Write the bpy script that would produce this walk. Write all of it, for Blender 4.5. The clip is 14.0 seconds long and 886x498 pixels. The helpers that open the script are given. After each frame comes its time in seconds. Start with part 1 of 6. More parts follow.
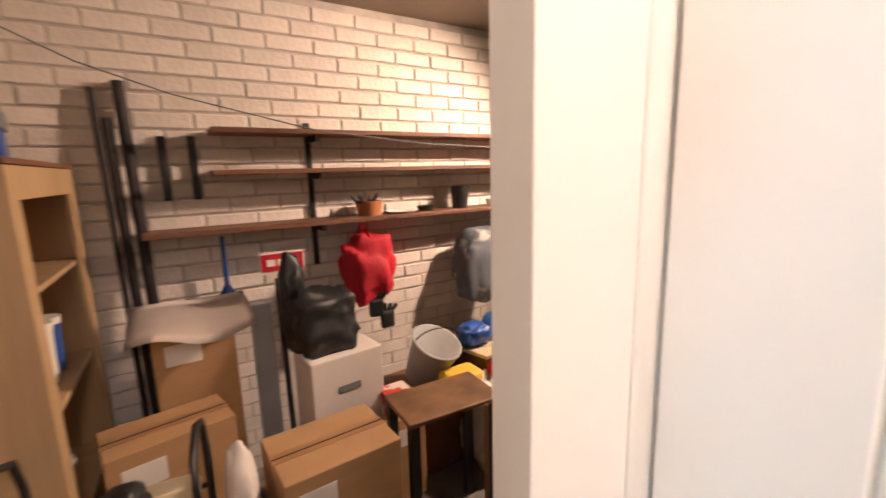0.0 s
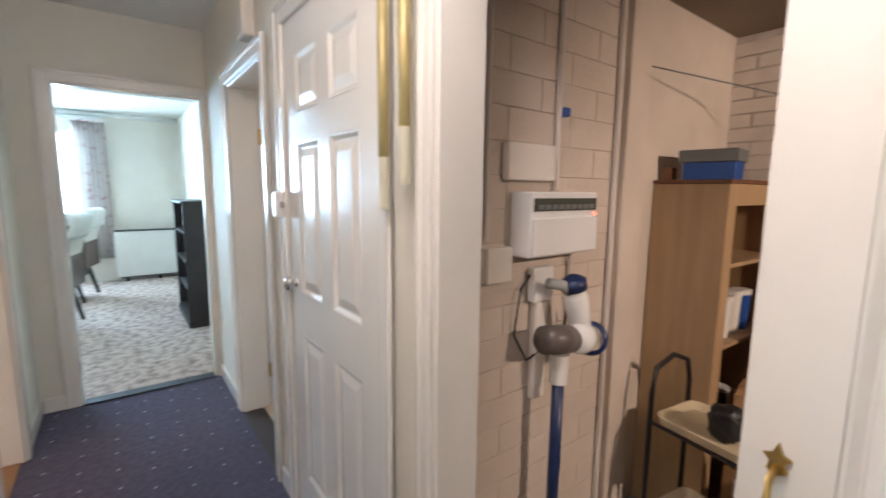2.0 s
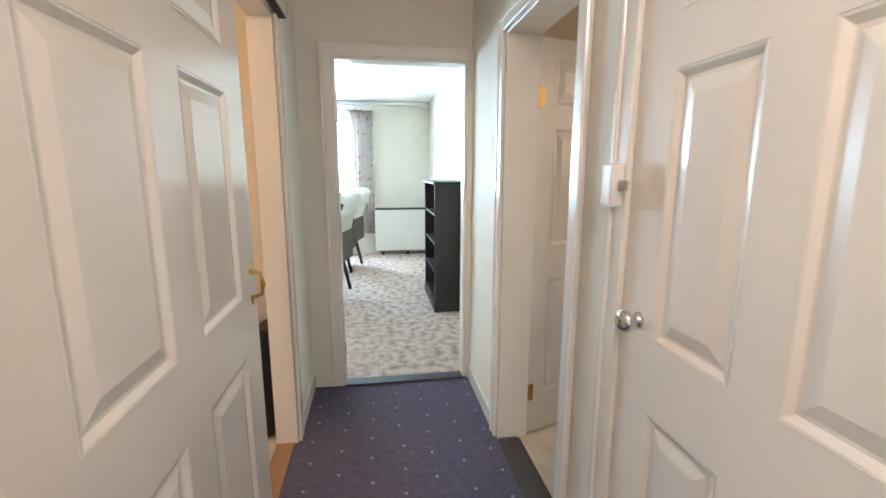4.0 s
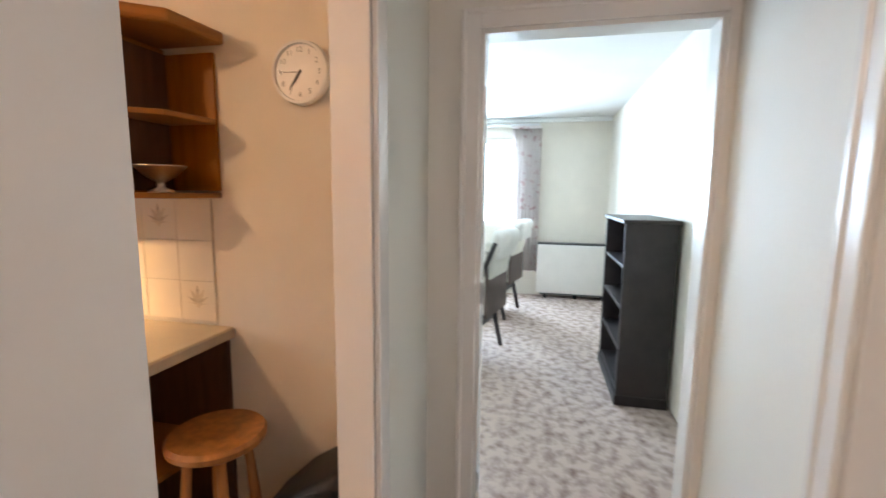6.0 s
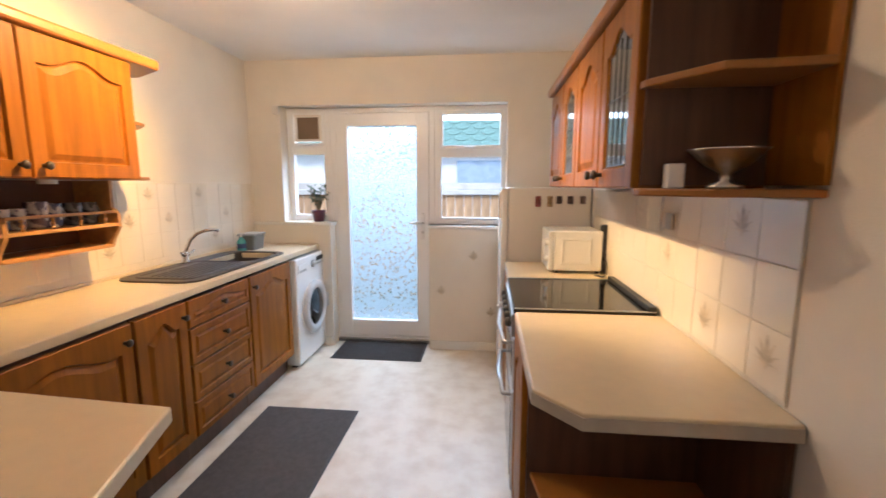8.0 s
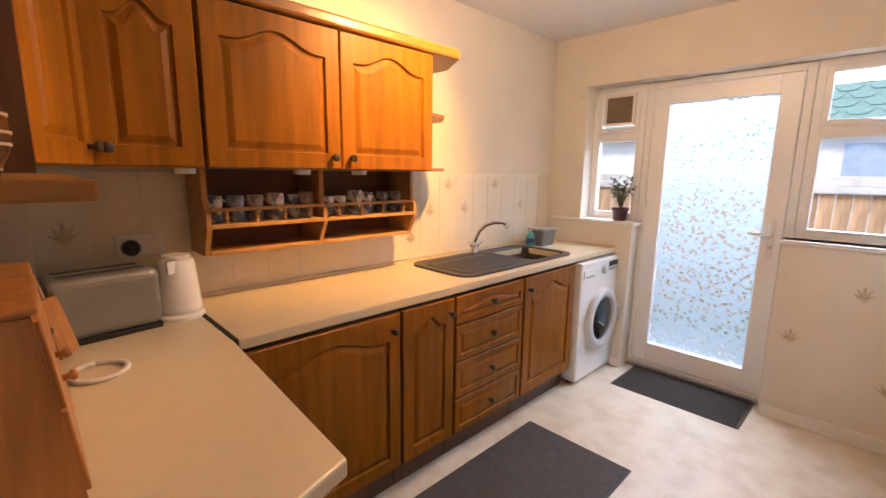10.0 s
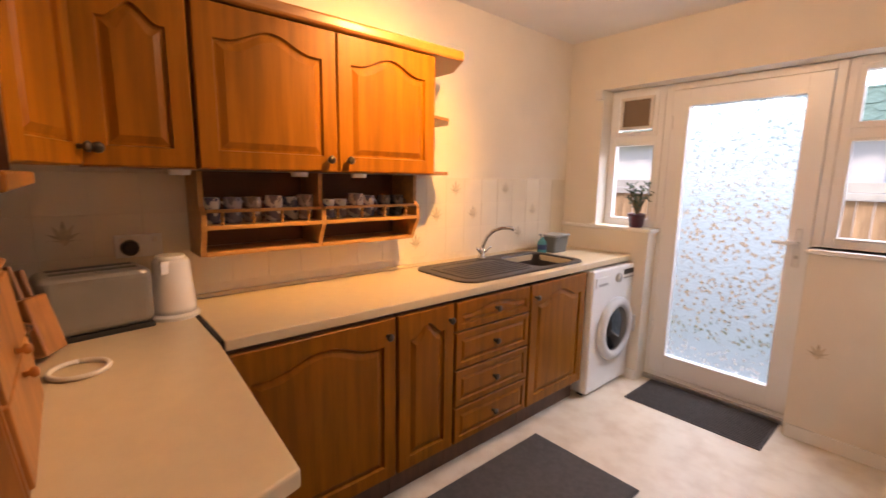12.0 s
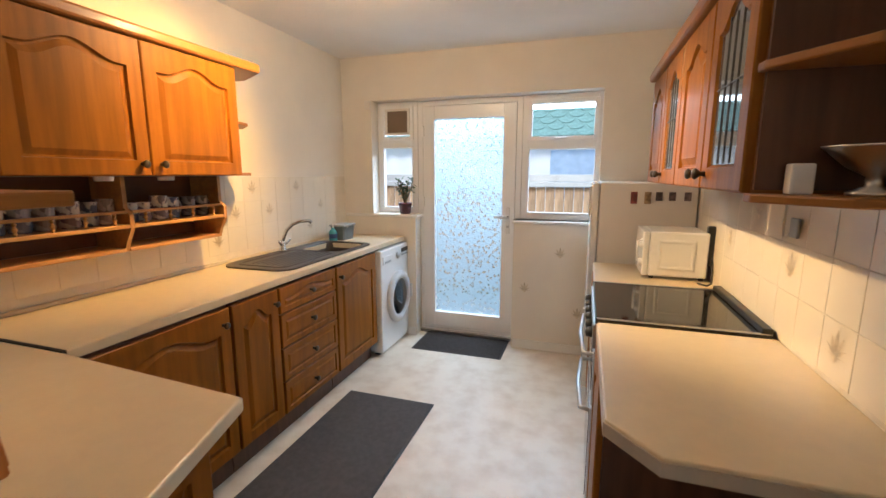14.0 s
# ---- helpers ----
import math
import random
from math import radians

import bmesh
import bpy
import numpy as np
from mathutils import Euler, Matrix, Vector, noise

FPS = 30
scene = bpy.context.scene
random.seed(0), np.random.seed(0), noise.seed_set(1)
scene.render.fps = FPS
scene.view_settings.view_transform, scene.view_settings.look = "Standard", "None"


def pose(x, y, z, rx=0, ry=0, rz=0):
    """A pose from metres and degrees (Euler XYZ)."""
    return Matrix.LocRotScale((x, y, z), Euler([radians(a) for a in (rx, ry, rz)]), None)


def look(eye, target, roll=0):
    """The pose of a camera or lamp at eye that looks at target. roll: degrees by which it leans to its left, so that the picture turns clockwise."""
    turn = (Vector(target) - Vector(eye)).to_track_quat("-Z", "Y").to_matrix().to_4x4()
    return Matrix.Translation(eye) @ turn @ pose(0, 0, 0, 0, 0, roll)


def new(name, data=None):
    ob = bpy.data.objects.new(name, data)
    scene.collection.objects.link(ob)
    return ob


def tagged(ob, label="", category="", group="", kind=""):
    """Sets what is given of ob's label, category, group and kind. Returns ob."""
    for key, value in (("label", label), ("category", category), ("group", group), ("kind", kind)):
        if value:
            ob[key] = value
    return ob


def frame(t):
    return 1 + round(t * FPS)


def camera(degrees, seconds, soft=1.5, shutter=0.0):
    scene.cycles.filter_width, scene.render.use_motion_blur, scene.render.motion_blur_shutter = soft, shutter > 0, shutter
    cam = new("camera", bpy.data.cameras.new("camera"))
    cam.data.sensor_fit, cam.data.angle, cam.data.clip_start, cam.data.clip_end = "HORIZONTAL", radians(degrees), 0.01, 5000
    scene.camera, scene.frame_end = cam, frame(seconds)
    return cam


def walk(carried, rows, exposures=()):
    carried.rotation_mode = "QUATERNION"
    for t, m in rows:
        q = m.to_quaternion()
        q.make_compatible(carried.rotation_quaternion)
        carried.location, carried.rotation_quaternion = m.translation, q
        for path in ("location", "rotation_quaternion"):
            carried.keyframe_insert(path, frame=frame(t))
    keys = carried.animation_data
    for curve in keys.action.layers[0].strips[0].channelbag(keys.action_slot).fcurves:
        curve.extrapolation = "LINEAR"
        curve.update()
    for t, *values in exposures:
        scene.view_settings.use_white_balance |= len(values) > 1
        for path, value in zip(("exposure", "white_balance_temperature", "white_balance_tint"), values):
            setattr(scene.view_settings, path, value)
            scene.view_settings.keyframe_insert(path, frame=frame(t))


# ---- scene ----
cam = camera(91.3, 14.0, shutter=0.3)
PATH = [
    (0, (0.215, 4.275, 1.363), (1.263, 5.942, 1.011), -1.6),
    (0.5, (0.278, 4.024, 1.388), (0.629, 5.974, 1.115), -1.2),
    (1, (0.427, 3.908, 1.366), (-0.047, 5.84, 1.159), -0.2),
    (1.5, (0.586, 3.836, 1.344), (-0.575, 5.453, 1.153), 0.4),
    (2, (0.6, 3.777, 1.37), (-0.983, 4.969, 1.103), 0.6),
    (2.5, (0.462, 3.699, 1.349), (-1.345, 4.499, 1.038), 0.8),
    (3, (0.273, 3.707, 1.353), (-1.624, 4.23, 0.995), 0.9),
    (5.5, (-1.006, 3.766, 1.321), (-2.987, 3.738, 1.044), 0.1),
    (6, (-1.231, 3.734, 1.4), (-3.167, 3.305, 1.145), 0.6),
    (6.5, (-1.42, 3.78, 1.359), (-3.035, 2.604, 1.248), 0.2),
    (7, (-1.673, 3.809, 1.377), (-2.563, 2.022, 1.254), 0.4),
    (7.5, (-1.777, 3.744, 1.377), (-2.1, 1.777, 1.204), 0.6),
    (8, (-1.913, 3.56, 1.401), (-1.71, 1.592, 1.109), 0.0),
    (8.5, (-1.929, 3.438, 1.406), (-1.335, 1.558, 1.068), 0.0),
    (9, (-1.835, 3.298, 1.432), (-0.906, 1.563, 1.078), 0.2),
    (11.5, (-1.832, 2.963, 1.396), (-0.175, 1.894, 1.067), 1.3),
    (12, (-1.88, 2.967, 1.405), (-0.387, 1.676, 1.086), 0.9),
    (12.5, (-1.89, 3.019, 1.457), (-0.666, 1.474, 1.12), 0.3),
    (13, (-1.909, 3.156, 1.466), (-1.009, 1.401, 1.13), 0.1),
    (13.5, (-1.952, 3.3, 1.443), (-1.327, 1.43, 1.113), 0.1),
    (14, (-1.963, 3.476, 1.431), (-1.352, 1.602, 1.092), -0.0),
]
walk(cam, [(t, look(eye, target, roll)) for t, eye, target, roll in PATH],
     exposures=[(0, 1.9, 6900, 18), (0.5, 1.6, 6800, 17), (1.0, 1.62, 6200, 12), (1.5, 1.45, 5900, 10), (2.5, 1.5, 6600, 14), (3.0, 1.68, 7000, 14), (5.5, 1.5, 6500, 17),
                (6.5, 1.42, 7100, 25), (7.5, 1.3, 6300, 18), (8.5, 1.2, 5300, 12), (9.0, 1.2, 5500, 14), (11.5, 1.15, 7200, 32), (12.0, 1.08, 7100, 30), (13.5, 1.02, 5750, 10), (14, 1.02, 5750, 10)])

# ---- plan, in metres ----
XE, XW = 0.10, -2.59          # kitchen side walls
YP0, YP1 = 3.23, 3.32         # partition between kitchen and hall
YC = 4.32                     # hall wall towards garage, store and bathroom
XEND = -2.83                  # end wall of the hall
ZC = 2.41                     # ceilings
YG = 6.55                     # garage back wall
WT = 0.90                     # worktop height

# ---- world and lights ----
world = bpy.data.worlds.new("sky")
scene.world = world
world.use_nodes = True
nt = world.node_tree
sky = nt.nodes.new("ShaderNodeTexSky")
sky.sky_type = 'NISHITA'
sky.sun_disc = False
sky.sun_elevation, sky.sun_rotation = radians(46), radians(20)
bgn = nt.nodes["Background"]
bgn.inputs[1].default_value = 0.15
nt.links.new(sky.outputs[0], bgn.inputs[0])
sun = new("sun", bpy.data.lights.new("sun", 'SUN'))
sun.data.energy, sun.data.angle, sun.data.color = 1.5, radians(12), (1, 0.95, 0.88)
sun.matrix_world = look((3, 8, 9), (0, 0, 0))


def lamp(name, kind, eye, target, watts, colour, size=0.1, size_y=None, spot=None):
    d = bpy.data.lights.new(name, kind)
    d.energy, d.color = watts, colour
    if kind == 'AREA':
        d.size = size
        if size_y:
            d.shape, d.size_y = 'RECTANGLE', size_y
    else:
        d.shadow_soft_size = size
    if kind == 'SPOT':
        d.spot_size, d.spot_blend = spot
    ob = new(name, d)
    ob.matrix_world = look(eye, target)
    return ob


lamp("kitchen_bulb", 'POINT', (-0.95, 1.70, 2.2), (-0.95, 1.70, 0), 11.5, (1, 0.66, 0.36), 0.04)
lamp("kitchen_spot", 'SPOT', (-1.0, 1.72, 2.25), (0.0, 1.80, 1.58), 68, (1, 0.52, 0.09), 0.03, spot=(radians(80), 0.9))
lamp("kitchen_spot", 'SPOT', (-0.90, 1.72, 2.25), (-2.55, 1.62, 1.08), 105, (1, 0.64, 0.27), 0.02, spot=(radians(48), 0.9))
lamp("kitchen_spot", 'SPOT', (-0.95, 1.80, 2.25), (-0.62, 3.2, 1.18), 20, (1, 0.60, 0.25), 0.03, spot=(radians(44), 0.9))
lamp("hall_bulb", 'POINT', (0.22, 3.82, 2.2), (0.22, 3.82, 0), 10, (1, 0.84, 0.79), 0.1)
lamp("garage_spot", 'SPOT', (2.5, 5.5, 2.05), (0.6, 6.4, 0.9), 84, (1, 0.76, 0.58), 0.05, spot=(radians(96), 0.7))
# Area lamp added outside above the window, out of view, standing in for sky light.
lamp("kitchen_skylight", 'AREA', (-1.1, -1.3, 2.75), (-1.1, 1.3, 0.2), 86, (0.74, 0.88, 1), 3.0, 1.6)
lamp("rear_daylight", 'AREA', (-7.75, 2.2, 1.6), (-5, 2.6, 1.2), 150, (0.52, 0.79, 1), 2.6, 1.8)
# Unseen fill lamp added inside the bathroom to brighten it; no window is built there.
lamp("bath_daylight", 'AREA', (-1.6, 6.1, 1.7), (-1.8, 5, 1.0), 2.6, (1, 0.78, 0.62), 0.9)

# ---- materials ----


def mat(name, colour, rough=0.5, metal=0.0, vary=0.08, scale=6.0, bump=0.0, bscale=120.0, coat=0.0, spec=0.5,
        stretch=(1, 1, 1), colour2=None, rand=0.0, ramp=(0.35, 0.65)):
    m = bpy.data.materials.new(name)
    m.use_nodes = True
    t = m.node_tree
    N, L = t.nodes, t.links
    b = N["Principled BSDF"]
    b.inputs["Roughness"].default_value = rough
    b.inputs["Metallic"].default_value = metal
    b.inputs["Coat Weight"].default_value = coat
    b.inputs["Coat Roughness"].default_value = 0.15
    b.inputs["Specular IOR Level"].default_value = spec
    co = N.new("ShaderNodeTexCoord")
    mp = N.new("ShaderNodeMapping")
    mp.inputs["Scale"].default_value = stretch
    L.new(co.outputs["Object"], mp.inputs[0])
    n1 = N.new("ShaderNodeTexNoise")
    n1.inputs["Scale"].default_value, n1.inputs["Detail"].default_value = scale, 6
    L.new(mp.outputs[0], n1.inputs[0])
    r = N.new("ShaderNodeValToRGB")
    c2 = colour2 or tuple(c * (1 - 2 * vary) for c in colour)
    r.color_ramp.elements[0].color, r.color_ramp.elements[1].color = (*c2, 1), (*colour, 1)
    r.color_ramp.elements[0].position, r.color_ramp.elements[1].position = ramp
    L.new(n1.outputs[0], r.inputs[0])
    out = r.outputs[0]
    if rand:
        oi = N.new("ShaderNodeObjectInfo")
        hs = N.new("ShaderNodeHueSaturation")
        mr = N.new("ShaderNodeMapRange")
        mr.inputs["To Min"].default_value, mr.inputs["To Max"].default_value = 1 - rand, 1 + rand
        L.new(oi.outputs["Random"], mr.inputs[0])
        L.new(mr.outputs[0], hs.inputs["Value"])
        L.new(out, hs.inputs["Color"])
        out = hs.outputs[0]
    L.new(out, b.inputs["Base Color"])
    if bump:
        n2 = N.new("ShaderNodeTexNoise")
        n2.inputs["Scale"].default_value, n2.inputs["Detail"].default_value = bscale, 3
        L.new(mp.outputs[0], n2.inputs[0])
        bp = N.new("ShaderNodeBump")
        bp.inputs["Strength"].default_value, bp.inputs["Distance"].default_value = bump, 0.004
        L.new(n2.outputs[0], bp.inputs["Height"])
        L.new(bp.outputs[0], b.inputs["Normal"])
    return m


def glass_mat(name, colour=(1, 1, 1), rough=0.0, bump=0.0, bscale=60.0):
    m = mat(name, colour, rough, vary=0.0)
    b = m.node_tree.nodes["Principled BSDF"]
    b.inputs["Transmission Weight"].default_value = 1
    b.inputs["IOR"].default_value = 1.45 if bump else 1.1
    if bump:
        N, L = m.node_tree.nodes, m.node_tree.links
        v = N.new("ShaderNodeTexVoronoi")
        v.inputs["Scale"].default_value = bscale
        bp = N.new("ShaderNodeBump")
        bp.inputs["Strength"].default_value, bp.inputs["Distance"].default_value = bump, 0.01
        L.new(N["Mapping"].outputs[0], v.inputs[0])
        L.new(v.outputs[0], bp.inputs["Height"])
        L.new(bp.outputs[0], b.inputs["Normal"])
    return m


def glow(name, colour, power):
    m = bpy.data.materials.new(name)
    m.use_nodes = True
    b = m.node_tree.nodes["Principled BSDF"]
    b.inputs["Base Color"].default_value = (*colour, 1)
    b.inputs["Emission Color"].default_value, b.inputs["Emission Strength"].default_value = (*colour, 1), power
    return m


PAPER = mat("cream_wallpaper", (0.78, 0.72, 0.62), 0.75, vary=0.03, scale=3, bump=0.25, bscale=260)
HALLW = mat("hall_wallpaper", (0.76, 0.74, 0.66), 0.7, vary=0.03, scale=2, bump=0.3, bscale=200, stretch=(1, 1, 0.25))
TEXTURED = mat("textured_plaster", (0.80, 0.77, 0.70), 0.8, vary=0.03, scale=4, bump=1.0, bscale=45)
CEILING = mat("white_ceiling", (0.82, 0.81, 0.78), 0.85, vary=0.03, scale=2, bump=0.5, bscale=60)
GLOSS = mat("white_gloss_paint", (0.82, 0.80, 0.75), 0.22, vary=0.02, scale=3, bump=0.05, bscale=30, coat=0.3)
UPVC = mat("white_plastic_frame", (0.85, 0.86, 0.86), 0.3, vary=0.015, scale=3)
OAK = mat("oak_door", (0.31, 0.110, 0.005), 0.42, vary=0.16, scale=4, bump=0.12, bscale=40, coat=0.03, spec=0.18, stretch=(7, 7, 0.6))
OAKH = mat("oak_trim", (0.36, 0.14, 0.02), 0.4, vary=0.15, scale=5, bump=0.1, bscale=40, coat=0.1, stretch=(0.6, 0.6, 7))
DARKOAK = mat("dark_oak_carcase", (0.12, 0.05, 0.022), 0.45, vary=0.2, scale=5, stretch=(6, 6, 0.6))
PINE = mat("pine_wood", (0.48, 0.20, 0.05), 0.4, vary=0.18, scale=5, bump=0.08, bscale=40, coat=0.2, stretch=(6, 6, 0.7))
PINER = mat("pale_pine_rack", (0.52, 0.27, 0.085), 0.4, vary=0.12, scale=6, stretch=(6, 1, 6))
WORKTOP = mat("cream_laminate", (0.68, 0.56, 0.37), 0.33, vary=0.02, scale=25, bump=0.05, bscale=300)
WTEDGE = mat("laminate_edge", (0.50, 0.42, 0.32), 0.45, vary=0.06, scale=20)
TILE = mat("cream_tile", (0.79, 0.72, 0.59), 0.2, vary=0.03, scale=4, rand=0.012, coat=0.2)
GROUT = mat("grout", (0.66, 0.60, 0.50), 0.9, vary=0.08, scale=20)
GROUTE = mat("pale_grout", (0.74, 0.66, 0.53), 0.8, vary=0.04, scale=20)
MOTIF = mat("tile_motif", (0.67, 0.57, 0.41), 0.3, vary=0.2, scale=30)
VINYL = mat("vinyl_floor", (0.74, 0.67, 0.56), 0.38, vary=0.07, scale=8, colour2=(0.62, 0.525, 0.41), bump=0.05, bscale=80, ramp=(0.3, 0.6))
NAVY = mat("navy_carpet", (0.112, 0.100, 0.160), 0.95, vary=0.15, scale=30, bump=0.9, bscale=320)
FLECK = mat("carpet_fleck", (0.40, 0.40, 0.46), 0.95, vary=0.1)
PINKC = mat("pink_carpet", (0.58, 0.455, 0.39), 0.95, colour2=(0.25, 0.165, 0.13), scale=15, bump=0.8, bscale=200, ramp=(0.30, 0.58))
MATGREY = mat("grey_mat", (0.075, 0.068, 0.066), 0.85, vary=0.12, scale=40, bump=0.6, bscale=300)
BLACKG = mat("black_glass", (0.012, 0.012, 0.013), 0.06, vary=0.0, spec=0.6)
BLACK = mat("black_plastic", (0.018, 0.018, 0.018), 0.4, vary=0.1)
BLACKL = mat("black_vinyl", (0.014, 0.015, 0.016), 0.45, vary=0.1, scale=8, bump=0.2, bscale=50)
SINK = mat("brown_composite", (0.055, 0.042, 0.036), 0.4, vary=0.12, scale=60, bump=0.1, bscale=300)
CHROME = mat("chrome", (0.75, 0.75, 0.75), 0.12, 1.0, vary=0.02)
STEEL = mat("brushed_steel", (0.55, 0.55, 0.55), 0.32, 1.0, vary=0.05, stretch=(20, 1, 1))
SILVER = mat("silver", (0.7, 0.68, 0.65), 0.3, 1.0, vary=0.05)
BRASS = mat("brass", (0.62, 0.44, 0.16), 0.28, 1.0, vary=0.08)
PEWTER = mat("pewter_knob", (0.10, 0.085, 0.07), 0.35, 0.8, vary=0.1)
WHITE = mat("white_enamel", (0.82, 0.82, 0.81), 0.25, vary=0.015, coat=0.2)
OFFWHITE = mat("off_white_plastic", (0.76, 0.72, 0.66), 0.4, vary=0.02)
GREYP = mat("grey_plastic", (0.16, 0.17, 0.17), 0.5, vary=0.05)
MIDGREY = mat("mid_grey_plastic", (0.36, 0.36, 0.35), 0.45, vary=0.05)
BLUE = mat("blue_plastic", (0.02, 0.08, 0.32), 0.4, vary=0.08)
NAVYP = mat("navy_plastic", (0.012, 0.03, 0.11), 0.35, vary=0.08)
RED = mat("red_cloth", (0.55, 0.012, 0.03), 0.7, vary=0.15, scale=9, bump=0.3, bscale=60)
YELLOW = mat("yellow_plastic", (0.75, 0.50, 0.06), 0.5, vary=0.08)
CARD = mat("cardboard", (0.40, 0.23, 0.11), 0.85, vary=0.08, scale=4, bump=0.1, bscale=80, stretch=(1, 1, 3))
CARDL = mat("cardboard_label", (0.70, 0.66, 0.60), 0.7, vary=0.05)
TAPE = mat("packing_tape", (0.32, 0.17, 0.08), 0.3, vary=0.05)
PALECARD = mat("pale_card", (0.80, 0.71, 0.64), 0.6, vary=0.05, scale=3)
SHEET = mat("white_board", (0.66, 0.60, 0.55), 0.6, vary=0.08, scale=3)
BEIGEP = mat("beige_plastic", (0.55, 0.46, 0.30), 0.5, vary=0.08, scale=5)
BIRCH = mat("beech_laminate", (0.45, 0.30, 0.16), 0.5, vary=0.08, scale=4, stretch=(5, 5, 0.6))
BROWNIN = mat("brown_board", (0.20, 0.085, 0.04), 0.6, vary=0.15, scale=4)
SHELFW = mat("stained_shelf", (0.20, 0.085, 0.045), 0.55, vary=0.2, scale=4, stretch=(0.5, 6, 6))
IRON = mat("dark_iron", (0.035, 0.03, 0.032), 0.5, 0.5, vary=0.2, scale=10)
BRICK = mat("painted_brick", (0.70, 0.63, 0.56), 0.8, vary=0.07, scale=7, bump=0.8, bscale=60, rand=0.07)
PIERB = mat("painted_block", (0.62, 0.54, 0.46), 0.85, vary=0.06, scale=3, bump=0.5, bscale=70, rand=0.02)
MORTAR = mat("painted_mortar", (0.60, 0.53, 0.47), 0.9, vary=0.15, scale=9, bump=0.6, bscale=80)
GCEIL = mat("garage_ceiling", (0.28, 0.22, 0.17), 0.9, vary=0.1, scale=2)
CONCRETE = mat("concrete_floor", (0.20, 0.18, 0.16), 0.9, vary=0.2, scale=5, bump=0.4, bscale=60)
MAHOG = mat("mahogany", (0.10, 0.018, 0.014), 0.3, vary=0.2, scale=5, coat=0.4, stretch=(0.6, 6, 1))
DARKWOOD = mat("dark_wood", (0.030, 0.022, 0.022), 0.45, vary=0.2, scale=6)
PORCELAIN = mat("white_glass_shade", (0.80, 0.76, 0.68), 0.15, vary=0.02, coat=0.5)
CUSHION = mat("cream_cloth", (0.78, 0.75, 0.66), 0.9, vary=0.05, scale=12, bump=0.3, bscale=100)
CURTAIN = mat("floral_curtain", (0.84, 0.79, 0.76), 0.9, colour2=(0.45, 0.13, 0.15), scale=13, ramp=(0.36, 0.40))
PLANT = mat("leaf", (0.07, 0.13, 0.05), 0.5, vary=0.3, scale=12, rand=0.25)
STEM = mat("stem", (0.16, 0.13, 0.06), 0.8)
POT = mat("plum_pot", (0.09, 0.012, 0.03), 0.3, vary=0.1, coat=0.3)
FENCE = mat("fence_board", (0.42, 0.26, 0.14), 0.85, vary=0.2, scale=5, bump=0.3, bscale=50, stretch=(5, 5, 0.5), rand=0.12)
GRASS = mat("grass", (0.10, 0.14, 0.05), 0.95, vary=0.25, scale=12, bump=0.8, bscale=60)
PAVING = mat("paving", (0.42, 0.39, 0.35), 0.9, vary=0.12, scale=4)
FELT = mat("green_felt", (0.20, 0.34, 0.29), 0.9, vary=0.12, scale=12)
RENDERW = mat("white_render", (0.72, 0.72, 0.72), 0.85, vary=0.05, scale=2)
STRIPE = mat("stoneware_brown", (0.085, 0.035, 0.018), 0.25, vary=0.12, coat=0.4)
STRIPEC = mat("stoneware_cream", (0.62, 0.52, 0.36), 0.3, vary=0.05)
SLOT = mat("dark_gap", (0.02, 0.017, 0.015), 0.9)
GOLD = mat("ochre_tube", (0.46, 0.38, 0.17), 0.42, 0.3, vary=0.1)
GLASS = glass_mat("clear_glass")
OBSCURE = glass_mat("obscure_glass", (0.92, 0.97, 1.0), 0.16, 0.5, 60)


def see_through(m, colour, share, leaf=0.0):
    """Lets light glow through cloth or frosted glass; clear leaf shapes of the given spacing if asked."""
    N, L = m.node_tree.nodes, m.node_tree.links
    tr, mx = N.new("ShaderNodeBsdfTranslucent"), N.new("ShaderNodeMixShader")
    tr.inputs[0].default_value = (*colour, 1)
    mx.inputs[0].default_value = share
    L.new(N["Principled BSDF"].outputs[0], mx.inputs[1])
    L.new(tr.outputs[0], mx.inputs[2])
    L.new(mx.outputs[0], N["Material Output"].inputs[0])
    if leaf:
        wob, add, vo = N.new("ShaderNodeTexNoise"), N.new("ShaderNodeMixRGB"), N.new("ShaderNodeTexVoronoi")
        wob.inputs["Scale"].default_value = 2.2 / leaf
        add.blend_type, add.inputs[0].default_value = 'ADD', leaf * 0.9
        vo.inputs["Scale"].default_value = 1 / leaf
        rp = N.new("ShaderNodeValToRGB")
        rp.color_ramp.elements[0].position, rp.color_ramp.elements[1].position = 0.36, 0.43
        rp.color_ramp.elements[0].color, rp.color_ramp.elements[1].color = (share * 0.10,) * 3 + (1,), (share,) * 3 + (1,)
        L.new(N["Mapping"].outputs[0], wob.inputs[0])
        L.new(N["Mapping"].outputs[0], add.inputs[1])
        L.new(wob.outputs["Color"], add.inputs[2])
        L.new(add.outputs[0], vo.inputs[0])
        L.new(vo.outputs[0], rp.inputs[0])
        L.new(rp.outputs[0], mx.inputs[0])


see_through(OBSCURE, (0.36, 0.43, 0.455), 0.56, 0.030)
see_through(CURTAIN, (0.86, 0.78, 0.74), 0.45)
BULB = glow("lit_bulb", (1, 0.85, 0.6), 25)
REDLED = glow("red_led", (1, 0.05, 0.02), 4)

# ---- building helpers ----


def part(name, bm, material, parent=None, label="", smooth=False):
    me = bpy.data.meshes.new(name)
    bm.to_mesh(me)
    bm.free()
    me.materials.append(material)
    if smooth:
        me.shade_smooth()
    ob = new(name, me)
    ob.parent = parent
    if label:
        ob["label"] = label
    return ob


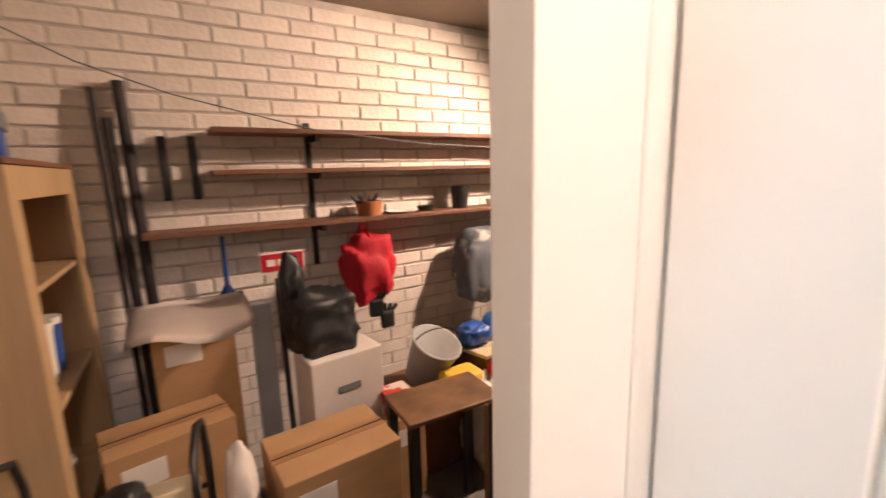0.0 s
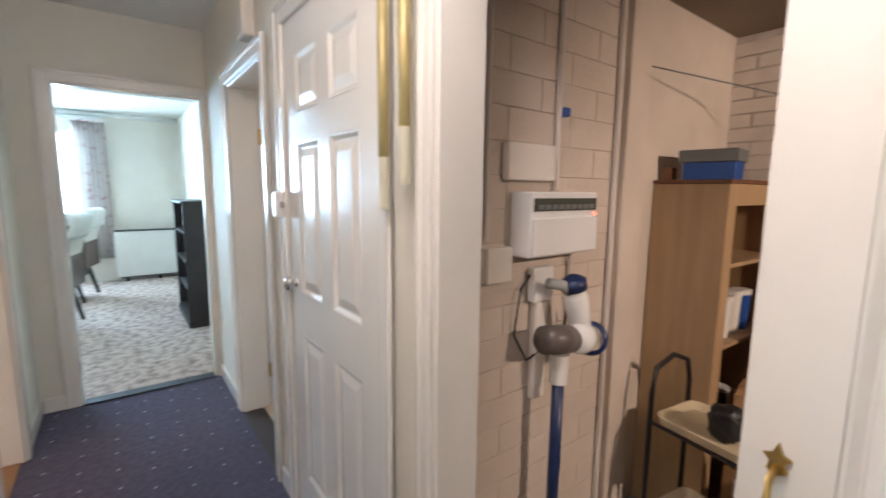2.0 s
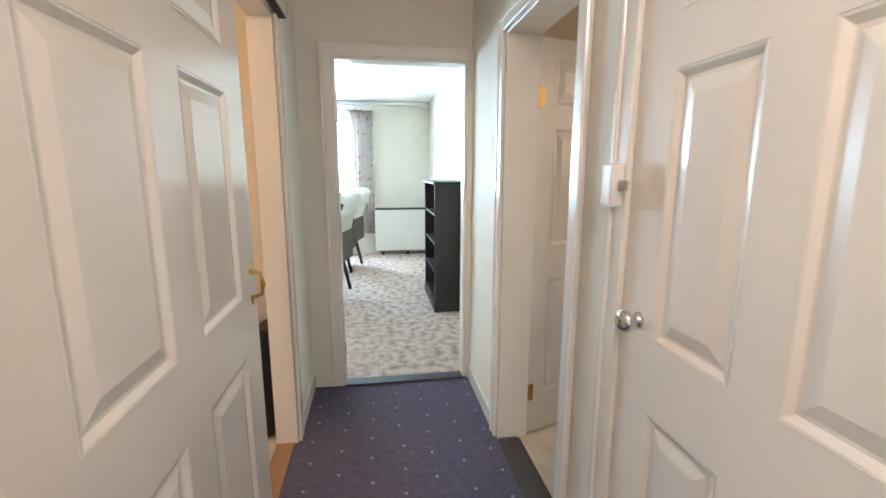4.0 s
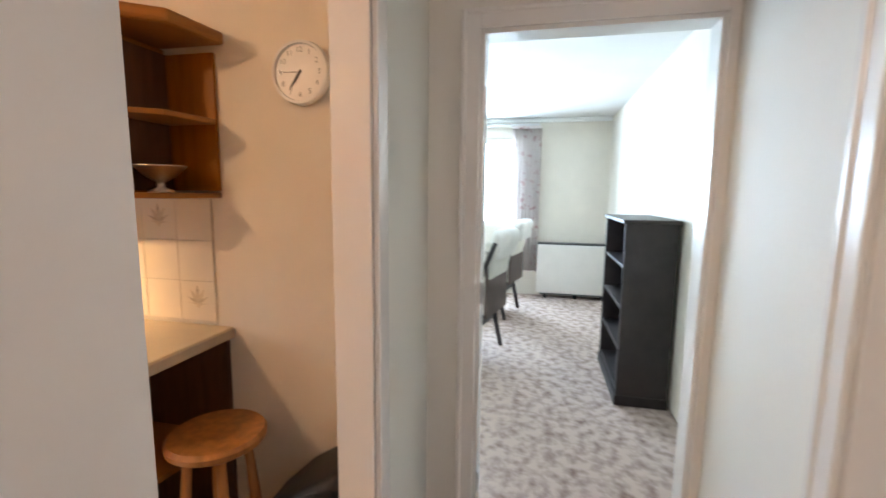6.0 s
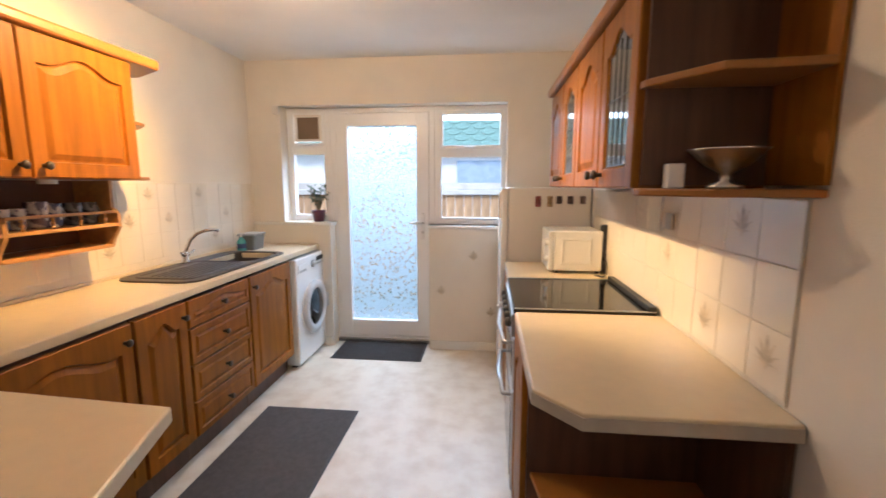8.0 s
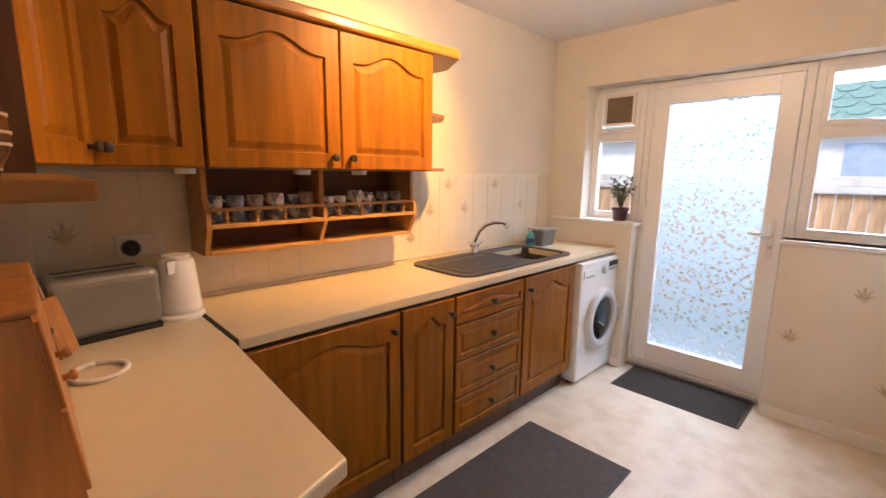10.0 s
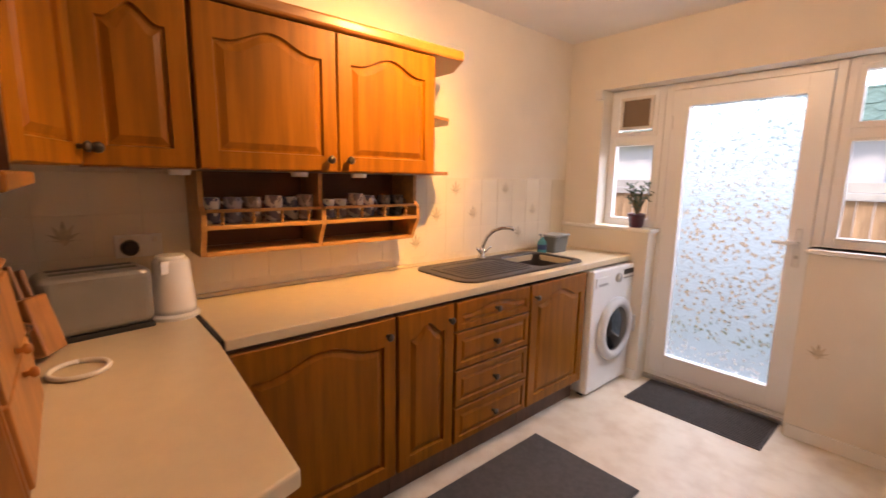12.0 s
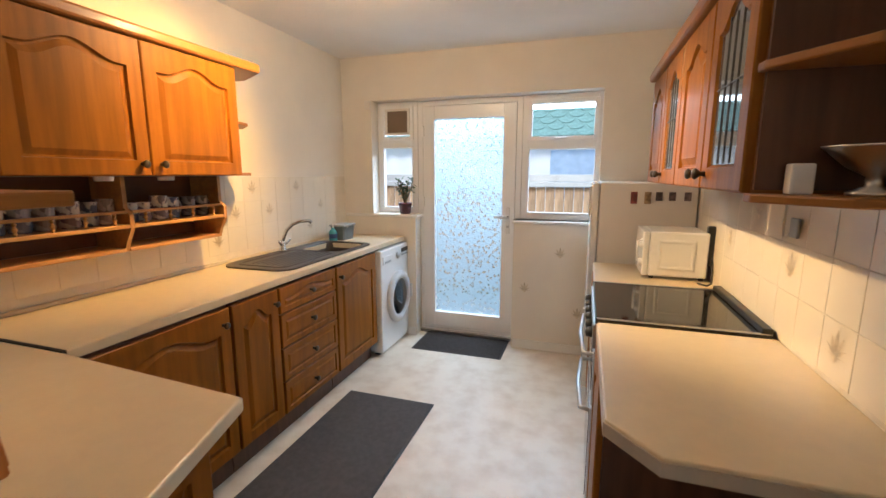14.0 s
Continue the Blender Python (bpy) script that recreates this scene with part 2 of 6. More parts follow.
def thing(name, label, category, m=None, group="", kind=""):
    ob = new(name)
    ob.empty_display_size = 0.1
    if m is not None:
        ob.matrix_world = m
    return tagged(ob, label, category, group, kind)


def solo(name, bm, material, label, category, kind="", smooth=False, group=""):
    return tagged(part(name, bm, material, None, "", smooth), label, category, group, kind)


def box(x0, x1, y0, y1, z0, z1, bevel=0.0, bm=None, seg=2):
    """A box, with rounded edges if asked; added to bm if one is given."""
    b = bmesh.new()
    bmesh.ops.create_cube(b, size=1, matrix=Matrix.LocRotScale(((x0 + x1) / 2, (y0 + y1) / 2, (z0 + z1) / 2), None,
                                                              (abs(x1 - x0), abs(y1 - y0), abs(z1 - z0))))
    if bevel:
        bmesh.ops.bevel(b, geom=b.edges[:], offset=bevel, segments=seg, profile=0.5, affect='EDGES')
    return merge(bm, b)


def merge(bm, b):
    if bm is None:
        return b
    me = bpy.data.meshes.new("tmp")
    b.to_mesh(me)
    b.free()
    bm.from_mesh(me)
    bpy.data.meshes.remove(me)
    return bm


def turned(profile, n=24, bm=None, m=None):
    """A body of revolution round z from (radius, height) pairs."""
    b = bmesh.new()
    rings = []
    for r, z in profile:
        if r < 1e-5:
            rings.append([b.verts.new((0, 0, z))])
        else:
            rings.append([b.verts.new((r * math.cos(2 * math.pi * i / n), r * math.sin(2 * math.pi * i / n), z)) for i in range(n)])
    for a, c in zip(rings, rings[1:]):
        for i in range(n):
            j = (i + 1) % n
            if len(a) == 1 and len(c) > 1:
                b.faces.new((a[0], c[j], c[i]))
            elif len(c) == 1 and len(a) > 1:
                b.faces.new((a[i], a[j], c[0]))
            elif len(a) > 1:
                b.faces.new((a[i], a[j], c[j], c[i]))
    bmesh.ops.recalc_face_normals(b, faces=b.faces[:])
    if m is not None:
        b.transform(m)
    return merge(bm, b)


def tube(points, r=0.01, n=10, bm=None):
    """A round bar along points, with closed ends."""
    b = bmesh.new()
    pts = [Vector(p) for p in points]
    prev, up = None, Vector((0, 0, 1))
    for i, p in enumerate(pts):
        d = (pts[min(i + 1, len(pts) - 1)] - pts[max(i - 1, 0)]).normalized()
        ref = up if abs(d.dot(up)) < 0.95 else Vector((1, 0, 0))
        u = d.cross(ref).normalized()
        v = d.cross(u)
        ri = r[i] if isinstance(r, (list, tuple)) else r
        ring = [b.verts.new(p + u * (ri * math.cos(2 * math.pi * k / n)) + v * (ri * math.sin(2 * math.pi * k / n))) for k in range(n)]
        if prev:
            for k in range(n):
                b.faces.new((prev[k], prev[(k + 1) % n], ring[(k + 1) % n], ring[k]))
        else:
            b.faces.new(ring[::-1])
        prev = ring
    b.faces.new(prev)
    bmesh.ops.recalc_face_normals(b, faces=b.faces[:])
    return merge(bm, b)


def arc(centre, r, a0, a1, n=8, plane="xz"):
    out = []
    for i in range(n + 1):
        a = radians(a0 + (a1 - a0) * i / n)
        c, s = r * math.cos(a), r * math.sin(a)
        x, y, z = centre
        out.append((x + c, y, z + s) if plane == "xz" else (x, y + c, z + s) if plane == "yz" else (x + c, y + s, z))
    return out


def prism(outline, z0, z1, bevel=0.0, bm=None):
    """An upright solid on a flat outline of (x, y)."""
    b = bmesh.new()
    f = b.faces.new([b.verts.new((x, y, z0)) for x, y in outline])
    r = bmesh.ops.extrude_face_region(b, geom=[f])
    bmesh.ops.translate(b, vec=(0, 0, z1 - z0), verts=[v for v in r["geom"] if isinstance(v, bmesh.types.BMVert)])
    bmesh.ops.recalc_face_normals(b, faces=b.faces[:])
    if bevel:
        bmesh.ops.bevel(b, geom=b.edges[:], offset=bevel, segments=2, profile=0.5, affect='EDGES')
    return merge(bm, b)


def fielded(w, h, rings, bm=None, x=0.0, z=0.0, back=0.0):
    """A panel facing -y: rings of (inset, depth outwards, rise of the arch) from the edge to the middle."""
    b = bmesh.new()
    K = 14
    loops = []

    def loop(inset, out, rise):
        a0, a1, b0, b1 = x + inset, x + w - inset, z + inset, z + h - inset
        pts = [(a0, b0), (a1, b0)]
        for k in range(K + 1):
            s = 1 - 2 * k / K
            c = 0.5 + 0.5 * math.cos(math.pi * min(1, abs(s) / 0.82))
            pts.append(((a0 + a1) / 2 + s * (a1 - a0) / 2, b1 - rise * (1 - c)))
        return [b.verts.new((p, back - out, q)) for p, q in pts]
    for inset, out, rise in rings:
        loops.append(loop(inset, out, rise))
    for a, c in zip(loops, loops[1:]):
        n = len(a)
        for i in range(n):
            j = (i + 1) % n
            b.faces.new((a[i], a[j], c[j], c[i]))
    b.faces.new(loops[-1])
    b.faces.new(loops[0][::-1])
    bmesh.ops.recalc_face_normals(b, faces=b.faces[:])
    return merge(bm, b)


def wall_x(y0, y1, x0, x1, z0, z1, holes=()):
    """A wall along x, with openings (xa, xb, za, zb) right through."""
    bm = bmesh.new()
    edge = x0
    for xa, xb, za, zb in sorted(holes):
        if xa > edge:
            box(edge, xa, y0, y1, z0, z1, bm=bm)
        if za > z0:
            box(xa, xb, y0, y1, z0, za, bm=bm)
        if zb < z1:
            box(xa, xb, y0, y1, zb, z1, bm=bm)
        edge = xb
    if edge < x1:
        box(edge, x1, y0, y1, z0, z1, bm=bm)
    return bm


SWAP = Matrix(((0, 1, 0, 0), (1, 0, 0, 0), (0, 0, 1, 0), (0, 0, 0, 1)))


def wall_y(x0, x1, y0, y1, z0, z1, holes=()):
    bm = wall_x(x0, x1, y0, y1, z0, z1, holes)
    bm.transform(SWAP)
    bmesh.ops.reverse_faces(bm, faces=bm.faces[:])
    return bm


def knob(parent, x, z, material=None):
    bm = turned([(0, 0), (0.008, 0), (0.006, 0.012), (0.014, 0.02), (0.016, 0.026), (0.011, 0.032), (0, 0.034)], 14)
    bm.transform(pose(x, 0, z, 90))
    return part("knob", bm, material or PEWTER, parent, "round dark pewter knob", True)


# ---- large structure ----
S = "structure"
# openings: garden door with windows, kitchen doorway, end doorway, bathroom, garage
solo("wall_south", wall_x(-0.28, 0, XW - 0.2, XE + 0.2, 0, ZC, [(-2.06, -1.43, 1.07, 2.05), (-1.43, -0.58, 0, 2.05), (-0.58, -0.18, 1.09, 2.05)]),
     PAPER, "cream papered outer wall with a door and windows", "wall", S)
solo("wall_east", wall_y(XE, XE + 0.2, 0, YP1, 0, ZC), PAPER, "cream papered kitchen side wall", "wall", S)
solo("wall_west", wall_y(XW - 0.12, XW, 0, YP0, 0, ZC), PAPER, "cream papered kitchen wall with a clock", "wall", S)
solo("wall_partition", wall_x(YP0, YP1, XEND, 1.5, 0, ZC, [(-2.275, -1.30, 0, 2.0)]), HALLW, "pale papered wall between hall and kitchen", "wall", S)
solo("wall_hall", wall_x(YC, YC + 0.14, XEND, 0.60, 0, ZC, [(-2.16, -1.41, 0, 1.95), (-1.13, -0.37, 0, 1.98), (-0.179, 0.56, 0, 2.0)]),
     HALLW, "pale papered hall wall with white doors", "wall", S)
solo("wall_textured", wall_x(YC - 0.002, YC + 0.14, 0.601, 1.5, 0, ZC), TEXTURED, "white wall of stippled plaster", "wall", S)
solo("wall_hall_end", wall_y(XEND - 0.1, XEND, YP1 - 0.1, YC + 0.42, 0, ZC, [(3.503, 4.296, 0, 1.98)]), HALLW, "pale papered end wall with a doorway", "wall", S)
solo("wall_hall_east", wall_y(1.5, 1.6, YP0, YC + 0.1, 0, ZC), HALLW, "pale papered wall behind the walker", "wall", S)
solo("floor_kitchen", box(XW - 0.1, XE + 0.1, -0.28, YP0 + 0.06, -0.1, 0), VINYL, "mottled cream vinyl kitchen floor", "floor", S)
solo("floor_hall", box(XEND - 0.04, 1.6, YP0 + 0.06, YC + 0.1, -0.1, 0.0), NAVY, "navy hall carpet with small pale flecks", "floor", S)
solo("ceiling_kitchen", box(XW - 0.1, XE + 0.2, -0.28, YP1, ZC, ZC + 0.1), CEILING, "white stippled kitchen ceiling", "ceiling", S)
solo("ceiling_hall", box(XEND - 0.1, 1.6, YP1, YC + 0.1, ZC, ZC + 0.1), CEILING, "white hall ceiling", "ceiling", S)
# rear room
RX = -7.35
solo("floor_rear_room", box(RX - 0.1, XEND - 0.04, 0.6, 4.75, -0.1, 0.0), PINKC, "mottled pink and brown patterned carpet", "floor", S)
solo("wall_rear_far", wall_y(RX - 0.1, RX, 0.6, 4.75, 0, ZC, [(1.39, 3.39, 0.95, 2.15)]), PAPER, "cream wall with a wide window", "wall", S)
solo("wall_rear_side", wall_x(4.62, 4.72, RX, XEND - 0.1, 0, ZC), PAPER, "cream side wall of the rear room", "wall", S)
solo("wall_rear_other", wall_x(0.5, 0.6, RX, XW - 0.12, 0, ZC), PAPER, "cream side wall of the rear room", "wall", S)
solo("wall_rear_near", wall_y(XW - 0.24, XW - 0.125, 0.6, YP1 - 0.1, 0, ZC), PAPER, "cream near wall of the rear room", "wall", S)
solo("ceiling_rear_room", box(RX, XEND - 0.1, 0.6, 4.72, ZC, ZC + 0.1), CEILING, "white ceiling of the rear room", "ceiling", S)
# bathroom
solo("wall_bath_far", wall_x(6.3, 6.4, -3.0, -1.25, 0, ZC), TILE, "cream bathroom wall", "wall", S)
solo("wall_bath_west", wall_y(-3.05, -2.95, YC + 0.1, 6.4, 0, ZC), TILE, "cream bathroom wall", "wall", S)
solo("wall_bath_east", wall_y(-1.3, -1.2, YC + 0.1, 6.4, 0, ZC), TILE, "cream bathroom wall", "wall", S)
solo("floor_bath", box(-3.0, -1.25, YC + 0.1, 6.4, -0.1, -0.002), VINYL, "pale bathroom floor", "floor", S)
solo("ceiling_bath", box(-3.0, -1.25, YC + 0.1, 6.4, ZC, ZC + 0.1), CEILING, "white bathroom ceiling", "ceiling", S)
# garage
GZ, GX0, GX1, GC = -0.15, -0.435, 4.2, 2.21
solo("floor_garage", box(-0.7, GX1, YC + 0.1, YG + 0.1, GZ - 0.1, GZ), CONCRETE, "dusty grey concrete garage floor", "floor", S)
solo("ceiling_garage", box(-0.7, GX1, YC + 0.1, YG + 0.1, GC, GC + 0.1), GCEIL, "brown boarded garage ceiling", "ceiling", S)
solo("wall_garage_back", box(-0.7, GX1, YG, YG + 0.1, GZ, GC), MORTAR, "white painted brick garage wall", "wall", S)
solo("wall_garage_west", box(-0.7, GX0, YC + 0.14, YG, GZ, GC), PIERB, "pale plastered garage wall", "wall", S)
solo("wall_garage_east", box(GX1, GX1 + 0.1, YC + 0.1, YG, GZ, GC), MORTAR, "painted garage wall", "wall", S)
solo("wall_garage_base", box(-0.7, GX1, YC + 0.1, YC + 0.14, GZ, -0.002), MORTAR, "painted base course under the garage doorway", "wall", S)
solo("wall_garage_front", wall_x(YC + 0.1, YC + 0.2, 1.5, GX1, 0, GC), MORTAR, "painted garage wall", "wall", S)
solo("wall_garage_pier", box(GX0, -0.382, YC + 0.14, 5.53, GZ, GC), PIERB, "pale painted brick pier wall", "wall", S)
solo("ground", box(-60, 60, -90, -0.285, -0.3, -0.12), GRASS, "grass and paving outside", "ground", S)

# ---- kitchen: fitted units ----
ARCHED = lambda r: [(0, 0, 0), (0, 0.016, 0), (0.004, 0.02, 0), (0.058, 0.02, r), (0.062, 0.009, r), (0.069, 0.009, r), (0.090, 0.0185, r)]
DRAWER = lambda r: [(0, 0, 0), (0, 0.016, 0), (0.004, 0.02, 0), (0.030, 0.02, r), (0.034, 0.013, r), (0.042, 0.013, r), (0.054, 0.019, r)]


def base_unit(m, w, fronts, label, d=0.5, body=DARKOAK, top=0.855):
    """A base cabinet; fronts are (kind, x, z, w, h, knob x, knob z)."""
    u = thing("base_cabinet", label, "cabinet", m, "fitted base cabinets")
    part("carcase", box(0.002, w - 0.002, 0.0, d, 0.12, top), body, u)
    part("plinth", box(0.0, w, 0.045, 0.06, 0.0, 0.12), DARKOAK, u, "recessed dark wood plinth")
    for kind, x, z, fw, fh, kx, kz in fronts:
        name = "door" if kind == "door" else "drawer_front"
        rise = 0.055 if kind == "door" else (0.03 if kind == "topdrawer" else 0.0)
        rings = ARCHED(rise) if kind == "door" else DRAWER(rise)
        f = part(name, fielded(fw, fh, rings), OAK, u)
        f.location = (x, 0, z)
        k = knob(f, kx - x, kz - z)
        k.location = (0, -0.019, 0)
    return u


XF = -0.455                      # front plane of the east base units
E = lambda y, z=0.0: pose(XF, y, z, 0, 0, -90)
Z0, ZH = 0.135, 0.71
base_unit(E(2.64), 0.645, [("door", 0.006, Z0, 0.635, ZH, 0.60, 0.775)], "wide oak base cabinet with an arched panel door")
base_unit(E(1.99), 0.32, [("door", 0.005, Z0, 0.31, ZH, 0.285, 0.775)], "narrow oak base cabinet with an arched panel door")
DR = [("topdrawer", 0.005, 0.705, 0.535, 0.14, 0.272, 0.775)] + [("drawer", 0.005, 0.705 - 0.19 * i, 0.535, 0.182, 0.272, 0.795 - 0.19 * i) for i in (1, 2, 3)]
base_unit(E(1.665), 0.545, DR, "oak base cabinet with four drawers", top=0.70)
base_unit(E(1.115), 0.56, [("door", 0.006, Z0, 0.545, ZH, 0.04, 0.775)], "oak base cabinet with an arched panel door beside the washing machine", top=0.70)

# worktops
wt = thing("worktop", "long cream laminate worktop with a rolled front edge", "worktop")
BXA, BXB, BYA, BYB = -0.37, -0.05, 0.53, 0.905
part("top", prism([(-0.475, 0.0), (-0.475, 2.64), (XE - 0.002, 2.64), (XE - 0.002, BYB), (BXA, BYB), (BXA, BYA), (XE - 0.002, BYA), (XE - 0.002, 0.0)], 0.862, WT, 0.005), WORKTOP, wt)
part("rear_strip", box(BXB, XE - 0.002, BYA - 0.006, BYB + 0.006, 0.863, WT - 0.0005), WORKTOP, wt)
part("upstand", box(XE - 0.016, XE - 0.002, 0.0, 2.64, WT, WT + 0.018, 0.004), WORKTOP, wt)
pen = thing("peninsula_worktop", "cream laminate worktop across the end of the units", "worktop")
part("top", prism([(-1.20, 2.70), (-1.31, 3.05), (-1.31, YP0 - 0.002), (XE - 0.002, YP0 - 0.002), (XE - 0.002, 2.655), (-0.49, 2.655)], 0.862, WT, 0.006), WORKTOP, pen)
part("joint_strip", box(-0.48, XE - 0.02, 2.642, 2.654, 0.87, WT + 0.002), SLOT, pen, "dark metal joint strip")
pu = thing("peninsula_cabinet", "dark oak cabinet under the end worktop", "cabinet")
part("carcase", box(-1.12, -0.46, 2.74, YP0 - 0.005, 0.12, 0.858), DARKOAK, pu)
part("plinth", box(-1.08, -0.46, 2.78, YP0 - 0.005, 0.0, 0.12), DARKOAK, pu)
ped = part("end_panel", fielded(0.40, 0.71, ARCHED(0.05)), OAK, pu)
ped.matrix_world = pose(-1.122, 3.155, 0.135, 0, 0, -90)

# east wall units
WF = -0.27
ZB, ZT = 1.425, 2.0


def wall_unit(m, w, h, label, doors, d=0.33):
    u = thing("wall_cabinet", label, "cabinet", m, "fitted wall cabinets")
    part("carcase", box(0.002, w - 0.002, 0.0, d, 0.0, h), OAKH, u)
    for x, dw, kx, kz in doors:
        f = part("door", fielded(dw, h - 0.005, ARCHED(0.05)), OAK, u)
        f.location = (x, 0, 0.002)
        k = knob(f, kx - x, kz)
        k.location = (0, -0.019, 0)
    return u


W = lambda y: pose(WF, y, ZB, 0, 0, -90)
HD = 0.525
wall_unit(W(2.93), 0.29, HD, "narrow oak wall cabinet with an arched door", [(0.003, 0.283, 0.04, 0.05)])
wall_unit(W(2.635), 0.985, HD, "double oak wall cabinet with two arched doors", [(0.003, 0.487, 0.452, 0.045), (0.495, 0.487, 0.535, 0.045)])
cor = thing("cornice", "oak cornice moulding along the top of the wall cabinets", "moulding")
bm = prism([(WF - 0.035, 1.49), (WF - 0.035, 3.0), (XE - 0.003, 3.0), (XE - 0.003, 1.37), (-0.10, 1.37)], ZB + HD + 0.002, ZB + HD + 0.05, 0.012)
part("moulding", bm, OAKH, cor)
# open end shelves of the wall unit
es = thing("end_shelf_unit", "oak open shelves at the end of the wall cabinets", "shelf")
for z in (1.425, 1.69):
    bm = prism([(WF + 0.03, 1.645), (XE - 0.004, 1.645), (XE - 0.004, 1.37), (-0.06, 1.37), (WF + 0.08, 1.48)], z, z + 0.016, 0.003)
    part("shelf", bm, OAKH, es)
part("back_panel", box(XE - 0.014, XE - 0.003, 1.37, 1.645, 1.44, ZB + HD), OAK, es)
# corner unit turning on to the partition wall, seen at its end
cu = thing("corner_cabinet", "oak corner cabinet with an open shelf under it", "cabinet")
part("carcase", prism([(-0.276, 2.955), (-0.600, 3.085), (-0.600, YP0 - 0.003), (-0.276, YP0 - 0.003)], ZB, ZB + HD), OAKH, cu)
cd = part("door", fielded(0.335, HD - 0.005, ARCHED(0.045)), OAK, cu)
cd.matrix_world = pose(-0.606, 3.066, ZB + 0.002, 0, 0, -22)
k = knob(cd, 0.30, 0.05)
k.location = (0, -0.019, 0)
part("shelf_board", prism([(-1.22, 3.015), (-0.64, 3.015), (-0.64, YP0 - 0.004), (-1.22, YP0 - 0.004)], ZB - 0.042, ZB - 0.018, 0.004), OAKH, cu)
part("side_panel", box(-0.638, -0.614, 3.05, YP0 - 0.004, ZB - 0.016, ZB + HD), DARKOAK, cu, "dark side panel")
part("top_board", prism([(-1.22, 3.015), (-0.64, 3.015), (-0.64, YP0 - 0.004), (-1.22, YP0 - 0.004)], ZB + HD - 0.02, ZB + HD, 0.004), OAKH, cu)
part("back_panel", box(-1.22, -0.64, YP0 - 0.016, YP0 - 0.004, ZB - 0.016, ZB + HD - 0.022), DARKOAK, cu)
# under-cabinet puck lights
for y in (2.67, 2.25, 1.98):
    solo("cabinet_light", turned([(0, 0), (0.032, 0), (0.034, 0.012), (0.034, 0.018), (0, 0.018)], 20, m=pose(-0.16, y, ZB - 0.02)), WHITE,
         "small round white light under a wall cabinet", "lamp", group="lights under the cabinets", smooth=False)

# mug rack
rk = thing("mug_rack", "pale pine wall rack with two bays and a gallery rail", "rack")
RXF, RY0, RYM, RY1, RB, RT = -0.13, 2.60, 2.135, 1.625, 1.10, 1.422
for y, nm in ((RY0, "side"), (RYM, "divider"), (RY1, "side")):
    bm = bmesh.new()
    f = bm.faces.new([bm.verts.new(p) for p in [(XE - 0.004, y - 0.009, RB), (RXF + 0.05, y - 0.009, RB), (RXF + 0.035, y - 0.009, RB + 0.04), (RXF, y - 0.009, RB + 0.10),
                                                (RXF, y - 0.009, RT - 0.16), (RXF + 0.03, y - 0.009, RT - 0.13), (RXF + 0.03, y - 0.009, RT), (XE - 0.004, y - 0.009, RT)]])
    r = bmesh.ops.extrude_face_region(bm, geom=[f])
    bmesh.ops.translate(bm, vec=(0, 0.018, 0), verts=[v for v in r["geom"] if isinstance(v, bmesh.types.BMVert)])
    bmesh.ops.recalc_face_normals(bm, faces=bm.faces[:])
    part(nm, bm, PINER, rk)
for y0, y1 in ((RYM + 0.009, RY0 - 0.009), (RY1 + 0.009, RYM - 0.009)):
    part("shelf", box(RXF, XE - 0.006, y0, y1, 1.205, 1.221, 0.003), PINER, rk)
    part("bottom_rail", box(RXF + 0.04, XE - 0.006, y0, y1, RB, RB + 0.016, 0.003), PINER, rk)
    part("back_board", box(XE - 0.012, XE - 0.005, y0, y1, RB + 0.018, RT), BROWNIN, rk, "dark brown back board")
    part("gallery_rail", box(RXF + 0.004, RXF + 0.016, y0, y1, 1.268, 1.281, 0.003), PINER, rk)
    for i in range(4):
        y = y0 + (y1 - y0) * (i + 0.5) / 4
        part("spindle", turned([(0.004, 0), (0.008, 0.006), (0.004, 0.012), (0.009, 0.023), (0.004, 0.034), (0.008, 0.041), (0.004, 0.047)], 10, m=pose(RXF + 0.010, y, 1.221)), PINER, rk)
MUGC = [mat("mug_%s" % n, c, 0.25, colour2=c2, scale=26, ramp=(0.48, 0.52), coat=0.3) for n, c, c2 in
        (("floral", (0.70, 0.66, 0.62), (0.10, 0.10, 0.18)), ("slate", (0.36, 0.36, 0.42), (0.16, 0.16, 0.22)), ("brown", (0.40, 0.34, 0.30), (0.20, 0.15, 0.14)),
         ("white", (0.74, 0.70, 0.64), (0.20, 0.16, 0.20)), ("navy", (0.05, 0.05, 0.09), (0.35, 0.32, 0.30)), ("dark", (0.20, 0.18, 0.19), (0.05, 0.045, 0.05)))]
MUGL = ["white mug with a dark floral print", "slate blue patterned china mug", "brown patterned mug on the rack", "white mug with a pale print", "navy mug with a pale print", "dark glazed mug on the rack"]
mugs = [(2.555, 0, 1), (2.475, 1, 1), (2.40, 2, 1), (2.315, 3, 1.05), (2.245, 4, 1), (2.18, 2, 1.08), (2.07, 0, .85), (2.01, 3, .85), (1.93, 3, 1.1), (1.865, 0, 1), (1.77, 5, 1), (1.69, 5, 1)]
for y, c, s in mugs:
    mg = thing("mug", MUGL[c], "mug", pose(-0.035, y, 1.2215), "mugs on the rack")
    part("cup", turned([(0, 0), (0.030 * s, 0), (0.034 * s, 0.006), (0.035 * s, 0.10 * s), (0.032 * s, 0.10 * s), (0.031 * s, 0.01), (0, 0.01)], 20), MUGC[c], mg, smooth=False)
    part("handle", tube([(0.0, -0.034 * s - 0.022 * math.sin(a), 0.052 * s + 0.03 * math.cos(a)) for a in [math.pi * i / 8 for i in range(9)]], 0.0045, 8), MUGC[c], mg, smooth=True)

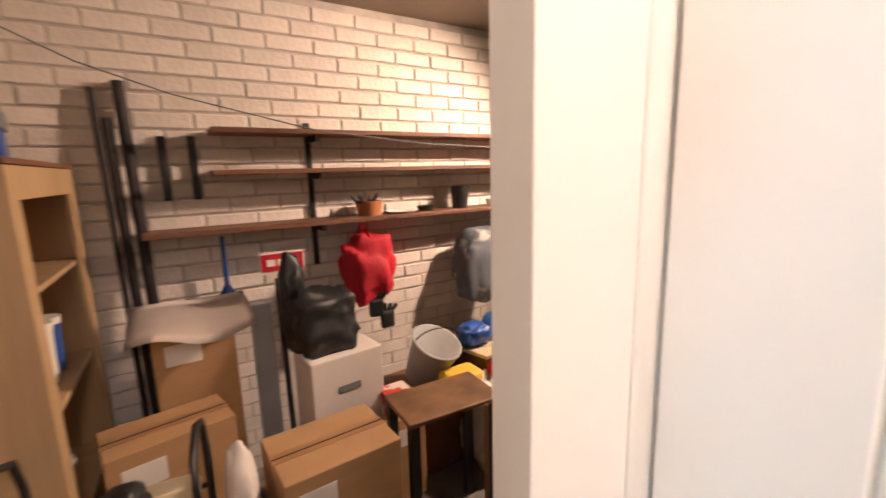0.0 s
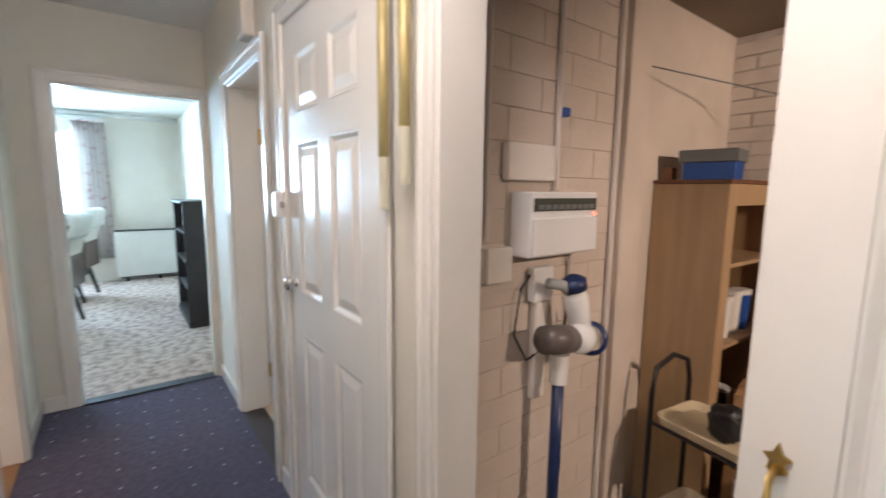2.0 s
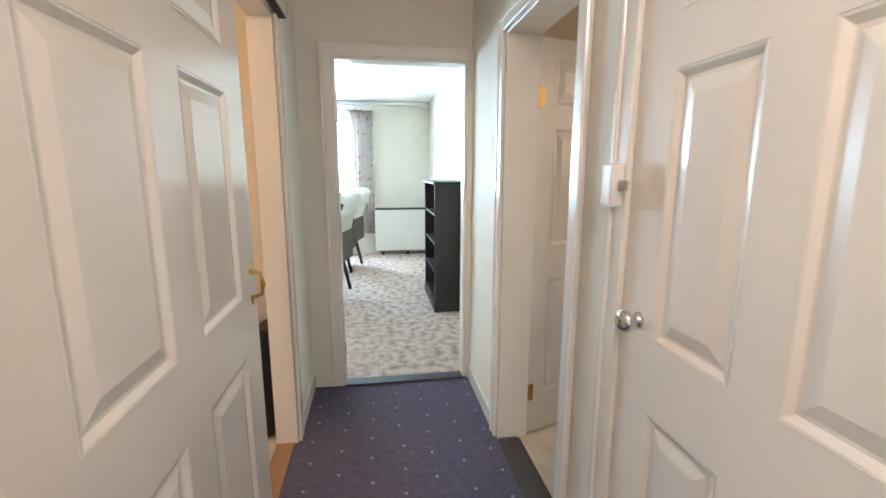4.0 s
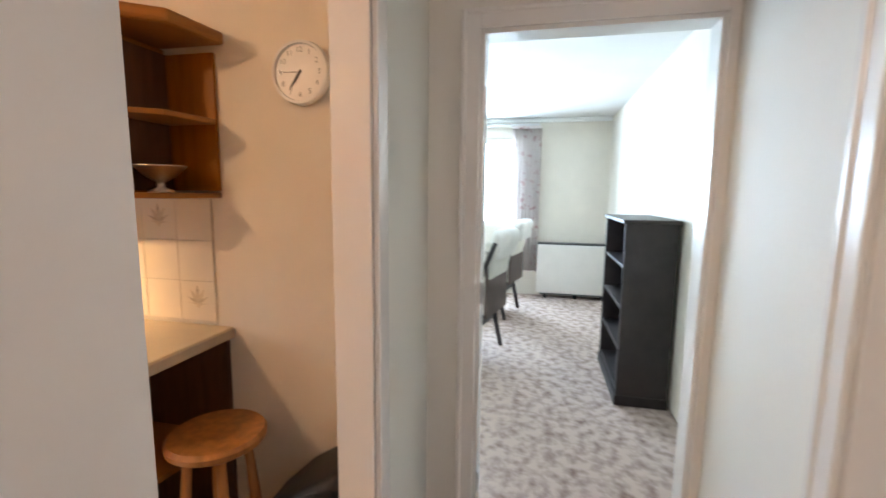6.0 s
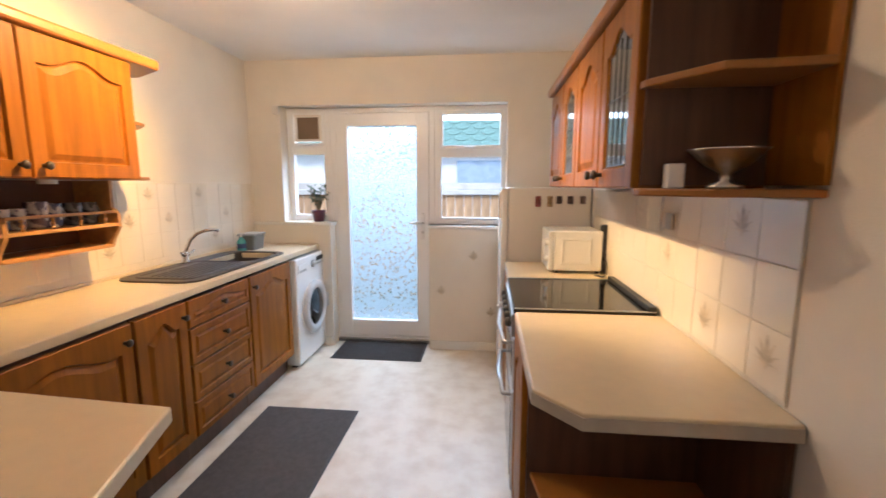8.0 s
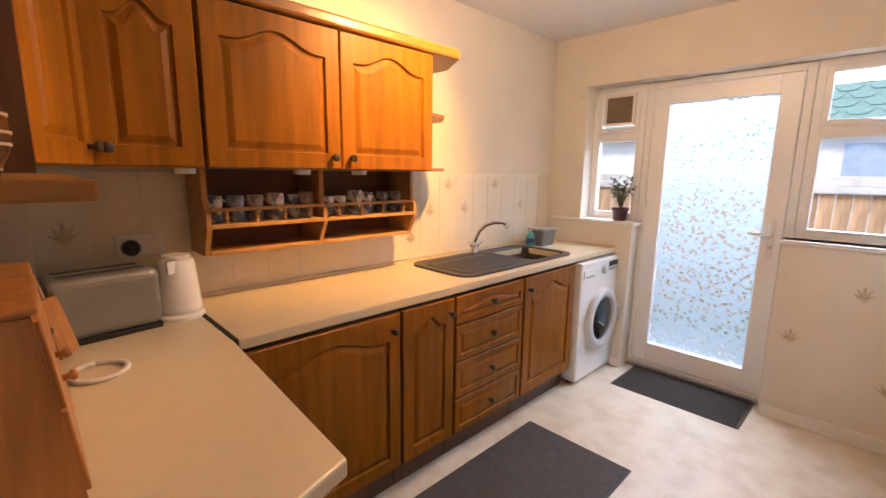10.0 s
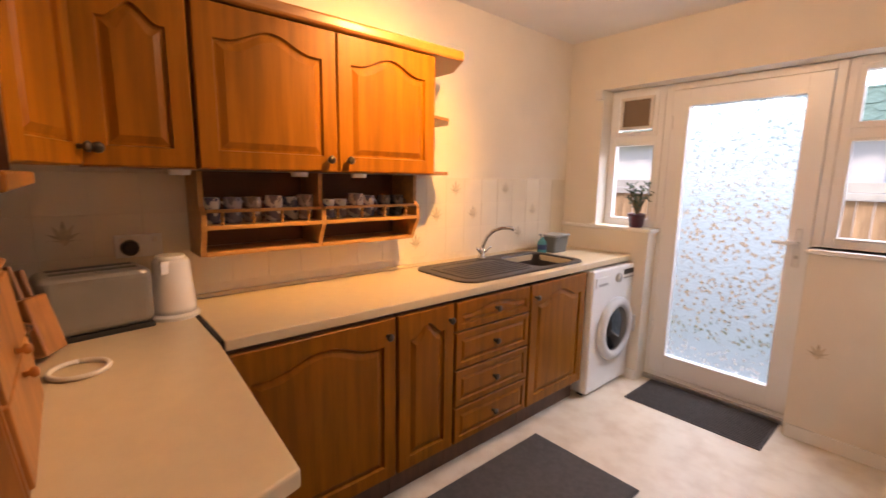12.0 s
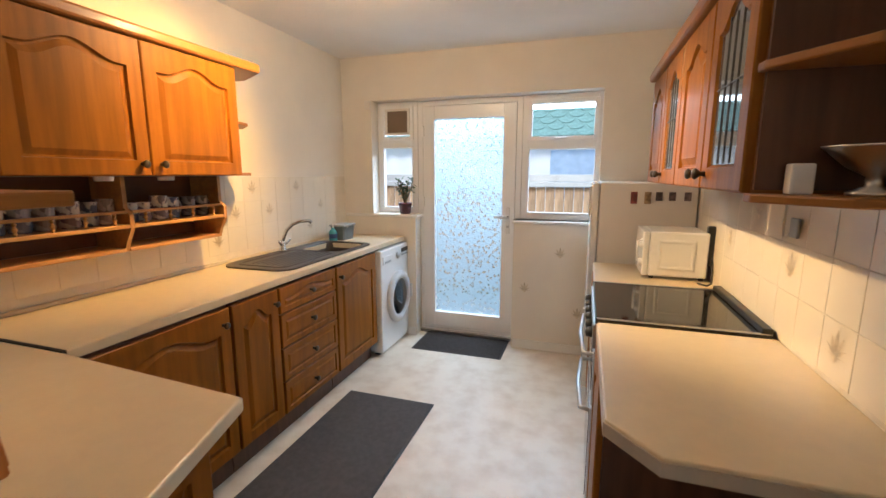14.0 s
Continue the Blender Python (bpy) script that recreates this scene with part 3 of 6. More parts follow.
# sink set into the worktop
sk = thing("sink", "dark brown composite sink with drainer set into the worktop", "sink")


def roundrect(x0, x1, y0, y1, r, n=6):
    out = []
    for cx, cy, a in ((x1 - r, y1 - r, 0), (x0 + r, y1 - r, 90), (x0 + r, y0 + r, 180), (x1 - r, y0 + r, 270)):
        out += [(cx + r * math.cos(radians(a + 90 * i / n)), cy + r * math.sin(radians(a + 90 * i / n))) for i in range(n + 1)]
    return out


def dish(x0, x1, y0, y1, r, rings):
    """Nested rounded rectangles: (inset, height)."""
    b = bmesh.new()
    prev = None
    for inset, z in rings:
        loop = [b.verts.new((x, y, z)) for x, y in roundrect(x0 + inset, x1 - inset, y0 + inset, y1 - inset, max(0.004, r - inset * 0.6))]
        if prev:
            for i in range(len(loop)):
                j = (i + 1) % len(loop)
                b.faces.new((prev[i], prev[j], loop[j], loop[i]))
        prev = loop
    b.faces.new(prev)
    bmesh.ops.recalc_face_normals(b, faces=b.faces[:])
    return b


SX0, SX1, SY0, SY1 = -0.425, 0.045, 0.48, 1.54
BX0, BX1, BY0, BY1 = SX0 + 0.05, SX1 - 0.09, SY0 + 0.045, SY0 + 0.43
b = bmesh.new()
prev = None
for rect, z in (((SX0, SX1, SY0, SY1, 0.10), WT), ((SX0, SX1, SY0, SY1, 0.10), WT + 0.008), ((SX0 + 0.012, SX1 - 0.012, SY0 + 0.012, SY1 - 0.012, 0.09), WT + 0.010),
                ((BX0 - 0.006, BX1 + 0.006, BY0 - 0.006, BY1 + 0.006, 0.066), WT + 0.009), ((BX0, BX1, BY0, BY1, 0.06), WT + 0.002),
                ((BX0 + 0.012, BX1 - 0.012, BY0 + 0.012, BY1 - 0.012, 0.05), WT - 0.13), ((BX0 + 0.03, BX1 - 0.03, BY0 + 0.03, BY1 - 0.03, 0.04), WT - 0.15)):
    loop = [b.verts.new((x, y, z)) for x, y in roundrect(*rect)]
    if prev:
        for i in range(len(loop)):
            k = (i + 1) % len(loop)
            b.faces.new((prev[i], prev[k], loop[k], loop[i]))
    prev = loop
b.faces.new(prev)
bmesh.ops.recalc_face_normals(b, faces=b.faces[:])
part("basin", b, SINK, sk)
part("drainer", dish(SX0 + 0.05, SX1 - 0.07, SY0 + 0.47, SY1 - 0.05, 0.06, [(0.0, WT + 0.0102), (0.006, WT + 0.015), (0.012, WT + 0.015), (0.02, WT + 0.0112)]), SINK, sk)
for i in range(7):
    part("drainer_rib", box(SX0 + 0.09 + i * 0.036, SX0 + 0.098 + i * 0.036, SY0 + 0.51, SY1 - 0.10, WT + 0.011, WT + 0.0145, 0.0012, seg=1), SINK, sk)
part("waste", turned([(0, 0), (0.03, 0), (0.034, 0.003), (0.03, 0.006), (0, 0.004)], 20, m=pose((BX0 + BX1) / 2, (BY0 + BY1) / 2, WT - 0.149)), BLACK, sk)
tp = thing("mixer_tap", "chrome mixer tap with a curved spout", "tap", pose(0.0, 1.02, WT + 0.009))
part("base", turned([(0, 0), (0.028, 0), (0.028, 0.01), (0.02, 0.02), (0.02, 0.06), (0.014, 0.075), (0, 0.078)], 20), CHROME, tp, smooth=True)
part("spout", tube([(0, 0, 0.06), (-0.012, -0.005, 0.10), (-0.03, -0.015, 0.145), (-0.065, -0.035, 0.185), (-0.11, -0.06, 0.205), (-0.16, -0.09, 0.208), (-0.175, -0.098, 0.195)], 0.0115, 12), CHROME, tp, smooth=True)
for s in (-1, 1):
    part("lever", tube([(0, 0, 0.04), (-0.01, 0.03 * s, 0.055), (-0.02, 0.062 * s, 0.078)], [0.01, 0.009, 0.006], 10), CHROME, tp, smooth=True)
sb = thing("soap_bottle", "clear bottle of turquoise liquid soap", "bottle", pose(-0.045, 0.455, WT))
part("body", turned([(0, 0), (0.03, 0), (0.033, 0.01), (0.033, 0.07), (0.024, 0.09), (0.012, 0.1), (0.012, 0.11), (0, 0.11)], 18), mat("turquoise_soap", (0.10, 0.38, 0.42), 0.2, vary=0.05, coat=0.4), sb, smooth=True)
part("label", turned([(0.0336, 0.025), (0.0336, 0.06)], 18), mat("navy_label", (0.03, 0.07, 0.2), 0.4), sb, "dark blue label")
part("pump", tube([(0, 0, 0.11), (0, 0, 0.135), (-0.03, 0, 0.138)], 0.006, 8), OFFWHITE, sb)
sc = thing("sink_caddy", "grey plastic storage tub with a lid beside the sink", "tub", pose(-0.06, 0.33, WT))
part("body", dish(-0.065, 0.065, -0.09, 0.09, 0.02, [(0.012, 0), (0, 0.115), (0.004, 0.115), (0.014, 0.01)]), GREYP, sc)
part("lid", box(-0.07, 0.07, -0.095, 0.095, 0.112, 0.128, 0.005), MIDGREY, sc, "mid grey lid")
part("handle", tube([(-0.072, -0.06, 0.10), (-0.08, -0.03, 0.125), (-0.08, 0.03, 0.125), (-0.072, 0.06, 0.10)], 0.004, 8), MIDGREY, sc)

# washing machine
wm = thing("washing_machine", "white front loading washing machine under the worktop", "washing machine", pose(-0.50, 0.525, 0, 0, 0, -90))
part("casing", box(0, 0.595, 0, 0.52, 0.02, 0.848, 0.012), WHITE, wm)
part("door_ring", turned([(0.215, 0), (0.22, 0.012), (0.212, 0.03), (0.185, 0.04), (0.155, 0.032), (0.148, 0.0)], 40, m=pose(0.30, 0, 0.42, 90)), mat("pale_grey_ring", (0.62, 0.64, 0.66), 0.3), wm, "pale grey plastic door ring", True)
part("door_glass", turned([(0.152, 0.02), (0.13, 0.032), (0.08, 0.044), (0, 0.05)], 32, m=pose(0.30, 0, 0.42, 90)), BLACKG, wm, "dark domed glass", True)
part("door_handle", box(0.50, 0.535, -0.045, -0.02, 0.36, 0.48, 0.008), mat("pale_grey", (0.6, 0.62, 0.63), 0.3), wm)
part("programme_dial", turned([(0, 0), (0.03, 0), (0.028, 0.018), (0, 0.02)], 24, m=pose(0.31, 0, 0.77, 90)), SILVER, wm, "silver programme dial", True)
part("detergent_drawer", box(0.03, 0.2, -0.006, 0.002, 0.735, 0.80, 0.004), WHITE, wm)
part("drawer_grip", box(0.06, 0.17, -0.009, -0.004, 0.742, 0.758, 0.003), mat("grip_grey", (0.4, 0.4, 0.4), 0.4), wm)
part("display", box(0.39, 0.52, -0.005, 0.002, 0.78, 0.815, 0.002), BLACK, wm, "dark display window")
for i in range(5):
    part("button", box(0.39 + i * 0.028, 0.408 + i * 0.028, -0.007, 0.001, 0.753, 0.763, 0.002), MIDGREY, wm)
for x in (0.04, 0.55):
    part("foot", box(x - 0.02, x + 0.02, 0.04, 0.08, 0, 0.022), BLACK, wm)

# low wall stub and sill beside the door
solo("window_sill", box(-0.60, XE, -0.13, 0.012, 1.062, 1.088, 0.004), GLOSS, "white gloss window sill holding a plant", "sill", S)
solo("window_sill", box(-2.09, -1.42, -0.13, 0.02, 1.045, 1.07, 0.004), GLOSS, "white gloss window sill", "sill", S)

# garden door and windows
FY0, FY1 = -0.20, -0.13


def frame_rect(x0, x1, z0, z1, w, y0=FY0, y1=FY1, bm=None, wb=None):
    bm = bm or bmesh.new()
    wb = w if wb is None else wb
    box(x0, x0 + w, y0, y1, z0, z1, 0.004, bm)
    box(x1 - w, x1, y0, y1, z0, z1, 0.004, bm)
    box(x0 + w, x1 - w, y0 + 0.001, y1 - 0.001, z1 - w, z1, 0.003, bm)
    box(x0 + w, x1 - w, y0 + 0.001, y1 - 0.001, z0, z0 + wb, 0.003, bm)
    return bm


d1 = thing("door_1", "white plastic garden door with one pane of obscure glass", "door", kind=S)
part("door_frame", frame_rect(-1.46, -0.56, 0.005, 2.048, 0.045, wb=0.05), UPVC, d1)
part("leaf", frame_rect(-1.412, -0.608, 0.06, 2.0, 0.105, FY0 + 0.008, FY1 + 0.008, wb=0.14), UPVC, d1)
pane = part("pane", box(-1.31, -0.71, -0.172, -0.166, 0.19, 1.90), OBSCURE, d1, "frosted patterned glass")
pane.visible_shadow = False
bead = part("glazing_bead", frame_rect(-1.318, -0.702, 0.190, 1.906, 0.012, FY1 - 0.006, FY1 + 0.004), UPVC, d1)
part("handle_plate", box(-1.375, -1.345, FY1 + 0.008, FY1 + 0.018, 0.94, 1.16, 0.005), WHITE, d1)
part("lever", tube([(-1.36, FY1 + 0.015, 1.08), (-1.36, FY1 + 0.05, 1.08), (-1.30, FY1 + 0.055, 1.08), (-1.25, FY1 + 0.055, 1.08)], 0.009, 10), WHITE, d1, smooth=True)
part("lock", turned([(0, 0), (0.011, 0), (0.011, 0.006), (0, 0.006)], 14, m=pose(-1.36, FY1 + 0.017, 1.0, -90)), STEEL, d1)
for z in (0.35, 0.55, 1.15, 1.75):
    part("hinge", box(-0.622, -0.60, FY1 + 0.008, FY1 + 0.02, z, z + 0.09, 0.004), UPVC, d1)
part("threshold", box(-1.43, -0.58, -0.24, -0.10, 0.0, 0.03, 0.004), STEEL, d1, "metal threshold strip")


def window(name, x0, x1, z0, z1, zm, label):
    w = thing(name, label, "window", kind=S)
    part("window_frame", frame_rect(x0, x1, z0, z1, 0.045), UPVC, w)
    part("transom", box(x0 + 0.045, x1 - 0.045, FY0, FY1, zm - 0.028, zm + 0.028, 0.004), UPVC, w)
    part("sash", frame_rect(x0 + 0.04, x1 - 0.04, zm + 0.026, z1 - 0.04, 0.032, FY0 + 0.02, FY1 + 0.012), UPVC, w)
    part("glazing_bead", frame_rect(x0 + 0.042, x1 - 0.042, z0 + 0.042, zm - 0.026, 0.014, FY0 + 0.02, FY1 + 0.003), UPVC, w)
    for a, b in ((z0 + 0.045, zm - 0.028), (zm + 0.05, z1 - 0.07)):
        g = part("pane", box(x0 + 0.05, x1 - 0.05, -0.17, -0.166, a, b), GLASS, w)
        g.visible_shadow = False
    xm = (x0 + x1) / 2
    part("latch", tube([(xm - 0.04, FY1 + 0.02, zm + 0.045), (xm, FY1 + 0.032, zm + 0.04), (xm + 0.06, FY1 + 0.03, zm + 0.042)], 0.007, 8), WHITE, w)
    return w


window("window_1", -2.075, -1.462, 1.07, 2.05, 1.67, "white plastic side window with a small top sash")
w2 = window("window_2", -0.558, -0.175, 1.09, 2.05, 1.70, "narrow white plastic side window with an air vent")
vent = thing("air_vent", "square brown window ventilator in the top sash", "vent")
part("frame", frame_rect(-0.49, -0.26, 1.77, 1.99, 0.02, -0.165, -0.10), OFFWHITE, vent)
part("grille", box(-0.475, -0.275, -0.15, -0.112, 1.785, 1.975, 0.004), mat("vent_brown", (0.20, 0.14, 0.09), 0.6), vent)
solo("door_sensor", box(-0.185, -0.13, -0.005, 0.03, 1.98, 2.05, 0.006), OFFWHITE, "small white contact box at the window corner", "sensor")

# plant on the sill
pl = thing("jade_plant", "small jade plant in a plum glazed pot on the sill", "plant", pose(-0.46, -0.06, 1.089))
part("pot", turned([(0, 0), (0.042, 0), (0.046, 0.01), (0.055, 0.075), (0.06, 0.078), (0.06, 0.098), (0.052, 0.098), (0.048, 0.085), (0, 0.085)], 24), POT, pl, smooth=True)
rnd = random.Random(4)
stems, leaves = bmesh.new(), []
for i in range(9):
    a = i * 2.4
    tip = Vector((math.cos(a) * (0.04 + 0.05 * rnd.random()), math.sin(a) * (0.03 + 0.04 * rnd.random()), 0.20 + 0.10 * rnd.random()))
    tube([(0, 0, 0.085), tuple(tip * 0.55 + Vector((0, 0, 0.03))), tuple(tip)], [0.007, 0.005, 0.003], 6, stems)
    for k in range(11):
        leaves.append((tip * (0.62 + 0.04 * k) + Vector((rnd.uniform(-.01, .01), rnd.uniform(-.01, .01), 0.01)), rnd.uniform(0, 360), rnd.uniform(-60, 40)))
part("stems", stems, STEM, pl)
lm = None
for p, rz, ry in leaves:
    if lm is None:
        b = turned([(0, -0.022), (0.008, -0.008), (0.009, 0.006), (0, 0.022)], 8)
        b.transform(pose(0.022, 0, 0, 0, 90) @ Matrix.Diagonal((0.35, 1, 1, 1)))
        lf = part("leaf", b, PLANT, pl, smooth=True)
        lm = lf.data
    else:
        lf = new("leaf", lm)
        lf.parent = pl
    lf.matrix_basis = Matrix.Translation(p) @ pose(0, 0, 0, 0, ry, rz)

# kettle, toaster, knife block, bread bin, crock, trivet
kt = thing("kettle", "white plastic jug kettle on its base", "kettle", pose(-0.10, 2.71, WT, 0, 0, 150))
part("body", turned([(0, 0.02), (0.07, 0.02), (0.071, 0.04), (0.058, 0.20), (0.052, 0.212), (0, 0.215)], 28), WHITE, kt, smooth=True)
part("base", turned([(0, 0), (0.08, 0), (0.082, 0.012), (0.072, 0.02), (0, 0.02)], 28), WHITE, kt)
part("spout", prism([(0.045, -0.02), (0.085, 0), (0.045, 0.02)], 0.165, 0.212, 0.005), WHITE, kt)
part("handle", tube([(-0.055, 0, 0.20), (-0.095, 0, 0.195), (-0.105, 0, 0.12), (-0.085, 0, 0.06), (-0.066, 0, 0.055)], 0.012, 10), WHITE, kt, smooth=True)
part("lid", turned([(0, 0.215), (0.048, 0.215), (0.044, 0.224), (0, 0.226)], 24), WHITE, kt)
part("flex", tube([(-0.02, -0.08, 0.006), (-0.03, -0.13, 0.006), (0.03, -0.16, 0.006), (0.08, -0.14, 0.006), (0.10, -0.17, 0.04), (0.0, -0.20, 0.10)], 0.004, 8), WHITE, kt)
to = thing("toaster", "grey and black four slice toaster", "toaster", pose(-0.13, 2.93, WT, 0, 0, -82))
part("body", box(-0.145, 0.145, -0.085, 0.085, 0.015, 0.205, 0.03, seg=4), mat("toaster_grey", (0.27, 0.26, 0.24), 0.3, 0.3), to, smooth=False)
part("base", box(-0.14, 0.14, -0.08, 0.08, 0, 0.018, 0.004), BLACK, to)
for y in (-0.035, 0.035):
    part("slot", box(-0.11, 0.11, y - 0.014, y + 0.014, 0.200, 0.2065), BLACK, to)
part("lever", box(-0.16, -0.145, -0.02, 0.02, 0.13, 0.145, 0.003), BLACK, to)
kb = thing("knife_block", "pine knife block with five wooden handled knives", "knife block", pose(-0.31, 3.06, WT, 0, 0, -30) @ Matrix.Scale(0.85, 4))
bm = box(-0.05, 0.05, -0.05, 0.05, 0, 0.19, 0.006)
bm.transform(pose(0, 0, 0.012, -14))
part("block", bm, PINE, kb)
for i, (x, y) in enumerate(((-0.03, 0.03), (0.0, 0.03), (0.03, 0.03), (-0.02, -0.02), (0.02, -0.02))):
    bm = box(x - 0.008, x + 0.008, y - 0.012, y + 0.012, 0.19, 0.30 - 0.02 * (i % 3), 0.005)
    bm.transform(pose(0, 0, 0.012, -14))
    part("knife_handle", bm, mat("knife_handle_wood", (0.30, 0.16, 0.08), 0.45) if i == 0 else bpy.data.materials["knife_handle_wood"], kb)
bb = thing("bread_bin", "pine bread bin with a sloping front of two stacked flaps", "bread bin", pose(-0.805, 3.054, WT))
bm = bmesh.new()
prof = [(0.0, 0.0), (0.033, 0.315), (0.168, 0.315), (0.168, 0.0)]
f = bm.faces.new([bm.verts.new((-0.21, y, z)) for y, z in prof])
r = bmesh.ops.extrude_face_region(bm, geom=[f])
bmesh.ops.translate(bm, vec=(0.42, 0, 0), verts=[v for v in r["geom"] if isinstance(v, bmesh.types.BMVert)])
bmesh.ops.recalc_face_normals(bm, faces=bm.faces[:])
bmesh.ops.bevel(bm, geom=bm.edges[:], offset=0.004, segments=2, affect='EDGES')
part("case", bm, PINE, bb)
for z0, z1, kz in ((0.012, 0.155, 0.135), (0.160, 0.303, 0.182)):
    bm = box(-0.196, 0.196, -0.008, 0.003, z0, z1, 0.003)
    bm.transform(pose(0, 0, 0, -6))
    f = part("flap", bm, PINE, bb)
    part("knob", turned([(0, 0), (0.006, 0), (0.005, 0.008), (0.011, 0.014), (0.009, 0.022), (0, 0.024)], 12, m=pose(0.0, kz * 0.105 - 0.008, kz, 84)), PINE, f, smooth=True)
part("top_edge", box(-0.216, 0.216, 0.025, 0.17, 0.316, 0.326, 0.004), PINE, bb)
solo("trivet", tube([(-0.475 + 0.062 * math.cos(a), 2.985 + 0.062 * math.sin(a), WT + 0.007) for a in [2 * math.pi * i / 32 for i in range(33)]], 0.007, 8), OFFWHITE, "pale round trivet ring on the worktop", "trivet", smooth=True)
ck = thing("stoneware_pot", "striped brown and cream stoneware pot on the open shelf", "pot", pose(-1.05, 3.14, ZB - 0.018) @ Matrix.Scale(0.62, 4))
part("body", turned([(0, 0), (0.075, 0), (0.08, 0.02), (0.095, 0.05), (0.10, 0.09), (0.095, 0.13), (0.08, 0.16), (0.07, 0.16), (0, 0.14)], 32), STRIPE, ck, smooth=True)
for z, r in ((0.012, 0.0795), (0.062, 0.0985), (0.085, 0.1008), (0.120, 0.0985), (0.152, 0.0865)):
    part("band", turned([(r - 0.003, z), (r + 0.0012, z), (r + 0.0012, z + 0.006), (r - 0.003, z + 0.006)], 32), STRIPEC, ck, "cream glazed band", True)
sd = thing("casserole", "brown lidded casserole dish on the worktop", "casserole", pose(-0.50, 3.135, WT) @ Matrix.Scale(0.8, 4))
part("dish", turned([(0, 0), (0.07, 0), (0.085, 0.02), (0.09, 0.17), (0, 0.17)], 28), STRIPE, sd, smooth=True)
part("lid", turned([(0.095, 0.17), (0.097, 0.18), (0.06, 0.20), (0.02, 0.205), (0.02, 0.215), (0.028, 0.225), (0, 0.23)], 28), STRIPE, sd, smooth=True)


def socket(m, label="white double wall socket", plug=True):
    s = thing("wall_socket", label, "socket", m)
    part("plate", box(-0.075, 0.075, -0.01, 0, -0.043, 0.043, 0.004), WHITE, s)
    for x in (-0.05, 0.05):
        part("switch", box(x - 0.008, x + 0.008, -0.014, -0.008, 0.012, 0.032, 0.002), OFFWHITE, s)
    if plug:
        part("plug", turned([(0, 0), (0.03, 0), (0.027, 0.03), (0.02, 0.04), (0, 0.042)], 16, m=pose(-0.03, -0.01, -0.005, 90)), BLACK, s, "black plug")
    return s


socket(pose(XE - 0.009, 2.78, 1.14, 0, 0, -90))

# floor mats
rm = thing("floor_runner", "long dark grey runner mat on the vinyl floor", "mat")
part("carpet", box(-1.12, -0.55, 1.11, 2.74, 0.0, 0.012, 0.003), MATGREY, rm)
part("binding", box(-1.13, -0.54, 1.10, 2.75, 0.0, 0.008, 0.003), BLACK, rm, "dark bound edge")
dm = thing("door_mat", "ribbed grey doormat before the garden door", "mat")
part("backing", box(-1.40, -0.65, -0.10, 0.30, 0.0, 0.007, 0.002), MATGREY, dm)
for i in range(20):
    part("rib", box(-1.385, -0.665, -0.09 + i * 0.0193, -0.081 + i * 0.0193, 0.007, 0.012, 0.002), MATGREY, dm)

# west side: worktop, cooker, fridge
XR = -2.04
ww = thing("end_worktop", "cream laminate worktop with a cut corner beside the cooker", "worktop")
part("top", prism([(XR + 0.01, 1.86), (XR + 0.01, 2.53), (-2.13, 2.64), (XW + 0.002, 2.64), (XW + 0.002, 1.86)], 0.862, WT, 0.005), WORKTOP, ww)
part("edge", prism([(XR + 0.013, 1.862), (XR + 0.013, 2.531), (-2.128, 2.643), (XW + 0.004, 2.643), (XW + 0.004, 2.63), (-2.13, 2.63), (XR, 2.525), (XR, 1.862)], 0.861, 0.892), WTEDGE, ww, "greyish laminate edging")
ew = thing("end_cabinet", "dark oak cabinet with open corner shelves below the worktop", "cabinet")
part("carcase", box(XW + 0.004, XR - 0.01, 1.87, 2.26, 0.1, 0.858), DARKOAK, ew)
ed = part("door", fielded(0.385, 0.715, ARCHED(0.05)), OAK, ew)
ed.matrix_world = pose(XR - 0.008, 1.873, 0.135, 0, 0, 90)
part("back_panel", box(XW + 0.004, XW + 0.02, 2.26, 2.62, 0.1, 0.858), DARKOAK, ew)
for z in (0.10, 0.47):
    part("corner_shelf", prism([(XR - 0.02, 2.262), (XR - 0.04, 2.38), (-2.20, 2.57), (XW + 0.022, 2.62), (XW + 0.022, 2.262)], z, z + 0.018, 0.003), OAKH, ew)
ws = thing("cooker_worktop", "short cream worktop between cooker and fridge holding the microwave", "worktop")
part("top", box(XW + 0.002, XR + 0.01, 0.70, 1.25, 0.862, WT, 0.006), WORKTOP, ws)
wc = thing("cooker_cabinet", "oak cabinet between cooker and fridge", "cabinet")
part("carcase", box(XW + 0.004, XR - 0.01, 0.71, 1.25, 0.1, 0.858), DARKOAK, wc)
wd = part("door", fielded(0.53, 0.715, ARCHED(0.05)), OAK, wc)
wd.matrix_world = pose(XR - 0.008, 0.715, 0.135, 0, 0, 90)

ckr = thing("cooker", "black glass topped cooker with steel oven doors", "cooker", pose(XR + 0.012, 1.256, 0, 0, 0, 90))
part("body", box(0.0, 0.598, 0.02, 0.545, 0.03, 0.885, 0.004), mat("cooker_body", (0.12, 0.12, 0.12), 0.4), ckr)
part("hob", box(0.0, 0.598, -0.005, 0.548, 0.888, 0.908, 0.004), BLACKG, ckr, "black ceramic hob")
for x in (0.0, 0.588):
    part("hob_trim", box(x, x + 0.01, 0.0, 0.545, 0.9085, 0.912), STEEL, ckr, "steel hob edge")
part("hob_rear", box(0.0, 0.598, 0.515, 0.548, 0.9085, 0.93, 0.004), BLACK, ckr)
part("control_panel", box(0.0, 0.598, -0.012, 0.02, 0.79, 0.886, 0.005), STEEL, ckr)
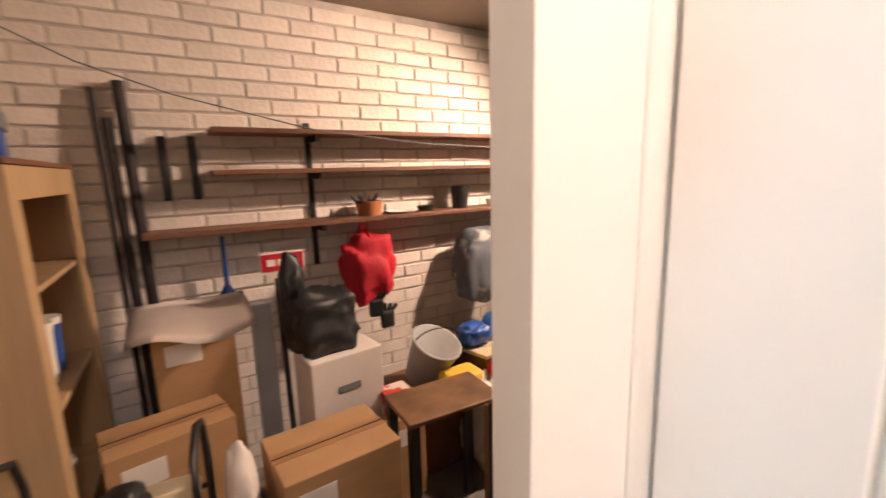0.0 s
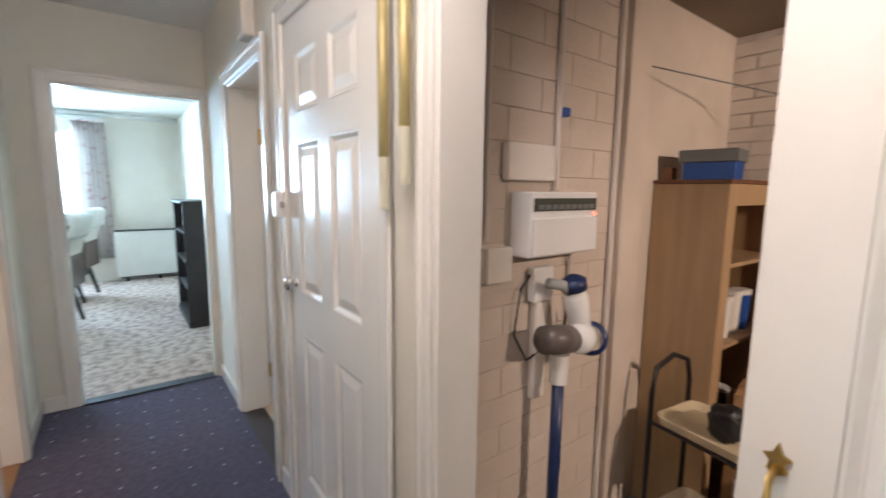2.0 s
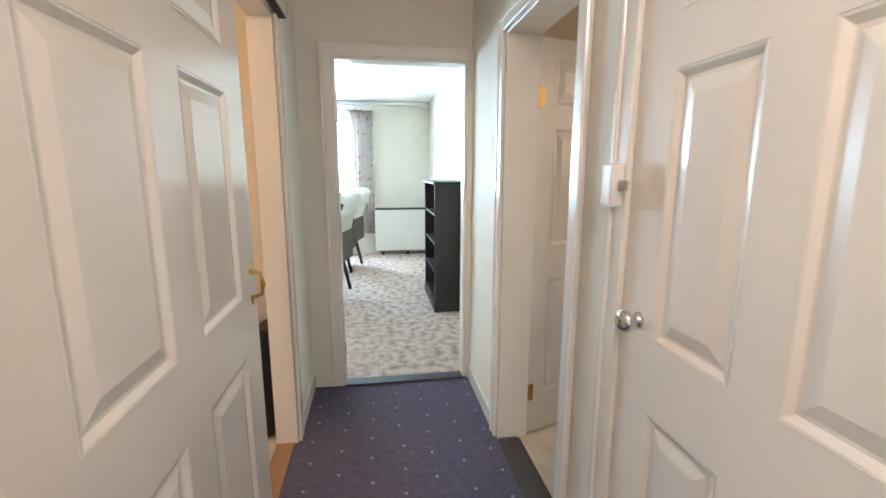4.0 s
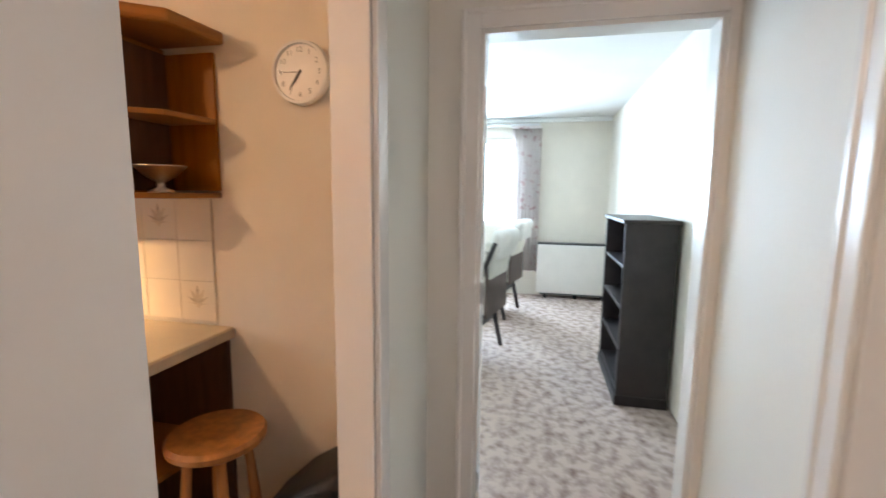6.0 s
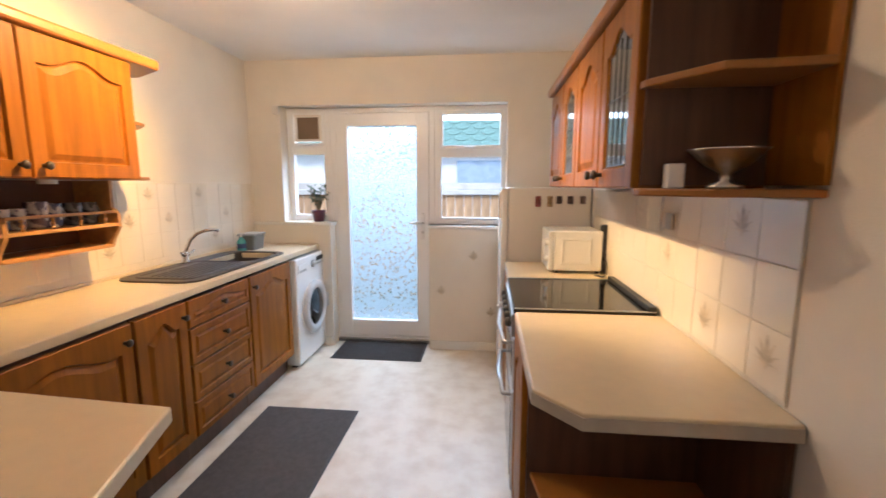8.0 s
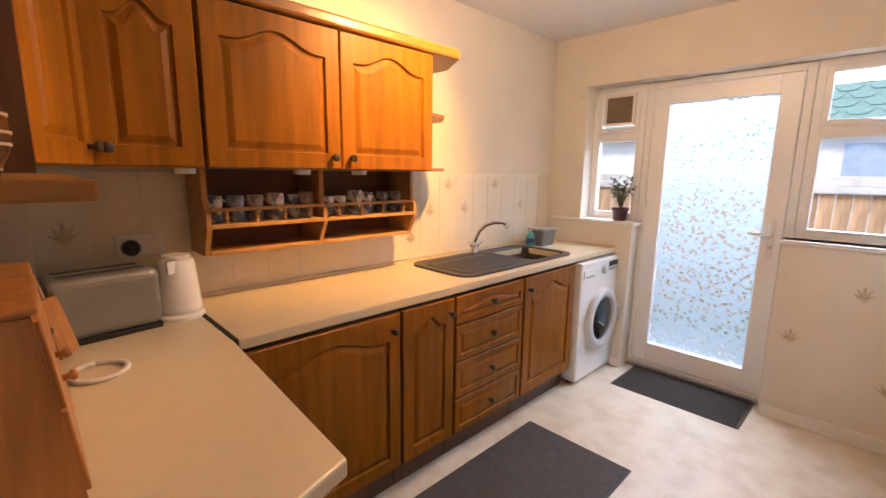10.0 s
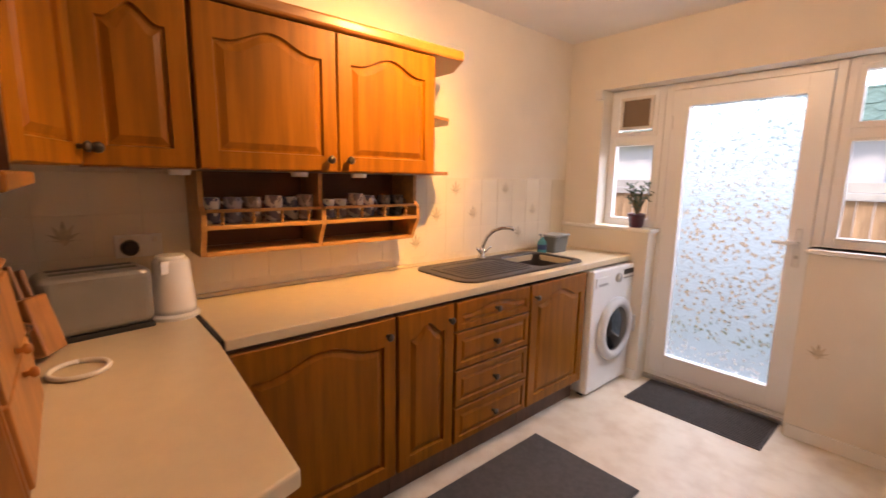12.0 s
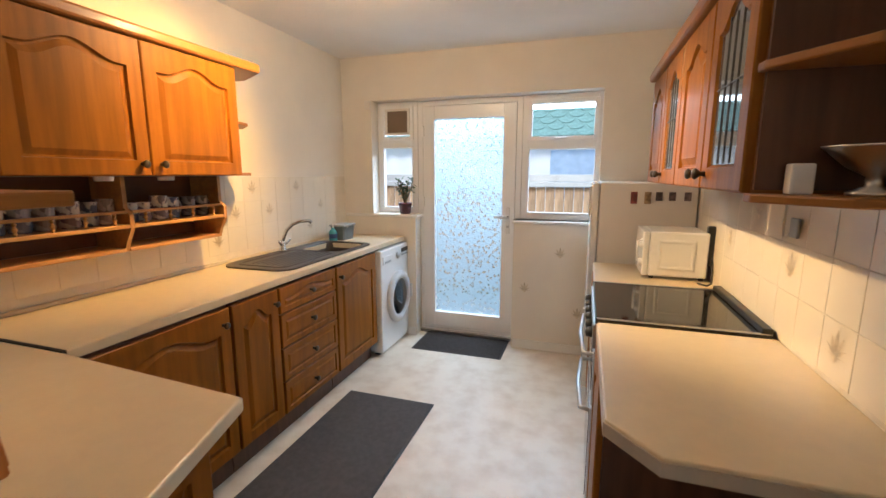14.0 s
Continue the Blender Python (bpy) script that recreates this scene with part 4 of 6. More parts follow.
for i in range(6):
    part("control_knob", turned([(0, 0), (0.021, 0), (0.018, 0.022), (0, 0.026)], 16, m=pose(0.06 + i * 0.095, -0.012, 0.835, 90)), BLACK, ckr, smooth=True)
for z0, z1 in ((0.56, 0.78), (0.10, 0.55)):
    od = part("oven_door", box(0.005, 0.593, -0.004, 0.02, z0, z1, 0.005), STEEL, ckr)
    part("oven_glass", box(0.06, 0.54, -0.0065, -0.003, z0 + 0.04, z1 - 0.06), BLACKG, od)
    part("door_handle", tube([(0.05, -0.004, z1 - 0.03), (0.06, -0.04, z1 - 0.03), (0.3, -0.052, z1 - 0.03), (0.54, -0.04, z1 - 0.03), (0.55, -0.004, z1 - 0.03)], 0.009, 8), STEEL, od, smooth=True)
part("foot_panel", box(0.005, 0.593, 0.03, 0.05, 0.0, 0.1), BLACK, ckr)

fr = thing("fridge", "white upright fridge freezer beside the window", "fridge", pose(-2.05, 0.06, 0, 0, 0, 90))
part("casing", box(0.0, 0.60, 0.0, 0.53, 0.02, 1.385, 0.008), OFFWHITE, fr)
for z0, z1 in ((0.05, 0.60), (0.61, 1.38)):
    fd = part("door", box(0.0, 0.60, -0.05, -0.004, z0, z1, 0.012), WHITE, fr)
    part("handle", box(0.55, 0.585, -0.062, -0.05, z1 - 0.2, z1 - 0.02, 0.005), OFFWHITE, fd)
for x in (0.04, 0.56):
    part("foot", box(x - 0.02, x + 0.02, 0.02, 0.06, 0, 0.022), BLACK, fr)
MAG = [(0.09, (0.30, 0.06, 0.05)), (0.165, (0.42, 0.30, 0.16)), (0.225, (0.10, 0.07, 0.07)), (0.295, (0.16, 0.10, 0.09)), (0.375, (0.22, 0.15, 0.14))]
for i, (x, c) in enumerate(MAG):
    mg = solo("fridge_magnet", box(-2.05 - 0.10 - x - 0.018, -2.05 - 0.10 - x + 0.018, 0.6605, 0.667, 1.28 - 0.02 * (i < 2), 1.33, 0.002),
              mat("magnet_print", c, 0.4, colour2=tuple(k * 0.3 for k in c), scale=40), "small printed souvenir magnet on the fridge", "magnet", group="fridge magnets")

mw = thing("microwave", "white microwave oven turned towards the cooker", "microwave", pose(-2.29, 1.07, WT, 0, 0, 180))
part("case", box(0.0, 0.27, 0.0, 0.30, 0.014, 0.245, 0.01), WHITE, mw)
part("side_recess", fielded(0.17, 0.155, [(0, 0, 0), (0, 0.003, 0), (0.006, 0.005, 0), (0.012, 0.005, 0), (0.018, 0.002, 0)], x=0.04, z=0.05), WHITE, mw)
part("door", box(-0.03, 0.0, 0.0, 0.30, 0.016, 0.243, 0.006), WHITE, mw)
part("handle", tube([(-0.03, 0.035, 0.20), (-0.055, 0.035, 0.19), (-0.055, 0.035, 0.09), (-0.03, 0.035, 0.08)], 0.006, 8), WHITE, mw, smooth=True)
for z in (0.175, 0.085):
    part("dial", turned([(0, 0), (0.018, 0), (0.016, 0.018), (0, 0.02)], 16, m=pose(-0.03, 0.02, z, 0, -90)), WHITE, mw)
part("rear_vent", box(0.27, 0.275, 0.02, 0.28, 0.03, 0.22), BLACK, mw)
for x, y in ((0.02, 0.03), (0.25, 0.03), (0.02, 0.27), (0.25, 0.27)):
    part("foot", box(x - 0.01, x + 0.01, y - 0.01, y + 0.01, 0, 0.016), BLACK, mw)
solo("mains_cable", tube([(-2.57, 1.06, 1.02), (-2.575, 1.10, 0.96), (-2.56, 1.16, 0.915), (-2.53, 1.21, 0.914), (-2.50, 1.17, 0.914)], 0.005, 8), BLACK, "black mains cable behind the microwave", "cable", smooth=True)
solo("mains_plug", box(-2.588, -2.55, 1.02, 1.06, 0.98, 1.18, 0.01), BLACK, "black power adaptor on the wall by the microwave", "plug")

# west wall units
WXF = -2.29
WW = lambda y: pose(WXF, y, 1.39, 0, 0, 90)
HW = 0.50


def wall_unit_w(y, w, glazed, knobx):
    u = thing("wall_cabinet", "oak wall cabinet with a leaded glass arched door" if glazed else "oak wall cabinet with an arched panel door", "cabinet", WW(y), "fitted wall cabinets")
    part("carcase", box(0.002, w - 0.002, 0.0, 0.296, 0.0, HW), OAKH, u)
    f = part("door", fielded(w - 0.006, HW - 0.006, ARCHED(0.05) if not glazed else [(0, 0, 0), (0, 0.016, 0), (0.004, 0.02, 0), (0.055, 0.02, 0.05), (0.062, 0.010, 0.05)]), OAK, u)
    f.location = (0.003, 0, 0.003)
    if glazed:
        part("glass", fielded(w - 0.13, HW - 0.13, [(0, 0, 0.05), (0, 0.0025, 0.05)], x=0.062, z=0.062, back=-0.0105), mat("smoky_glass", (0.10, 0.11, 0.12), 0.05, vary=0.0, spec=0.8) if "smoky_glass" not in bpy.data.materials else bpy.data.materials["smoky_glass"], f, "dark leaded glass")
        for x in (w * 0.36, w * 0.5, w * 0.64):
            part("lead", box(x - 0.0011, x + 0.0011, -0.0155, -0.012, 0.065, HW - 0.09), PEWTER, f)
        part("lead", box(0.062, w - 0.068, -0.0157, -0.0125, 0.25, 0.2522), PEWTER, f)
    k = knob(f, knobx, 0.04)
    k.location = (0, -0.019, 0)


wall_unit_w(0.94, 0.385, False, 0.34)
wall_unit_w(1.33, 0.345, True, 0.04)
wall_unit_w(1.68, 0.385, False, 0.34)
wall_unit_w(2.07, 0.345, True, 0.04)
oc = thing("open_corner_shelf", "oak open corner shelves at the end of the wall cabinets", "shelf")
QUARTER = [(WXF + 0.015, 2.418), (WXF + 0.012, 2.45), (-2.38, 2.60), (XW + 0.003, 2.62), (XW + 0.003, 2.418)]
part("back_panel", box(XW + 0.003, XW + 0.015, 2.418, 2.62, 1.40, 1.87), OAK, oc)
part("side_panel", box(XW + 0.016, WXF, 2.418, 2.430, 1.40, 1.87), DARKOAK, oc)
for z in (1.375, 1.63):
    part("shelf", prism(QUARTER, z, z + 0.018, 0.004), OAKH, oc)
wcor = thing("cornice", "oak cornice moulding along the top of the wall cabinets", "moulding")
part("moulding", prism([(WXF + 0.045, 0.93), (WXF + 0.045, 2.46), (-2.37, 2.645), (XW + 0.003, 2.665), (XW + 0.003, 0.93)], 1.892, 1.935, 0.012), OAKH, wcor)
bw = thing("glass_bowl", "silver footed fruit bowl on the open shelf", "bowl", pose(-2.45, 2.50, 1.393) @ Matrix.Scale(0.85, 4))
part("bowl", turned([(0, 0.0), (0.045, 0), (0.045, 0.008), (0.015, 0.02), (0.015, 0.04), (0.05, 0.06), (0.09, 0.10), (0.095, 0.104), (0.085, 0.10), (0.045, 0.066), (0, 0.055)], 28), SILVER, bw, smooth=True)
solo("photo_block", box(-2.375, -2.335, 2.44, 2.472, 1.393, 1.452, 0.004), WHITE, "small white block ornament on the open shelf", "ornament")
sw = thing("cooker_switch", "white cooker switch on the tiles with a hanging cord", "switch", pose(XW + 0.01, 1.90, 1.27, 0, 0, 90))
part("plate", box(-0.026, 0.026, -0.01, 0, -0.03, 0.03, 0.004), MIDGREY, sw)
part("flex", tube([(-0.06, -0.008, 0.10), (-0.07, -0.01, 0.0), (-0.055, -0.012, -0.04), (-0.02, -0.01, -0.02)], 0.004, 8), OFFWHITE, sw)

# clock on the west wall
cl = thing("wall_clock", "round white wall clock showing about twenty to seven", "clock", pose(XW + 0.003, 2.957, 1.785, 0, 0, 90) @ Matrix.Scale(0.92, 4))
part("case", turned([(0, 0), (0.105, 0), (0.112, 0.012), (0.108, 0.034), (0.098, 0.036), (0.096, 0.026), (0, 0.026)], 40, m=pose(0, 0, 0, 90)), WHITE, cl, smooth=False)
part("face", turned([(0, 0.027), (0.0955, 0.027)], 40, m=pose(0, 0, 0, 90)), mat("clock_face", (0.82, 0.80, 0.78), 0.4), cl)
for i in range(12):
    a = radians(30 * (i + 1))
    c = bpy.data.curves.new("numeral", 'FONT')
    c.body, c.size, c.align_x, c.align_y = str(i + 1), 0.026, 'CENTER', 'CENTER'
    me = bpy.data.meshes.new_from_object(bpy.data.objects.new("tmp", c))
    me.materials.append(GREYP)
    o = new("numeral", me)
    o.parent = cl
    o.matrix_basis = pose(0.076 * math.sin(a), -0.0285, 0.076 * math.cos(a), 90)
for nm, ang, ln, w in (("hour_hand", 214, 0.045, 0.006), ("minute_hand", 215, 0.066, 0.004), ("second_hand", 272, 0.07, 0.0016)):
    bm = box(-w / 2, w / 2, -0.001, 0.001, -0.01, ln)
    bm.transform(pose(0, -0.031, 0, 0, ang, 0))
    part(nm, bm, BLACK, cl)
cgl = part("crystal", turned([(0, 0.036), (0.096, 0.036), (0.096, 0.034), (0, 0.034)], 40, m=pose(0, 0, 0, 90)), GLASS, cl)
cgl.visible_shadow = False

# stool, black bag and shoes under the end
st = thing("stool", "round pine stool with four turned legs", "stool", pose(-2.36, 2.74, 0))
part("seat", turned([(0, 0.59), (0.135, 0.59), (0.15, 0.60), (0.152, 0.618), (0.142, 0.63), (0, 0.632)], 36), PINE, st, smooth=False)
for i in range(4):
    a = radians(45 + 90 * i)
    part("leg", tube([(0.085 * math.cos(a), 0.085 * math.sin(a), 0.592), (0.11 * math.cos(a), 0.11 * math.sin(a), 0.30), (0.135 * math.cos(a), 0.135 * math.sin(a), 0.0)], [0.014, 0.019, 0.015], 12), PINE, st, smooth=True)

def shoe(m, material, label):
    s = thing("shoe", label, "shoe", m, "shoes under the worktop")
    rings = [(0, 0.033, 0.055), (0.05, 0.04, 0.085), (0.10, 0.038, 0.08), (0.16, 0.043, 0.055), (0.22, 0.045, 0.045), (0.265, 0.03, 0.035)]
    bm = bmesh.new()
    prev = None
    for y, w, h in rings:
        loop = [bm.verts.new((w * math.cos(2 * math.pi * i / 12), y, 0.02 + h * (0.5 + 0.5 * math.sin(2 * math.pi * i / 12)))) for i in range(12)]
        if prev:
            for i in range(12):
                bm.faces.new((prev[i], prev[(i + 1) % 12], loop[(i + 1) % 12], loop[i]))
        else:
            bm.faces.new(loop[::-1])
        prev = loop
    bm.faces.new(prev)
    bmesh.ops.recalc_face_normals(bm, faces=bm.faces[:])
    part("upper", bm, material, s, smooth=True)
    part("sole", prism([(0.03, -0.005), (0.042, 0.08), (0.046, 0.2), (0.03, 0.27), (-0.03, 0.27), (-0.046, 0.2), (-0.042, 0.08), (-0.03, -0.005)], 0.0, 0.024, 0.004), OFFWHITE, s, "pale sole")


for i, (x, y, m_, l) in enumerate(((-2.30, 2.36, MIDGREY, "grey lace up trainer on the shelf"), (-2.40, 2.36, MIDGREY, "grey lace up trainer on the shelf"), (-2.28, 2.62, OFFWHITE, "pale canvas trainer on the floor"), (-2.46, 2.66, RED, "red slip-on shoe on the floor"))):
    shoe(pose(x, y, 0.118 if y < 2.5 else 0.0, 0, 0, -70), m_, l)

# ceiling light
ll = thing("ceiling_spotlight", "ceiling light bar with three lit bulbs", "lamp")
part("bar", box(-1.15, -0.75, 1.72, 1.78, ZC - 0.03, ZC - 0.001, 0.008), WHITE, ll)
for x in (-1.12, -0.95, -0.78):
    part("arm", tube([(x, 1.75, ZC - 0.03), (x, 1.75, ZC - 0.07)], 0.007, 8), WHITE, ll)
    part("bulb", turned([(0, 0), (0.012, -0.002), (0.03, -0.03), (0.028, -0.05), (0, -0.062)], 18, m=pose(x, 1.75, ZC - 0.068)), BULB, ll, smooth=True)

# skirting
solo("baseboard", box(XW + 0.55, -1.44, -0.001, 0.014, 0, 0.075, 0.004), GLOSS, "white gloss skirting below the window", "skirting", S)
solo("baseboard", box(-0.575, -0.5, -0.001, 0.014, 0, 0.075, 0.004), GLOSS, "white gloss skirting beside the door", "skirting", S)

# ---- hall ----


def panel_door(name, w, h, label, m, knob_side=None, material=GLOSS):
    """A white six-panel door, hinge edge at x = 0, facing -y and +y alike."""
    d = thing(name, label, "door", m, kind=S)
    D = 0.010
    part("slab", box(0, w, D, 0.04 - D, 0, h, 0.0), material, d)
    st_, mid = 0.11 * w / 0.76, 0.10 * w / 0.76
    pw = (w - 2 * st_ - mid) / 2
    rows_ = [(0.21, 0.60), (0.975, 0.555), (1.635, 0.20)]
    for side in (0, 1):
        fr_ = bmesh.new()
        y0, y1 = (0.0, D) if side == 0 else (0.04 - D, 0.04)
        for x in (0, st_ + pw, w - st_):
            box(x, x + (mid if x == st_ + pw else st_), y0, y1, 0, h, 0.0, fr_)
        zs = [0] + [v for r_ in rows_ for v in (r_[0], r_[0] + r_[1])] + [h]
        for za, zb in zip(zs[::2], zs[1::2]):
            for x in (st_, st_ + pw + mid):
                box(x, x + pw, y0, y1, za, zb, 0.0, fr_)
        part("stiles", fr_, material, d)
        for z, ph in rows_:
            for x in (st_, st_ + pw + mid):
                bm = fielded(pw - 0.002, ph - 0.002, [(0, 0.0, 0), (0.0, D, 0), (0.005, D - 0.001, 0), (0.017, 0.0012, 0), (0.024, 0.0012, 0), (0.052, D - 0.002, 0)])
                if side:
                    bm.transform(pose(pw, 0, 0, 0, 0, 180))
                    bm.transform(Matrix.Translation((x + 0.0, 0.0405 - D, z + 0.001)))
                else:
                    bm.transform(Matrix.Translation((x + 0.001, D - 0.0005, z + 0.001)))
                part("panel", bm, material, d)
    return d


def pull_handle(parent, x, z, y=-0.002, s=-1, k=1.0):
    part("handle", tube([(x, y + s * 0.004, z + 0.055 * k), (x, y + s * 0.028, z + 0.045 * k), (x, y + s * 0.034, z), (x, y + s * 0.028, z - 0.045 * k), (x, y + s * 0.004, z - 0.055 * k)], [0.005, 0.005, 0.008, 0.005, 0.005], 10), BRASS, parent, "brass bow pull handle", True)
    for dz, up in ((0.06 * k, k), (-0.06 * k, -k)):
        bm = bmesh.new()
        fl = [(-0.012, -0.012), (-0.005, -0.016), (0.005, -0.016), (0.012, -0.012), (0.008, 0.0), (0.016, 0.008), (0.006, 0.012), (0.0, 0.028), (-0.006, 0.012), (-0.016, 0.008), (-0.008, 0.0)]
        f = bm.faces.new([bm.verts.new((x + a * k, y, z + dz + up * c)) for a, c in fl])
        r = bmesh.ops.extrude_face_region(bm, geom=[f])
        bmesh.ops.translate(bm, vec=(0, s * 0.005, 0), verts=[v for v in r["geom"] if isinstance(v, bmesh.types.BMVert)])
        bmesh.ops.recalc_face_normals(bm, faces=bm.faces[:])
        part("backplate", bm, BRASS, parent, "cast brass fleur backplate")


# sliding kitchen door on the hall side of the partition
sd_ = panel_door("door_2", 0.955, 1.99, "white six-panel sliding door partly across the kitchen doorway", pose(-0.61, YP1 + 0.045, 0.012, 0, 0, 180))
pull_handle(sd_, 0.90, 1.0, k=0.7)
tr = thing("door_track", "white boxed sliding door track above the kitchen doorway", "track", kind=S)
part("pelmet", box(-2.36, -0.42, YP1 + 0.001, YP1 + 0.055, 2.008, 2.09, 0.003), GLOSS, tr)
part("rail", box(-2.34, -0.44, YP1 + 0.012, YP1 + 0.045, 2.001, 2.008), IRON, tr, "dark metal rail")
# linings and architraves


def lining(name, x0, x1, zt, y0, y1, w=0.06, sides=("a", "b"), label="white gloss door lining with moulded architrave"):
    d = thing(name, label, "door frame", kind=S)
    t = 0.022
    part("jamb", box(x0, x0 + t, y0, y1, 0, zt, 0.002), GLOSS, d)
    part("jamb", box(x1 - t, x1, y0, y1, 0, zt, 0.002), GLOSS, d)
    part("head", box(x0 + t, x1 - t, y0, y1, zt - t, zt, 0.002), GLOSS, d)
    for s in sides:
        ya, yb, yc = (y0 - 0.016, y0 - 0.0005, y0 - 0.022) if s == "a" else (y1 + 0.0005, y1 + 0.016, y1 + 0.022)
        for a, b in ((x0 - w, x0 + 0.008), (x1 - 0.008, x1 + w)):
            part("architrave", box(a, b, min(ya, yb), max(ya, yb), 0, zt + w, 0.004), GLOSS, d)
            o = a if a < x0 else b - 0.02
            part("moulding", box(o, o + 0.02, min(yc, yb), max(yc, yb), 0, zt + w, 0.006), GLOSS, d)
        part("architrave", box(x0 + 0.008, x1 - 0.008, min(ya, yb), max(ya, yb), zt - 0.008, zt + w, 0.004), GLOSS, d)
        part("moulding", box(x0 - w + 0.02, x1 + w - 0.02, min(yc, yb), max(yc, yb), zt + w - 0.02, zt + w, 0.006), GLOSS, d)
    return d


kl = thing("door_frame_kitchen", "white lining of the kitchen doorway", "door frame", kind=S)
part("jamb", box(-2.275, -2.25, YP0 - 0.012, YP1 + 0.004, 0, 2.0, 0.002), GLOSS, kl)
part("jamb", box(-1.30, -1.278, YP0 - 0.004, YP1 + 0.002, 0, 2.0, 0.002), GLOSS, kl)
part("architrave", box(-2.335, -2.262, YP1 + 0.005, YP1 + 0.02, 0, 2.0, 0.004), GLOSS, kl)
part("head", box(-2.25, -1.30, YP0 - 0.004, YP1 + 0.002, 1.98, 2.0, 0.002), GLOSS, kl)
lining("door_frame_bath", -2.16, -1.41, 1.95, YC - 0.002, YC + 0.152, sides=("a",))
lining("door_frame_store", -1.13, -0.37, 1.98, YC - 0.002, YC + 0.138, sides=("a",))
lining("door_frame_garage", -0.179, 0.56, 2.0, YC + 0.014, YC + 0.142, w=0.04, sides=("a",))
el = lining("door_frame_end", 3.503, 4.296, 1.98, 0, 0.104, sides=("a", "b"))
el.matrix_world = Matrix(((0, -1, 0, XEND + 0.002), (1, 0, 0, 0), (0, 0, 1, 0), (0, 0, 0, 1)))
for z in (0.2, 0.98, 1.70):
    solo("hinge_leaf", box(XEND - 0.06, XEND - 0.012, 3.524, 3.530, z, z + 0.085), STEEL, "steel hinge on the end door lining", "hinge", group="hinges")
# store room door, closed
std = panel_door("door_3", 0.712, 1.952, "closed white six-panel store room door with a chrome knob", pose(-1.106, YC - 0.004, 0.006))
part("knob", turned([(0, 0), (0.019, 0), (0.017, 0.004), (0.012, 0.010), (0.014, 0.018), (0.025, 0.026), (0.027, 0.036), (0.018, 0.046), (0, 0.048)], 20, m=pose(0.05, 0, 1.005, 90)), CHROME, std, "chrome door knob", True)
sdb = solo("store_back", box(-1.13, -0.45, YC + 0.145, YC + 0.175, 0, 2.0), RENDERW, "plain wall behind the store door", "wall", S)
# bathroom door, standing open inwards
bdr = panel_door("door_4", 0.66, 1.92, "white six-panel bathroom door standing open with brass hinges", pose(-2.150, YC + 0.157, 0.008, 0, 0, 107))
for z in (0.18, 1.62):
    part("hinge", box(-0.004, 0.03, -0.004, 0.0, z, z + 0.09, 0.001), BRASS, bdr, "brass butt hinge")
for y0, s in ((0.0, -1), (0.04, 1)):
    part("handle_plate", box(0.59, 0.63, min(y0, y0 + s * 0.006), max(y0, y0 + s * 0.006), 0.95, 1.10, 0.002), BLACK, bdr)
    part("lever", tube([(0.61, y0, 1.04), (0.61, y0 + s * 0.045, 1.04), (0.52, y0 + s * 0.05, 1.04)], 0.008, 8), BLACK, bdr, "black lever handle")
# sliding garage door, drawn almost fully back, on the garage side
gdr = panel_door("door_5", 0.72, 2.02, "white six-panel sliding garage door drawn back with a brass handle", pose(0.397, YC + 0.143, 0.0))
pull_handle(gdr, 0.045, 0.955)

# light switch, smoke box, strips of skirting, threshold bars
swi = thing("door_latch", "white plastic latch box on the store room door frame", "latch", pose(-1.150, YC - 0.018, 1.31))
part("case", box(-0.024, 0.024, -0.034, 0, -0.05, 0.05, 0.006), WHITE, swi)
part("catch", box(0.026, 0.052, -0.02, -0.008, -0.012, 0.012, 0.003), STEEL, swi, "small steel catch")
solo("door_chime", box(-1.62, -1.50, YC - 0.055, YC - 0.001, 2.03, 2.30, 0.01), OFFWHITE, "cream plastic door chime box high on the wall", "chime")
for x0, x1, y in ((XEND + 0.01, -2.205, YC), (-1.34, -1.20, YC), (-0.30, -0.225, YC)):
    solo("baseboard", box(x0, x1, y - 0.014, y - 0.0005, 0, 0.09, 0.004), GLOSS, "white gloss hall skirting", "skirting", S)
solo("baseboard", box(XEND + 0.01, -2.345, YP1 + 0.0005, YP1 + 0.014, 0, 0.09, 0.004), GLOSS, "white gloss hall skirting", "skirting", S)
solo("baseboard", box(-0.40, 1.5, YP1 + 0.0005, YP1 + 0.014, 0, 0.09, 0.004), GLOSS, "white gloss hall skirting", "skirting", S)
for y0, y1 in ((YP1 + 0.02, 3.442),):
    solo("baseboard", box(XEND + 0.0005, XEND + 0.014, y0, y1, 0, 0.09, 0.004), GLOSS, "white gloss hall skirting", "skirting", S)
solo("threshold", box(XEND - 0.06, XEND + 0.03, 3.528, 4.27, 0.0005, 0.012, 0.004), mat("slate_strip", (0.05, 0.055, 0.075), 0.4), "dark threshold strip at the end doorway", "threshold", S)
solo("threshold", box(-2.116, -1.434, YC - 0.01, YC + 0.11, 0.0005, 0.008, 0.003), mat("brown_strip", (0.06, 0.05, 0.05), 0.5), "dark threshold strip at the bathroom", "threshold", S)
solo("threshold", box(-2.25, -1.30, YP0 - 0.01, YP0 + 0.075, 0.0005, 0.007, 0.002), mat("wood_strip", (0.36, 0.19, 0.09), 0.5), "wooden threshold strip at the kitchen", "threshold", S)
bm = bmesh.new()
rnd = random.Random(11)
